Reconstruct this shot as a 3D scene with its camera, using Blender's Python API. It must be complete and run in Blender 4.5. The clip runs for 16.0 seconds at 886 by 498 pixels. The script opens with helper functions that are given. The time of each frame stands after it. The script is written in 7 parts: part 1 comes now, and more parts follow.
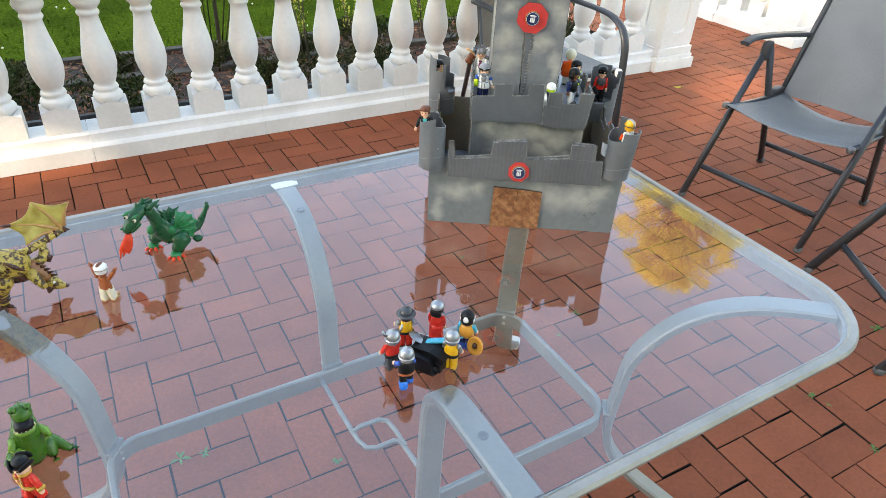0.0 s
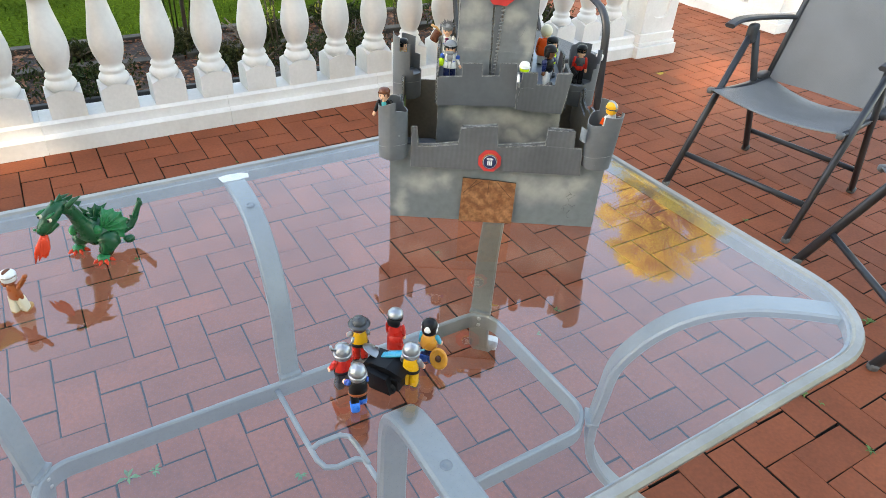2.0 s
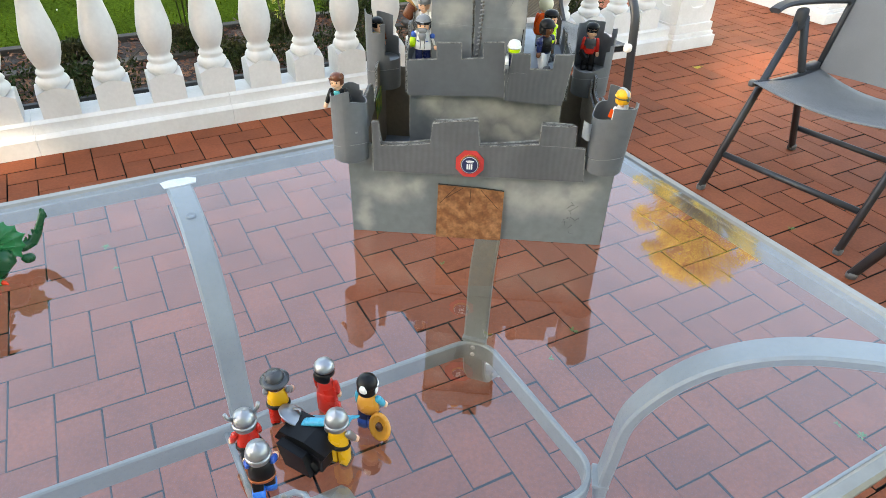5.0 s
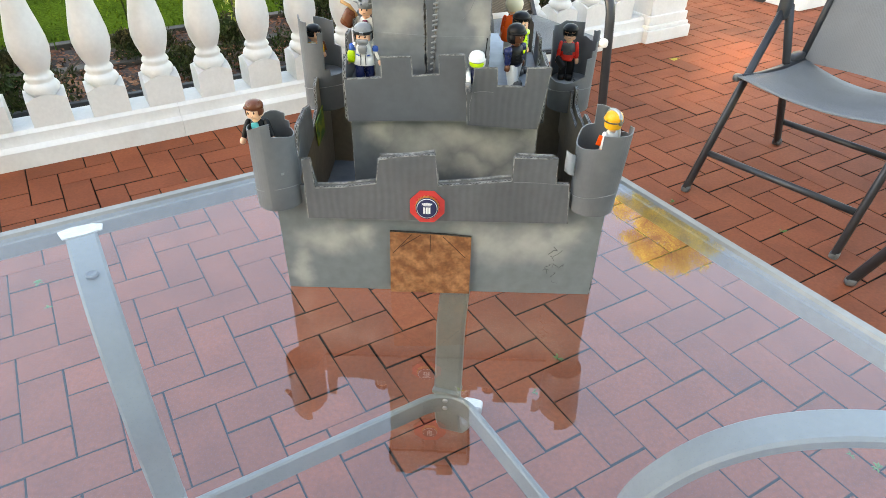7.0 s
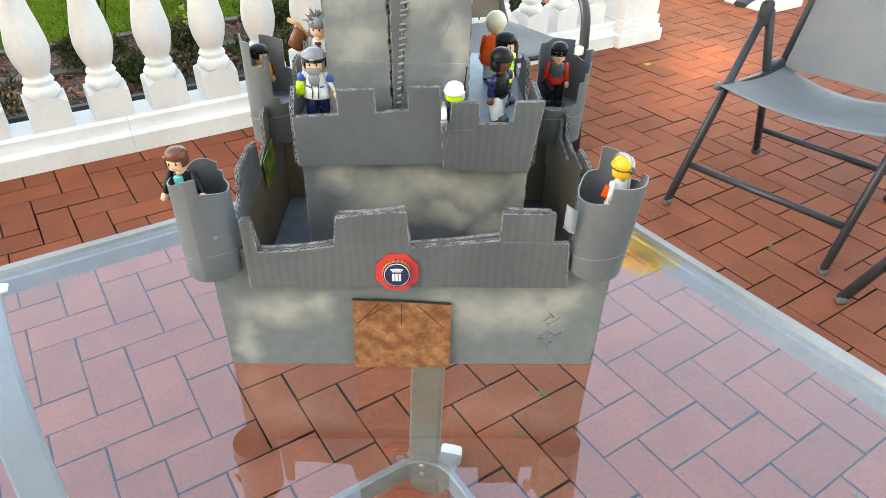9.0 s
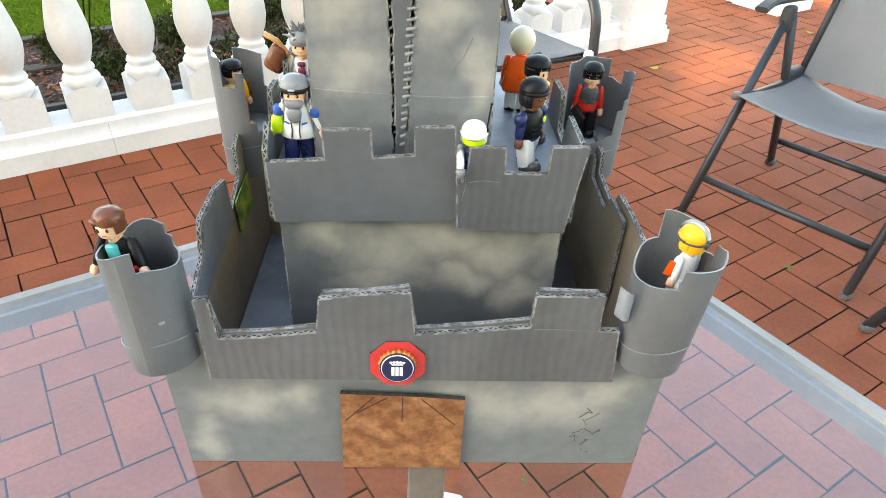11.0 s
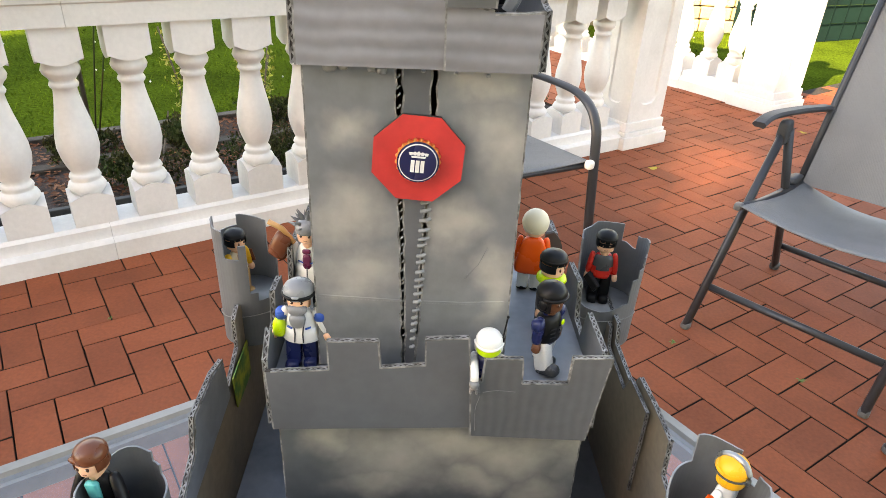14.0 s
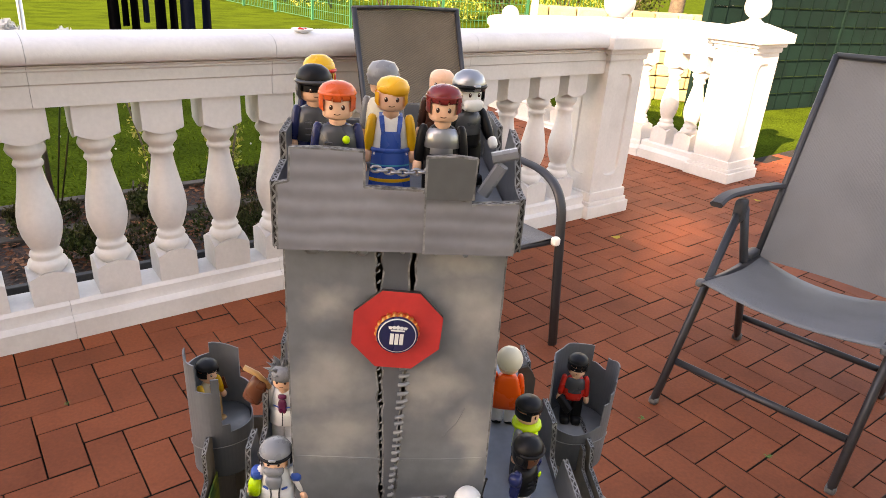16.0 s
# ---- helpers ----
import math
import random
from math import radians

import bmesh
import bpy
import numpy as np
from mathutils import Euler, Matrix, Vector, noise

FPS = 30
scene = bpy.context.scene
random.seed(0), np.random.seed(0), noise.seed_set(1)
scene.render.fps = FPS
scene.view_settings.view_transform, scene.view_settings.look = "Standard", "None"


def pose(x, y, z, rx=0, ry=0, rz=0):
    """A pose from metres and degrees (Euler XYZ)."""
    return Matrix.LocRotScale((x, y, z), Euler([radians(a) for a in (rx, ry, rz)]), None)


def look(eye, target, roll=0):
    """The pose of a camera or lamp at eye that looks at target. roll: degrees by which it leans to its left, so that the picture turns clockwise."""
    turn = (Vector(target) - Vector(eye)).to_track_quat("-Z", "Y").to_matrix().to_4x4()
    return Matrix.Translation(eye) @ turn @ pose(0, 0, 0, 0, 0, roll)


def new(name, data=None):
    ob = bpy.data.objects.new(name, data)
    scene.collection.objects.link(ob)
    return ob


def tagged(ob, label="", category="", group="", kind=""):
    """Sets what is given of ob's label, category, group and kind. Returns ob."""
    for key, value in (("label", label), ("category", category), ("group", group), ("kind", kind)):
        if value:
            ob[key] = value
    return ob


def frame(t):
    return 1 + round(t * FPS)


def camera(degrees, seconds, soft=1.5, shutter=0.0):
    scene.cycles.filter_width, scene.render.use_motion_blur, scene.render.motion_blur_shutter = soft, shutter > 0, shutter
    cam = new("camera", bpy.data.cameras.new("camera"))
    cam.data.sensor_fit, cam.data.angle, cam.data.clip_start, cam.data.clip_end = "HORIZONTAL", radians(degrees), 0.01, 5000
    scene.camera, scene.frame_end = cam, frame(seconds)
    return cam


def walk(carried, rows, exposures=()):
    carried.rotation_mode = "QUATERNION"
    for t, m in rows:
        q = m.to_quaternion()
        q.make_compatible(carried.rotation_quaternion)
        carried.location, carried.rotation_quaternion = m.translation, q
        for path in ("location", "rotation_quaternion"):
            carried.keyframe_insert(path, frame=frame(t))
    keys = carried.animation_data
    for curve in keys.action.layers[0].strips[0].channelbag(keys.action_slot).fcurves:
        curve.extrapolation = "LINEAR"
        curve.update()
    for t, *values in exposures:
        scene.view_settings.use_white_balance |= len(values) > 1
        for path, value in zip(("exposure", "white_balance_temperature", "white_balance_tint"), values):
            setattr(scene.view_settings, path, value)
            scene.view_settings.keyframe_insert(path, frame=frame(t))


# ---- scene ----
cam = camera(68.4, 16.0, soft=0.35)
PATH = [
    (0, (0.086, 0.176, 1.476), (0.056, 1.831, 0.352), 3.4),
    (0.5, (0.095, 0.202, 1.466), (0.101, 1.864, 0.353), 3.6),
    (1, (0.102, 0.231, 1.45), (0.103, 1.864, 0.296), 3.5),
    (1.5, (0.112, 0.265, 1.43), (0.194, 1.924, 0.317), 4.5),
    (2, (0.121, 0.293, 1.414), (0.141, 1.935, 0.271), 3.7),
    (2.5, (0.131, 0.328, 1.399), (0.168, 1.955, 0.238), 3.8),
    (3, (0.149, 0.361, 1.384), (0.175, 1.987, 0.22), 3.6),
    (3.5, (0.17, 0.394, 1.369), (0.159, 2.014, 0.195), 3.7),
    (4, (0.189, 0.428, 1.353), (0.204, 2.068, 0.209), 5.1),
    (4.2, (0.195, 0.443, 1.344), (0.186, 2.079, 0.193), 4.7),
    (6.3, (0.243, 0.632, 1.285), (0.129, 2.275, 0.15), 0.3),
    (6.5, (0.243, 0.654, 1.281), (0.168, 2.296, 0.142), 0.9),
    (7, (0.238, 0.71, 1.276), (0.217, 2.34, 0.116), 1.1),
    (7.5, (0.235, 0.765, 1.269), (0.254, 2.39, 0.104), 1.3),
    (8, (0.232, 0.816, 1.263), (0.273, 2.442, 0.1), 1.6),
    (8.2, (0.237, 0.822, 1.263), (0.281, 2.458, 0.114), 1.2),
    (10.3, (0.22, 0.982, 1.227), (0.329, 2.602, 0.058), 3.2),
    (10.5, (0.219, 0.997, 1.226), (0.301, 2.619, 0.06), 2.9),
    (11, (0.221, 1.021, 1.228), (0.307, 2.643, 0.061), 2.9),
    (11.5, (0.218, 1.037, 1.236), (0.308, 2.666, 0.08), 2.4),
    (12, (0.218, 1.055, 1.236), (0.307, 2.691, 0.089), 3.3),
    (12.5, (0.214, 1.075, 1.245), (0.297, 2.743, 0.145), 2.4),
    (13, (0.216, 1.084, 1.263), (0.308, 2.789, 0.223), 2.7),
    (13.5, (0.215, 1.09, 1.279), (0.313, 2.83, 0.297), 3.5),
    (14, (0.211, 1.1, 1.291), (0.291, 2.853, 0.333), 2.8),
    (14.5, (0.209, 1.101, 1.308), (0.29, 2.888, 0.412), 2.5),
    (15, (0.198, 1.1, 1.331), (0.299, 2.911, 0.486), 3.4),
    (15.5, (0.194, 1.111, 1.354), (0.352, 2.938, 0.556), 3.6),
    (16, (0.201, 1.124, 1.362), (0.378, 2.949, 0.562), 3.7),
]
walk(cam, [(t, look(eye, target, roll)) for t, eye, target, roll in PATH], exposures=[(0.0, 2.66, 8350, 10), (8.0, 2.90, 8800, 10), (11.0, 3.14, 9000, 10), (13.5, 2.92, 9450, 14), (14.5, 2.60, 9700, 20), (16.0, 2.28, 10000, 27)])

# ---------------------------------------------------------------- world, sun, exposure
world = bpy.data.worlds.new("sky")
scene.world = world
world.use_nodes = True
wn = world.node_tree.nodes
sky = wn.new("ShaderNodeTexSky")
sky.sky_type = "NISHITA"
sky.sun_disc = False
SUN_EL, SUN_AZ = 28.0, 232.0        # elevation, and direction to the sun as an angle from +x
sky.sun_elevation = radians(SUN_EL)
sky.sun_rotation = radians(90 - SUN_AZ)
sky.air_density, sky.dust_density, sky.ozone_density = 1.0, 0.8, 1.0
wn["Background"].inputs["Strength"].default_value = 0.15
world.node_tree.links.new(sky.outputs[0], wn["Background"].inputs["Color"])
sun = new("sun", bpy.data.lights.new("sun", "SUN"))
sun.data.energy, sun.data.angle, sun.data.color = 5.0, radians(0.5), (1.0, 0.9, 0.74)
sd = Vector((math.cos(radians(SUN_AZ)) * math.cos(radians(SUN_EL)), math.sin(radians(SUN_AZ)) * math.cos(radians(SUN_EL)), math.sin(radians(SUN_EL))))
sun.matrix_world = Matrix.Translation(sd * 30) @ sd.to_track_quat("Z", "Y").to_matrix().to_4x4()

# ---------------------------------------------------------------- geometry helper
class Geo:
    """Collects vertices and faces for one mesh."""

    def __init__(self):
        self.v, self.f, self.m, self.s = [], [], [], []

    def add(self, verts, faces, mi=0, smooth=False, mat=None):
        o = len(self.v)
        if mat is not None:
            verts = [mat @ Vector(p) for p in verts]
        self.v += [tuple(p) for p in verts]
        for k, q in enumerate(faces):
            self.f.append(tuple(i + o for i in q))
            self.m.append(mi[k] if isinstance(mi, list) else mi)
            self.s.append(smooth)
        return self

    def box(self, lo, hi, mi=0, ch=0.0, mat=None):
        """A box with edges cut off by ch."""
        (x0, y0, z0), (x1, y1, z1) = lo, hi
        if ch <= 0:
            v = [(x, y, z) for z in (z0, z1) for y in (y0, y1) for x in (x0, x1)]
            f = [(0, 2, 3, 1), (4, 5, 7, 6), (0, 1, 5, 4), (2, 6, 7, 3), (0, 4, 6, 2), (1, 3, 7, 5)]
            return self.add(v, f, mi, False, mat)
        bm = bmesh.new()
        bmesh.ops.create_cube(bm, size=1)
        for q in bm.verts:
            q.co = Vector(((x0 + x1) / 2 + q.co.x * (x1 - x0), (y0 + y1) / 2 + q.co.y * (y1 - y0), (z0 + z1) / 2 + q.co.z * (z1 - z0)))
        bmesh.ops.bevel(bm, geom=bm.edges[:], offset=ch, segments=2, affect="EDGES", profile=0.6)
        bm.verts.index_update()
        self.add([q.co[:] for q in bm.verts], [[q.index for q in p.verts] for p in bm.faces], mi, False, mat)
        bm.free()
        return self

    def prism(self, poly, depth, mat=None, mi=0, edge=None, back=None):
        """A flat outline (x, z) given depth along y; edge and back: material slots of its rim and its back."""
        n = len(poly)
        v = [(x, 0, z) for x, z in poly] + [(x, depth, z) for x, z in poly]
        f = [tuple(range(n)), tuple(range(2 * n - 1, n - 1, -1))] + [(i, (i + 1) % n + 0, (i + 1) % n + n, i + n) for i in range(n)]
        f[2:] = [(q[0], q[3], q[2], q[1]) for q in f[2:]]
        e = mi if edge is None else edge
        return self.add(v, f, [mi, mi if back is None else back] + [e] * n, False, mat)

    def lathe(self, prof, n=20, mat=None, mi=0, a0=0.0, a1=360.0, smooth=True):
        """Profile of (radius, z) turned about z."""
        full = abs(a1 - a0) >= 359.9
        cols = n if full else n + 1
        v, f = [], []
        for r, z in prof:
            for k in range(cols):
                a = radians(a0 + (a1 - a0) * k / n)
                v.append((r * math.cos(a), r * math.sin(a), z))
        for i in range(len(prof) - 1):
            for k in range(n):
                k2 = (k + 1) % cols
                f.append((i * cols + k, i * cols + k2, (i + 1) * cols + k2, (i + 1) * cols + k))
        if full:
            if prof[0][0] > 1e-6:
                f.append(tuple(range(cols - 1, -1, -1)))
            if prof[-1][0] > 1e-6:
                f.append(tuple((len(prof) - 1) * cols + k for k in range(cols)))
        return self.add(v, f, mi, smooth, mat)

    def sweep(self, path, sec, mi=0, closed=False, smooth=True, mat=None, up=(0, 0, 1)):
        """A section of (side, up) points along a path."""
        P = [Vector(p) for p in path]
        n, k = len(P), len(sec)
        v, f = [], []
        for i, p in enumerate(P):
            a = P[(i - 1) % n] if closed or i else P[0]
            b = P[(i + 1) % n] if closed or i < n - 1 else P[-1]
            t = (b - a).normalized()
            side = t.cross(Vector(up))
            side = side.normalized() if side.length > 1e-5 else Vector((1, 0, 0))
            w = side.cross(t).normalized()
            v += [p + side * x + w * y for x, y in sec]
        for i in range(n if closed else n - 1):
            j = (i + 1) % n
            for q in range(k):
                r = (q + 1) % k
                f.append((i * k + q, i * k + r, j * k + r, j * k + q))
        if not closed:
            f += [tuple(range(k - 1, -1, -1)), tuple((n - 1) * k + q for q in range(k))]
        return self.add(v, f, mi, smooth, mat)

    def tube(self, path, r, mi=0, n=10, closed=False, mat=None, up=(0, 0, 1)):
        sec = [(r * math.cos(2 * math.pi * q / n), r * math.sin(2 * math.pi * q / n)) for q in range(n)]
        return self.sweep(path, sec, mi, closed, True, mat, up)

    def bar(self, path, w, h, mi=0, closed=False, mat=None, up=(0, 0, 1), ch=0.003):
        a, b = w / 2, h / 2
        sec = [(-a + ch, -b), (a - ch, -b), (a, -b + ch), (a, b - ch), (a - ch, b), (-a + ch, b), (-a, b - ch), (-a, -b + ch)]
        return self.sweep(path, sec, mi, closed, False, mat, up)

    def blob(self, c, size, mi=0, e=(0.5, 0.5), taper=1.0, n=12, k=8, mat=None):
        """A rounded solid: e near 1 is a ball, near 0.2 a block. taper: width at the top over that at the bottom."""
        def pw(q, p):
            return math.copysign(abs(q) ** p, q)
        v, f = [], []
        for i in range(k + 1):
            la = -math.pi / 2 + math.pi * i / k
            cz, sz = pw(math.cos(la), e[0]), pw(math.sin(la), e[0])
            tp = 1 + (taper - 1) * (sz + 1) / 2
            for j in range(n):
                lo = 2 * math.pi * j / n
                v.append((c[0] + size[0] / 2 * cz * pw(math.cos(lo), e[1]) * tp, c[1] + size[1] / 2 * cz * pw(math.sin(lo), e[1]) * tp, c[2] + size[2] / 2 * sz))
        for i in range(k):
            for j in range(n):
                f.append((i * n + j, i * n + (j + 1) % n, (i + 1) * n + (j + 1) % n, (i + 1) * n + j))
        return self.add(v, f, mi, True, mat)

    def sheet(self, fn, nu, nv, thick=0.0, mi=0, mat=None):
        """A surface fn(u, v), u and v from 0 to 1, with thickness downwards along its own z."""
        v, f = [], []
        top = [fn(i / nu, j / nv) for j in range(nv + 1) for i in range(nu + 1)]
        v += top
        w = nu + 1
        for j in range(nv):
            for i in range(nu):
                f.append((j * w + i, j * w + i + 1, (j + 1) * w + i + 1, (j + 1) * w + i))
        if thick:
            o = len(top)
            v += [(x, y, z - thick) for x, y, z in top]
            f += [tuple(q + o for q in reversed(p)) for p in f[:]]
            rim = [i for i in range(w)] + [j * w + nu for j in range(1, nv + 1)] + [nv * w + i for i in range(nu - 1, -1, -1)] + [j * w for j in range(nv - 1, 0, -1)]
            for a, b in zip(rim, rim[1:] + rim[:1]):
                f.append((a, a + o, b + o, b))
        return self.add(v, f, mi, True, mat)

    def mesh(self, name, mats):
        me = bpy.data.meshes.new(name)
        me.from_pydata(self.v, [], self.f)
        me.polygons.foreach_set("material_index", self.m)
        me.polygons.foreach_set("use_smooth", self.s)
        for q in mats if isinstance(mats, (list, tuple)) else [mats]:
            me.materials.append(q)
        me.update()
        return me


def make(name, geo, mats, parent=None, label="", category="", group="", kind="", at=None):
    ob = new(name, geo.mesh(name, mats))
    if parent is not None:
        ob.parent = parent
    if at is not None:
        ob.matrix_basis = at
    return tagged(ob, label, category, group, kind)


def thing(name, label, category, at=None, group="", kind=""):
    ob = new(name)
    ob.empty_display_size = 0.05
    if at is not None:
        ob.matrix_basis = at
    return tagged(ob, label, category, group, kind)


def arc(c, r, a0, a1, n=8):
    return [(c[0] + r * math.cos(radians(a0 + (a1 - a0) * i / n)), c[1] + r * math.sin(radians(a0 + (a1 - a0) * i / n))) for i in range(n + 1)]


def rounded(u0, v0, u1, v1, r, n=8):
    """A rectangle with round corners, as an anticlockwise list."""
    return arc((u1 - r, v0 + r), r, -90, 0, n) + arc((u1 - r, v1 - r), r, 0, 90, n) + arc((u0 + r, v1 - r), r, 90, 180, n) + arc((u0 + r, v0 + r), r, 180, 270, n)


# ---------------------------------------------------------------- materials
def material(name, base, rough=0.5, metal=0.0, second=None, scale=8.0, fine=0.06, fscale=120.0, bump=0.0, bscale=200.0, spec=0.5, edge=(0.42, 0.62), coat=0.0, island=None, sheen=0.0, trans=0.0):
    """A surface with patches of a second colour (large scale), fine grain and relief."""
    m = bpy.data.materials.new(name)
    m.use_nodes = True
    nt = m.node_tree
    N, L = nt.nodes, nt.links
    p = N["Principled BSDF"]
    geo = N.new("ShaderNodeNewGeometry")
    big, small = N.new("ShaderNodeTexNoise"), N.new("ShaderNodeTexNoise")
    for q, s in ((big, scale), (small, fscale)):
        L.new(geo.outputs["Position"], q.inputs["Vector"])
        q.inputs["Scale"].default_value = s
        q.inputs["Detail"].default_value = 4
    ramp = N.new("ShaderNodeMapRange")
    ramp.inputs[1].default_value, ramp.inputs[2].default_value = edge
    L.new(big.outputs[0], ramp.inputs[0])
    mix = N.new("ShaderNodeMix")
    mix.data_type = "RGBA"
    second = second or tuple(c * 0.86 for c in base)
    mix.inputs[6].default_value, mix.inputs[7].default_value = (*base, 1), (*second, 1)
    L.new(ramp.outputs[0], mix.inputs[0])
    hsv = N.new("ShaderNodeHueSaturation")
    L.new(mix.outputs[2], hsv.inputs["Color"])
    val = N.new("ShaderNodeMapRange")
    val.inputs[1].default_value, val.inputs[2].default_value = 0.25, 0.75
    val.inputs[3].default_value, val.inputs[4].default_value = 1 - fine * 1.5, 1 + fine * 1.5
    L.new(small.outputs[0], val.inputs[0])
    out = val.outputs[0]
    if island:
        source, amount = island
        if source == "object":
            rnd = N.new("ShaderNodeObjectInfo").outputs["Random"]
        else:
            rnd = geo.outputs["Random Per Island"]
        r2 = N.new("ShaderNodeMapRange")
        r2.inputs[3].default_value, r2.inputs[4].default_value = 1 - amount, 1 + amount
        L.new(rnd, r2.inputs[0])
        mul = N.new("ShaderNodeMath")
        mul.operation = "MULTIPLY"
        L.new(out, mul.inputs[0])
        L.new(r2.outputs[0], mul.inputs[1])
        out = mul.outputs[0]
    L.new(out, hsv.inputs["Value"])
    L.new(hsv.outputs[0], p.inputs["Base Color"])
    rr = N.new("ShaderNodeMapRange")
    rr.inputs[3].default_value, rr.inputs[4].default_value = max(0, rough - 0.08), min(1, rough + 0.08)
    L.new(big.outputs[0], rr.inputs[0])
    L.new(rr.outputs[0], p.inputs["Roughness"])
    p.inputs["Metallic"].default_value = metal
    p.inputs["Specular IOR Level"].default_value = spec
    p.inputs["Coat Weight"].default_value = coat
    if trans:
        p.inputs["Subsurface Weight"].default_value = trans
        p.inputs["Subsurface Radius"].default_value = (0.01, 0.01, 0.005)
    if bump:
        bn = N.new("ShaderNodeTexNoise")
        bn.inputs["Scale"].default_value, bn.inputs["Detail"].default_value = bscale, 5
        L.new(geo.outputs["Position"], bn.inputs["Vector"])
        b = N.new("ShaderNodeBump")
        b.inputs["Strength"].default_value, b.inputs["Distance"].default_value = 0.6, bump
        L.new(bn.outputs[0], b.inputs["Height"])
        L.new(b.outputs[0], p.inputs["Normal"])
    return m


def sprayed(m, spots, distort=0.034):
    """Replaces the patches of a surface by soft spray spots at (x, z) with (half width, half height), ragged by noise."""
    nt = m.node_tree
    N, L = nt.nodes, nt.links
    mix = [q for q in N if q.bl_idname == "ShaderNodeMix"][0]
    geo = N.new("ShaderNodeNewGeometry")
    no = N.new("ShaderNodeTexNoise")
    no.inputs["Scale"].default_value, no.inputs["Detail"].default_value = 20, 5
    L.new(geo.outputs["Position"], no.inputs["Vector"])
    off = N.new("ShaderNodeVectorMath")
    off.operation = "MULTIPLY_ADD"
    L.new(no.outputs["Color"], off.inputs[0])
    off.inputs[1].default_value = (distort * 2, 0, distort * 2)
    L.new(geo.outputs["Position"], off.inputs[2])
    total = None
    for x, z, rx, rz in spots:
        sc = N.new("ShaderNodeVectorMath")
        sc.operation = "MULTIPLY"
        L.new(off.outputs[0], sc.inputs[0])
        rx, rz = rx * 1.15, rz * 1.15
        sc.inputs[1].default_value = (1 / rx, 0, 1 / rz)
        di = N.new("ShaderNodeVectorMath")
        di.operation = "DISTANCE"
        L.new(sc.outputs[0], di.inputs[0])
        di.inputs[1].default_value = ((x + distort) / rx, 0, (z + distort) / rz)
        mr = N.new("ShaderNodeMapRange")
        mr.interpolation_type = "SMOOTHSTEP"
        mr.inputs[1].default_value, mr.inputs[2].default_value = 0.0, 1.7
        mr.inputs[3].default_value, mr.inputs[4].default_value = 0.95, 0.0
        L.new(di.outputs["Value"], mr.inputs[0])
        if total is None:
            total = mr.outputs[0]
        else:
            mx = N.new("ShaderNodeMath")
            mx.operation = "MAXIMUM"
            L.new(total, mx.inputs[0])
            L.new(mr.outputs[0], mx.inputs[1])
            total = mx.outputs[0]
    L.new(total, mix.inputs[0])
    return m


def ridged(m, axis, period, height, dark=0.0):
    """Adds straight ridges across an axis, relief and a little tone, as in corrugated board or woven cloth."""
    nt = m.node_tree
    N, L = nt.nodes, nt.links
    p = N["Principled BSDF"]
    geo = N.new("ShaderNodeNewGeometry")
    sep = N.new("ShaderNodeSeparateXYZ")
    L.new(geo.outputs["Position"], sep.inputs[0])
    dot = N.new("ShaderNodeVectorMath")
    dot.operation = "DOT_PRODUCT"
    dot.inputs[1].default_value = axis
    wob = N.new("ShaderNodeTexNoise")
    wob.inputs["Scale"].default_value = 25
    L.new(geo.outputs["Position"], wob.inputs["Vector"])
    L.new(geo.outputs["Position"], dot.inputs[0])
    mad = N.new("ShaderNodeMath")
    mad.operation = "MULTIPLY_ADD"
    L.new(wob.outputs[0], mad.inputs[0])
    mad.inputs[1].default_value = period * 0.9
    L.new(dot.outputs["Value"], mad.inputs[2])
    mul = N.new("ShaderNodeMath")
    mul.operation = "MULTIPLY"
    L.new(mad.outputs[0], mul.inputs[0])
    mul.inputs[1].default_value = 2 * math.pi / period
    sn = N.new("ShaderNodeMath")
    sn.operation = "SINE"
    L.new(mul.outputs[0], sn.inputs[0])
    b = N.new("ShaderNodeBump")
    b.inputs["Strength"].default_value, b.inputs["Distance"].default_value = 1.0, height
    L.new(sn.outputs[0], b.inputs["Height"])
    if p.inputs["Normal"].is_linked:
        L.new(p.inputs["Normal"].links[0].from_socket, b.inputs["Normal"])
    L.new(b.outputs[0], p.inputs["Normal"])
    if dark:
        src = p.inputs["Base Color"].links[0].from_socket
        hs = N.new("ShaderNodeHueSaturation")
        mr = N.new("ShaderNodeMapRange")
        mr.inputs[1].default_value, mr.inputs[2].default_value = -1, 1
        mr.inputs[3].default_value, mr.inputs[4].default_value = 1 - dark, 1 + dark
        L.new(sn.outputs[0], mr.inputs[0])
        L.new(mr.outputs[0], hs.inputs["Value"])
        L.new(src, hs.inputs["Color"])
        L.new(hs.outputs[0], p.inputs["Base Color"])
    return m


BRICK = ((0.238, 0.0615, 0.024), (0.204, 0.0522, 0.0208))
m_brick = material("red_clinker", BRICK[0], 0.72, second=BRICK[1], scale=5, fine=0.1, fscale=90, bump=0.0012, bscale=160, island=("object", 0.12), spec=0.3)
m_brick_far = material("red_clinker_joined", BRICK[0], 0.72, second=BRICK[1], scale=5, fine=0.1, fscale=90, bump=0.0012, bscale=160, island=("island", 0.12), spec=0.3)
m_joint = material("joint_sand", (0.016, 0.011, 0.008), 0.95, second=(0.010, 0.008, 0.006), scale=6, fine=0.2, bump=0.002)
m_white = material("white_masonry_paint", (0.70, 0.68, 0.655), 0.45, second=(0.58, 0.56, 0.53), scale=3.5, fine=0.03, fscale=60, bump=0.0008, bscale=90, edge=(0.45, 0.75))
m_glass = bpy.data.materials.new("clear_glass")
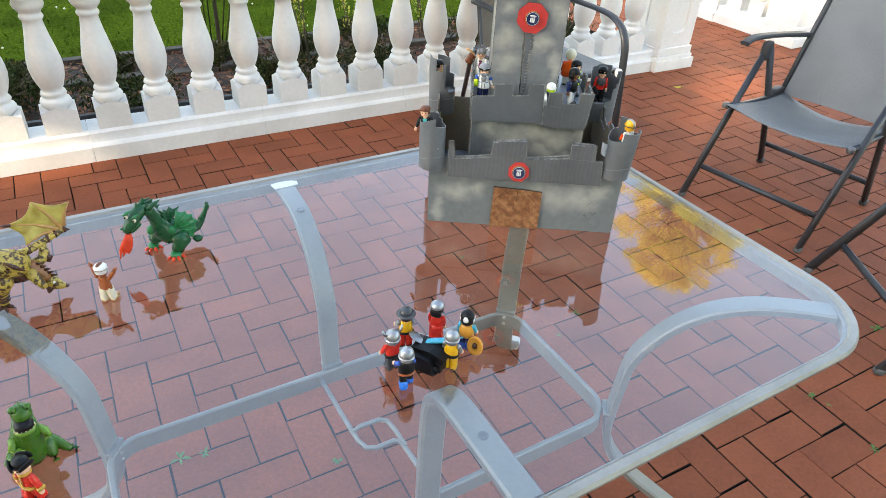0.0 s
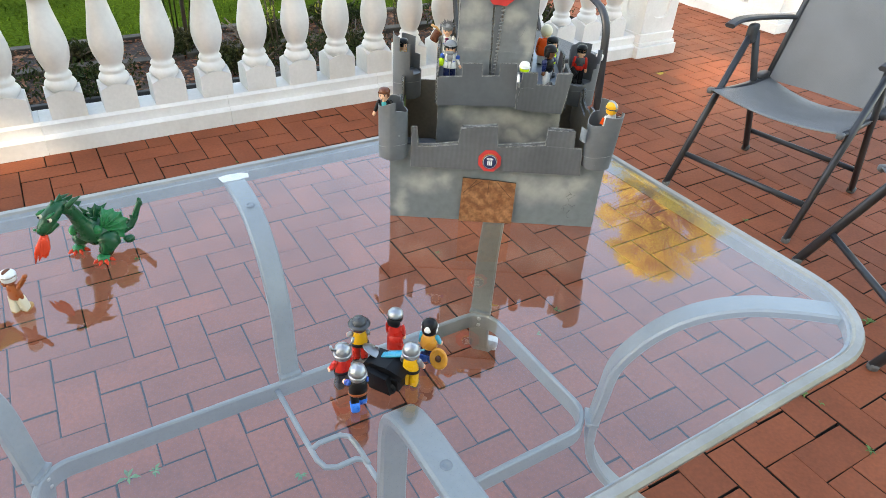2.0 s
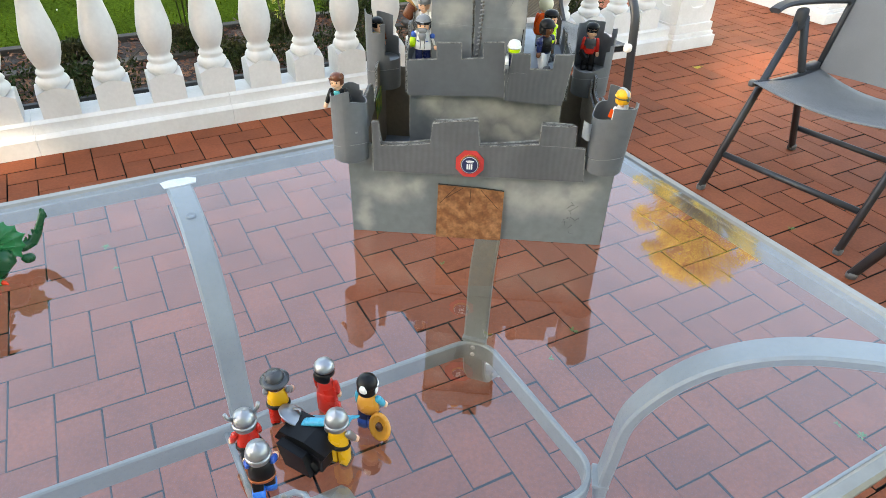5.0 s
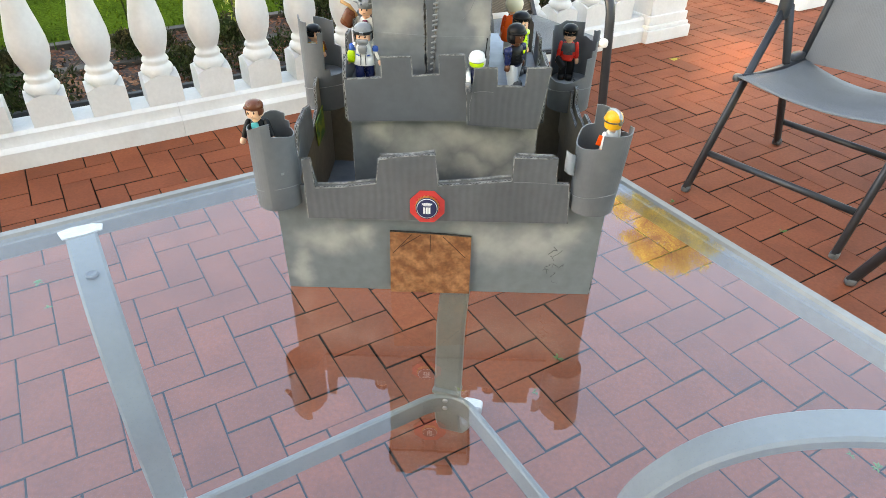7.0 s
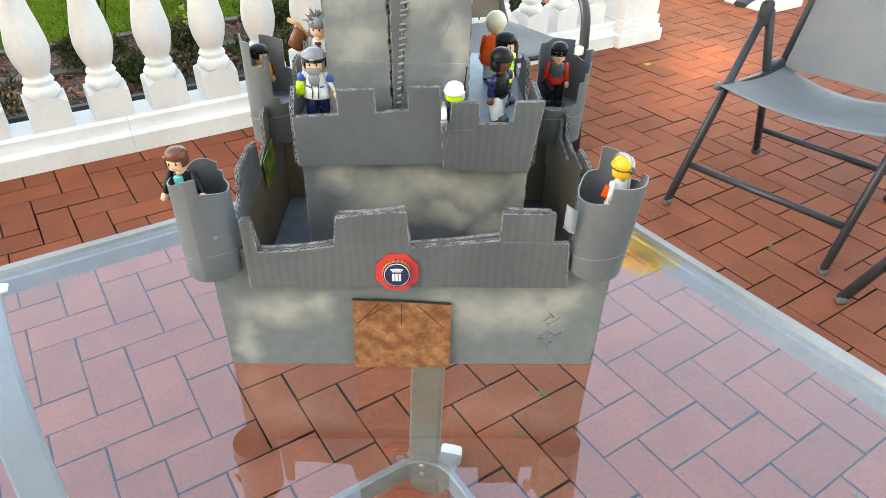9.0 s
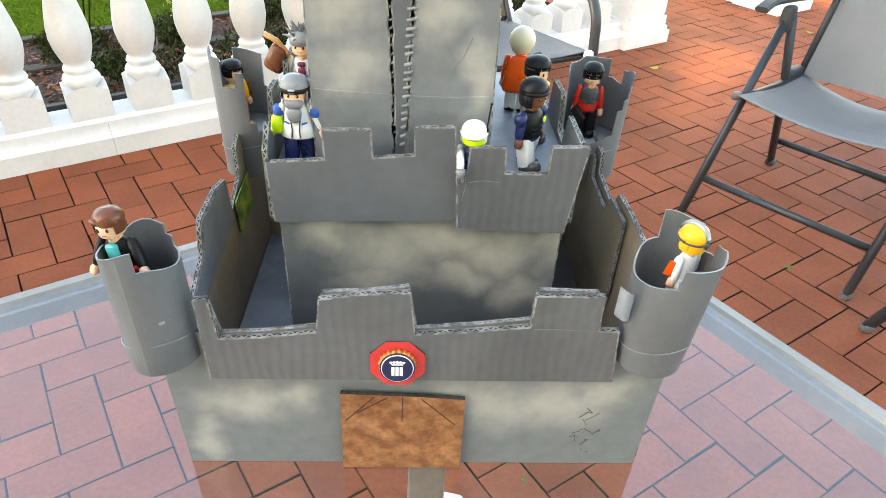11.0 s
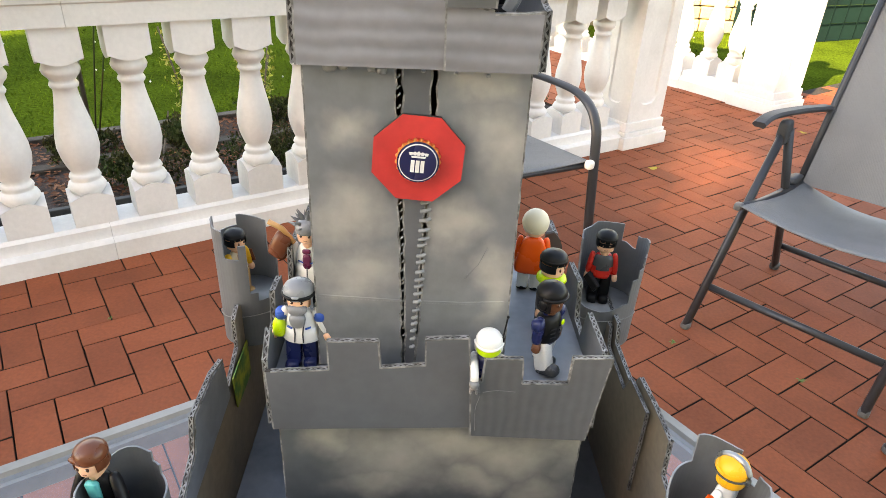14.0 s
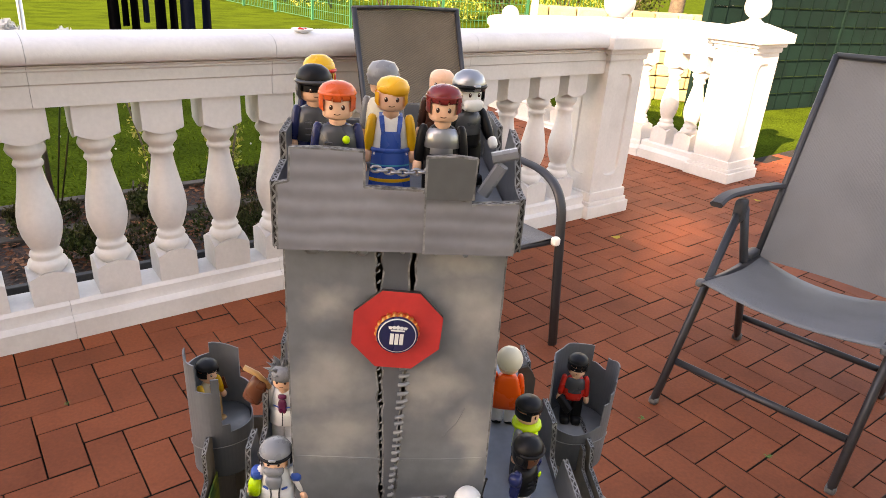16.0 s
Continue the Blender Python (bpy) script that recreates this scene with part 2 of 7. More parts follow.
m_glass.use_nodes = True
gn, gl = m_glass.node_tree.nodes, m_glass.node_tree.links
gn.remove(gn["Principled BSDF"])
g_clear, g_gloss, g_mix, g_fres = gn.new("ShaderNodeBsdfTransparent"), gn.new("ShaderNodeBsdfGlossy"), gn.new("ShaderNodeMixShader"), gn.new("ShaderNodeLayerWeight")
g_clear.inputs[0].default_value = (0.99, 0.997, 0.995, 1)
g_gloss.inputs["Color"].default_value = (1, 1, 1, 1)
g_gloss.inputs["Roughness"].default_value = 0.0
g_fres.inputs["Blend"].default_value = 0.5
g_pow, g_add = gn.new("ShaderNodeMath"), gn.new("ShaderNodeMath")
g_pow.operation, g_add.operation = "POWER", "MULTIPLY_ADD"
g_pow.inputs[1].default_value = 5.0
g_add.inputs[1].default_value, g_add.inputs[2].default_value = 0.87, 0.13       # both surfaces of the pane together
gl.new(g_fres.outputs["Facing"], g_pow.inputs[0])
gl.new(g_pow.outputs[0], g_add.inputs[0])
gl.new(g_add.outputs[0], g_mix.inputs[0])
gl.new(g_clear.outputs[0], g_mix.inputs[1])
gl.new(g_gloss.outputs[0], g_mix.inputs[2])
gl.new(g_mix.outputs[0], gn["Material Output"].inputs[0])
m_glass_under = bpy.data.materials.new("clear_glass_underside")
m_glass_under.use_nodes = True
un = m_glass_under.node_tree.nodes
un.remove(un["Principled BSDF"])
u_clear = un.new("ShaderNodeBsdfTransparent")
u_clear.inputs[0].default_value = (0.995, 0.999, 0.997, 1)
m_glass_under.node_tree.links.new(u_clear.outputs[0], un["Material Output"].inputs[0])
m_alu = material("taupe_painted_aluminium", (0.225, 0.235, 0.225), 0.40, 0.15, scale=6, fine=0.03, spec=0.5)
m_rim = material("pale_painted_aluminium", (0.29, 0.28, 0.255), 0.40, 0.2, second=(0.235, 0.227, 0.205), scale=9, fine=0.04)
m_steel = material("zinc_steel", (0.55, 0.55, 0.54), 0.3, 1.0)
m_bolt = material("dull_bolt", (0.20, 0.21, 0.21), 0.55, 0.6)
m_cap = material("white_plastic", (0.75, 0.75, 0.72), 0.4)
m_greycap = material("grey_end_cap", (0.10, 0.105, 0.108), 0.42)
m_chair = material("anthracite_powder_coat", (0.036, 0.039, 0.045), 0.42, 0.2, fine=0.08, fscale=400)
m_arm = material("anthracite_plastic", (0.036, 0.039, 0.044), 0.5)
m_sling = ridged(material("grey_textilene", (0.165, 0.173, 0.177), 0.55, second=(0.142, 0.149, 0.153), scale=4, fine=0.14, fscale=500), (0.6, 0.5, 0.8), 0.003, 0.0003, 0.03)
m_sling_b = ridged(material("taupe_textilene", (0.155, 0.12, 0.082), 0.65, second=(0.12, 0.094, 0.066), scale=4, fine=0.16, fscale=700), (0.3, 0.3, 1.0), 0.007, 0.0006, 0.2)
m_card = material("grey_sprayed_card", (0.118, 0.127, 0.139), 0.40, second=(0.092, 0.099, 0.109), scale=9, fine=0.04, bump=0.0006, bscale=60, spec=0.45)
m_tube = material("grey_sprayed_tube", (0.138, 0.147, 0.155), 0.40, second=(0.105, 0.113, 0.120), scale=14, fine=0.04, bump=0.0004, bscale=70, spec=0.45)
m_card_pale = material("worn_grey_card", (0.24, 0.25, 0.255), 0.45, second=(0.17, 0.18, 0.185), scale=60, fine=0.1, spec=0.5)
m_card_v = ridged(material("grey_sprayed_card_upright_flutes", (0.118, 0.124, 0.131), 0.40, second=(0.092, 0.097, 0.104), scale=9, fine=0.05, spec=0.45), (1, 0, 0), 0.0085, 0.00012, 0.045)
m_card_h = ridged(material("grey_sprayed_card_level_flutes", (0.240, 0.243, 0.266), 0.40, second=(0.195, 0.198, 0.218), scale=14, fine=0.05, spec=0.5), (0, 0, 1), 0.0105, 0.00028, 0.04)
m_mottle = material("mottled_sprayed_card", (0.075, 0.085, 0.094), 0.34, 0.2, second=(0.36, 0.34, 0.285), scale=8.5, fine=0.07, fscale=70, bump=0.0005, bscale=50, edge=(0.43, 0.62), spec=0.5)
m_keep = sprayed(material("spray_clouded_card", (0.122, 0.136, 0.146), 0.34, 0.2, second=(0.44, 0.425, 0.375), fine=0.07, fscale=70, bump=0.0016, bscale=34), ((0.195, 0.885, 0.035, 0.028), (0.250, 0.902, 0.045, 0.022), (0.290, 0.892, 0.03, 0.024), (0.150, 0.91, 0.02, 0.018), (0.335, 0.905, 0.012, 0.03), (0.185, 0.858, 0.03, 0.014), (0.26, 0.865, 0.028, 0.012), (0.31, 0.85, 0.02, 0.02)))
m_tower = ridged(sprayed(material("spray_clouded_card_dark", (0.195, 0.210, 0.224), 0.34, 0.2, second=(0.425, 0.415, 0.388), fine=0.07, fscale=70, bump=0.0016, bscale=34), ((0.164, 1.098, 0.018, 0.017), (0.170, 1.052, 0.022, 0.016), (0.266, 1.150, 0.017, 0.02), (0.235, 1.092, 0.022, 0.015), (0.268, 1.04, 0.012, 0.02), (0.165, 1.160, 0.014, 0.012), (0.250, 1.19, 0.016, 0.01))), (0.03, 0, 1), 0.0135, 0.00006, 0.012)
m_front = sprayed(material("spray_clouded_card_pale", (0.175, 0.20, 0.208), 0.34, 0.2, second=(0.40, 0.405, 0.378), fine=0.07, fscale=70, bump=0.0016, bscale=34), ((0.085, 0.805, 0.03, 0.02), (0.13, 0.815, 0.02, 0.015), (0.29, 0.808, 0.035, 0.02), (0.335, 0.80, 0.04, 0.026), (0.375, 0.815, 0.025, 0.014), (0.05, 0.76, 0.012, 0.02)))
m_edge = material("corrugated_core", (0.022, 0.020, 0.018), 0.8, second=(0.045, 0.038, 0.032), scale=150, fine=0.3, fscale=300)
m_liner = material("torn_paper_edge", (0.27, 0.27, 0.265), 0.85, second=(0.11, 0.11, 0.108), scale=120, fine=0.2, fscale=300)
m_kraft = material("brown_card_inside", (0.27, 0.215, 0.155), 0.7, second=(0.20, 0.175, 0.14), scale=9, fine=0.08)
m_floorcard = material("blue_grey_card_floor", (0.22, 0.25, 0.29), 0.5, second=(0.13, 0.15, 0.18), scale=12, fine=0.05)
m_gate = ridged(material("brown_painted_gate", (0.34, 0.155, 0.068), 0.42, second=(0.20, 0.078, 0.030), scale=75, fine=0.18, fscale=260, bump=0.0014, bscale=140, edge=(0.38, 0.6)), (0.7, 0, 0.8), 0.019, 0.0003, 0.10)
m_red = material("red_sprayed_card", (0.62, 0.045, 0.042), 0.45, second=(0.53, 0.036, 0.034), scale=25)
m_gold = material("gold_crown_cap", (0.75, 0.38, 0.10), 0.32, 0.85)
m_capblue = material("dark_blue_enamel", (0.012, 0.018, 0.075), 0.3, coat=0.4)
m_capwhite = material("white_enamel", (0.78, 0.78, 0.76), 0.35)
m_lawn = material("lawn", (0.056, 0.092, 0.010), 1.0, spec=0.0, second=(0.038, 0.064, 0.008), scale=1.8, fine=0.35, fscale=45, bump=0.02, bscale=50)
m_blade = material("grass_blades", (0.080, 0.128, 0.012), 0.9, spec=0.0, second=(0.056, 0.092, 0.010), scale=1.8, fine=0.2, fscale=30, island=("island", 0.3))
m_soil = material("bed_soil", (0.03, 0.02, 0.014), 0.95, second=(0.06, 0.035, 0.026), scale=9, fine=0.4, fscale=60, bump=0.02, bscale=40)
m_leaf_brown = material("fallen_leaves", (0.125, 0.048, 0.024), 0.85, second=(0.23, 0.115, 0.065), scale=3, spec=0.2, island=("island", 0.5))
m_leaf_gold = material("golden_leaves", (0.52, 0.41, 0.085), 0.9, second=(0.33, 0.29, 0.06), scale=1.2, island=("island", 0.55), spec=0.05)
m_leaf_green = material("dark_green_leaves", (0.025, 0.042, 0.009), 0.75, second=(0.046, 0.040, 0.014), scale=5, spec=0.15, island=("island", 0.5))
m_leaf_lime = material("yellow_green_leaves", (0.22, 0.27, 0.03), 0.6, second=(0.36, 0.33, 0.05), scale=1.5, island=("island", 0.4))
m_bark = material("bark", (0.11, 0.085, 0.06), 0.9, second=(0.07, 0.055, 0.04), scale=12, fine=0.25, bump=0.004, bscale=60)
m_stone = material("grey_kerb_stone", (0.075, 0.062, 0.047), 0.85, second=(0.038, 0.032, 0.024), scale=6, fine=0.15, bump=0.003, bscale=60)
m_fence = material("green_fence_coating", (0.0016, 0.015, 0.011), 0.8, second=(0.0012, 0.010, 0.008), scale=2, fine=0.05, spec=0.15)
m_mesh = material("green_mesh_coating", (0.012, 0.13, 0.062), 0.5, second=(0.008, 0.095, 0.045), scale=2, fine=0.05)
m_sandstone = material("yellow_sandstone", (0.42, 0.32, 0.17), 0.85, second=(0.33, 0.25, 0.14), scale=5, fine=0.15, bump=0.01, bscale=20, island=("island", 0.3))
m_wall = material("unseen_wall_plaster", (0.60, 0.57, 0.51), 0.9, second=(0.54, 0.51, 0.455), scale=2, bump=0.003, bscale=80)
m_denim = material("dark_blue_denim", (0.008, 0.011, 0.022), 0.95, fine=0.2, spec=0.0)
m_blackcloth = material("black_cloth", (0.003, 0.003, 0.0035), 0.95, spec=0.0)
PLASTIC = {}


def plastic(name, c, rough=0.28, metal=0.0):
    PLASTIC[name] = material(name + "_plastic", c, rough, metal, second=tuple(q * 0.93 for q in c), scale=60, fine=0.015, spec=0.38)


for row in (("skin", (0.90, 0.52, 0.34)), ("dark_skin", (0.16, 0.06, 0.03)), ("white", (0.78, 0.77, 0.74)), ("red", (0.66, 0.030, 0.020)), ("orange", (0.88, 0.095, 0.010)),
            ("orange_hair", (0.72, 0.10, 0.02)), ("yellow", (0.80, 0.42, 0.02)), ("blonde", (0.92, 0.44, 0.03)), ("blue", (0.02, 0.09, 0.38)), ("navy", (0.012, 0.02, 0.085)), ("cyan", (0.02, 0.36, 0.52)),
            ("grey", (0.22, 0.225, 0.235)), ("dark_grey", (0.055, 0.058, 0.063)), ("brown", (0.15, 0.045, 0.02)), ("dark_brown", (0.07, 0.025, 0.016)), ("maroon", (0.20, 0.02, 0.02)), ("tan", (0.50, 0.27, 0.10)),
            ("cream", (0.74, 0.66, 0.50)), ("lime", (0.50, 0.75, 0.02)), ("green", (0.004, 0.075, 0.026)), ("bright_green", (0.010, 0.17, 0.055)), ("flame", (0.75, 0.055, 0.02)), ("rust", (0.26, 0.10, 0.03)), ("gold_trim", (0.55, 0.30, 0.05)), ("orange_gold", (0.66, 0.29, 0.045)), ("frog_green", (0.035, 0.115, 0.010)), ("bright_blue", (0.01, 0.16, 0.60)), ("orange_brown", (0.34, 0.085, 0.025)), ("pale_frog", (0.13, 0.27, 0.035)), ("gold_skin", (0.36, 0.24, 0.05)), ("gold_wing", (0.48, 0.37, 0.08)), ("purple", (0.14, 0.02, 0.06)), ("teal", (0.05, 0.42, 0.42))):
    plastic(*row)
PLASTIC["gold_skin"] = material("gold_and_brown_plastic", (0.46, 0.32, 0.06), 0.3, second=(0.06, 0.026, 0.01), scale=120, fine=0.2, fscale=420, bump=0.003, bscale=260, edge=(0.48, 0.58))
PLASTIC["gold_wing"] = material("gold_wing_plastic", (0.50, 0.40, 0.10), 0.32, second=(0.33, 0.23, 0.04), scale=60, fine=0.1, bump=0.001, bscale=250)
PLASTIC["black"] = material("black_matt_plastic", (0.006, 0.006, 0.007), 0.42, second=(0.005, 0.005, 0.006), scale=60, fine=0.02, spec=0.22)
plastic("silver", (0.34, 0.35, 0.365), 0.36, 0.8)

# ---------------------------------------------------------------- frames of the plan
T = pose(0, 0, 0, 0, 0, 33.0)       # paving and table: u along the table, v across
B = pose(0, 0, 0, 0, 0, 31.9)       # balustrade
# the table and what stands on its glass, set a little smaller and turned about its middle
KEY = Matrix.Translation((0.0564, 1.1233, 0.0012)) @ pose(0, 0, 0, 0, 0, -0.48) @ Matrix.Scale(0.9915, 4) @ Matrix.Translation((-0.06, -1.12, 0))


# ---------------------------------------------------------------- ground, lawn and bed
g = Geo()
def ground_pt(i, j):
    f = lambda q: (q - 0.5) * 60 if 0.05 < q < 0.95 else math.copysign(900, q - 0.5)
    return (f(i), f(j) + 8, -0.07)
g.sheet(ground_pt, 40, 40)
make("ground", g, m_lawn, label="green lawn of a garden behind the terrace", category="lawn", kind="structure")

g = Geo()
g.box((-6, 3.57, -0.30), (4.0, 4.925, -0.045), ch=0.02)
make("planting_bed", g, m_soil, at=T, label="dark soil bed behind the balustrade strewn with leaves", category="flower bed", kind="structure")
g = Geo()
for k in range(12):
    g.box((-6 + k * 0.8333, 4.93, -0.25), (-6 + k * 0.8333 + 0.826, 5.0, -0.015), ch=0.006)
make("lawn_edging", g, m_stone, at=T, label="grey concrete edging between bed and lawn", category="edging", kind="structure")

g = Geo()
for k in range(20):
    g.box((-5.5 + k * 0.47, 4.45, -0.2), (-5.5 + k * 0.47 + 0.455, 4.53, -0.012 + 0.008 * math.sin(k * 2.3)), ch=0.008)
make("bed_kerb", g, m_stone, at=T, label="row of weathered kerb stones through the bed", category="edging", kind="structure")
g = Geo()
for k in range(4):
    g.box((-4.3 + k * 2.0, 3.615, -0.2), (-4.3 + k * 2.0 + 1.994, 3.645, 0.112), ch=0.004)
make("edging_board", g, material("dark_recycled_board", (0.022, 0.023, 0.025), 0.6, second=(0.035, 0.034, 0.032), scale=6, fine=0.15), at=B, label="dark plastic edging board along the balustrade", category="edging", kind="structure")

rng = random.Random(4)
g = Geo()
for k in range(20000):
    u, v = rng.uniform(-5.5, 3.9), rng.uniform(3.66, 4.92)
    s, a, z = rng.uniform(0.007, 0.023), rng.uniform(0, 6.28), -0.045 + rng.uniform(0.004, 0.025)
    c, d = math.cos(a) * s, math.sin(a) * s
    t1, t2 = rng.uniform(-0.5, 0.5) * s, rng.uniform(-0.5, 0.5) * s
    g.add([(u - c, v - d, z), (u + d * 0.5, v - c * 0.5, z + t1), (u + c, v + d, z + t2), (u - d * 0.5, v + c * 0.5, z - t1 * 0.3)], [(0, 1, 2, 3)])
make("leaf_litter", g, m_leaf_brown, at=T, label="brown fallen leaves lying on the bed", category="leaves", kind="stuff")

g = Geo()
for k in range(60000):
    v = 5.0 + 7.5 * rng.random() ** 1.6
    u = rng.uniform(-5.5 - (v - 5) * 0.9, 9.5)
    if 4.0 < u < 5.9 and v < 8:
        continue
    h, a, w = rng.uniform(0.014, 0.036), rng.uniform(0, 6.28), 0.002 + v * 0.0004
    c, d = math.cos(a) * w, math.sin(a) * w
    lx, ly = rng.uniform(-0.025, 0.025), rng.uniform(-0.025, 0.025)
    g.add([(u - c, v - d, -0.071), (u + c, v + d, -0.071), (u + lx, v + ly, -0.07 + h)], [(0, 1, 2)])
make("grass", g, m_blade, at=T, label="short green grass blades of the lawn", category="grass", kind="stuff")
g = Geo()
for k in range(200):
    v = 5.1 + 6.5 * rng.random()
    u = rng.uniform(-5, 9.5)
    if 4.0 < u < 5.9 and v < 8:
        continue
    g.lathe([(0.0, -0.02), (rng.uniform(0.006, 0.011), -0.008), (0.0, 0.0)], 6, Matrix.Translation((u, v, -0.045 + rng.uniform(-0.006, 0.01))))
make("daisies", g, PLASTIC["white"], at=T, label="small white daisies scattered over the lawn", category="flowers", kind="stuff")


# ---------------------------------------------------------------- balustrade
BW = 0.218                               # spacing of the balusters
BAL_PROF = [(0.052, 0.0), (0.062, 0.012), (0.066, 0.026), (0.060, 0.04), (0.052, 0.046), (0.050, 0.052), (0.055, 0.062), (0.050, 0.074), (0.043, 0.080), (0.052, 0.10), (0.064, 0.135), (0.071, 0.175),
            (0.069, 0.215), (0.060, 0.265), (0.049, 0.315), (0.041, 0.36), (0.0385, 0.385), (0.045, 0.392), (0.048, 0.400), (0.045, 0.408), (0.041, 0.414), (0.046, 0.424), (0.058, 0.438), (0.063, 0.452), (0.058, 0.466), (0.054, 0.475)]
g = Geo()


def arched_block(g, z0, z1, w, rise, down=False):
    """A square block whose four sides end in a shallow arch under the turned part."""
    pts = [(-w, z0), (w, z0)] + [(w - 2 * w * i / 8, z1 - rise + rise * math.sin(math.pi * i / 8)) for i in range(9)]
    if down:
        pts = [(-x, z0 + z1 - z) for x, z in pts]
    for a in (0, 90, 180, 270):
        m = pose(0, 0, 0, 0, 0, a)
        n = len(pts)
        c = (z1 - rise if not down else z0 + rise)
        vv = [(x, -w, z) for x, z in pts] + [(0, 0, c)]
        g.add(vv, [tuple(range(n))] + [(i, n, (i + 1) % n) for i in range(2, n - 1)], 0, False, m)
    e = z0 if not down else z1
    g.add([(-w, -w, e), (w, -w, e), (w, w, e), (-w, w, e)], [(0, 3, 2, 1) if not down else (0, 1, 2, 3)])


arched_block(g, 0.0, 0.125, 0.073, 0.022)
g.lathe([(0.04, 0.09)] + [(r, z + 0.112) for r, z in BAL_PROF] + [(0.04, 0.62)], 24)
arched_block(g, 0.588, 0.712, 0.073, 0.022, True)
baluster_mesh = g.mesh("baluster", [m_white])


def rail_run(name, label, u0, u1, first, count, at, joints=()):
    """A run of stone balustrade along local u, its foot's front face at v = 0."""
    top = thing(name, label, "balustrade", at, kind="structure")
    cuts = [u0] + [j for j in joints if u0 < j < u1] + [u1]
    low = [(0.0, 0.0), (0.0, 0.072), (0.012, 0.082), (0.026, 0.086), (0.03, 0.10), (0.03, 0.128), (0.042, 0.142), (0.185, 0.142), (0.197, 0.128), (0.197, 0.1), (0.215, 0.082), (0.227, 0.07), (0.227, 0.0)]
    high = [(0.026, 0.855), (0.026, 0.925), (0.018, 0.931), (0.018, 0.968), (0.012, 0.974), (0.016, 0.980), (0.006, 0.985), (0.006, 0.989), (0.032, 0.990), (0.032, 0.9945), (-0.016, 0.996), (-0.027, 1.002), (-0.033, 1.013), (-0.034, 1.028), (-0.031, 1.043), (-0.024, 1.056), (-0.012, 1.066), (0.004, 1.073), (0.025, 1.078), (0.055, 1.082), (0.172, 1.082), (0.198, 1.078), (0.218, 1.070), (0.232, 1.056), (0.239, 1.040), (0.240, 1.022), (0.234, 1.003), (0.22, 0.992), (0.205, 0.972), (0.205, 0.941), (0.198, 0.935), (0.198, 0.855)]
    for a, b in zip(cuts, cuts[1:]):
        for nm, prof in (("plinth", low), ("handrail", high)):
            k = len(prof)
            gg = Geo()
            e = 0.0006
            gg.add([(a + e, y, z) for y, z in prof] + [(b - e, y, z) for y, z in prof],
                   [tuple(range(k)), tuple(range(2 * k - 1, k - 1, -1))] + [(i, i + k, (i + 1) % k + k, (i + 1) % k) for i in range(k)])
            ob = make(nm, gg, m_white, top)
            ob.data.polygons.foreach_set("use_smooth", [True] * len(ob.data.polygons))
            ob.data.set_sharp_from_angle(angle=radians(32))
    for k in range(count):
        ob = new("baluster", baluster_mesh)
        ob.parent = top
        ob.matrix_basis = pose(first + BW * k, 0.113, 0.1425, 0, 0, 0)
    return top


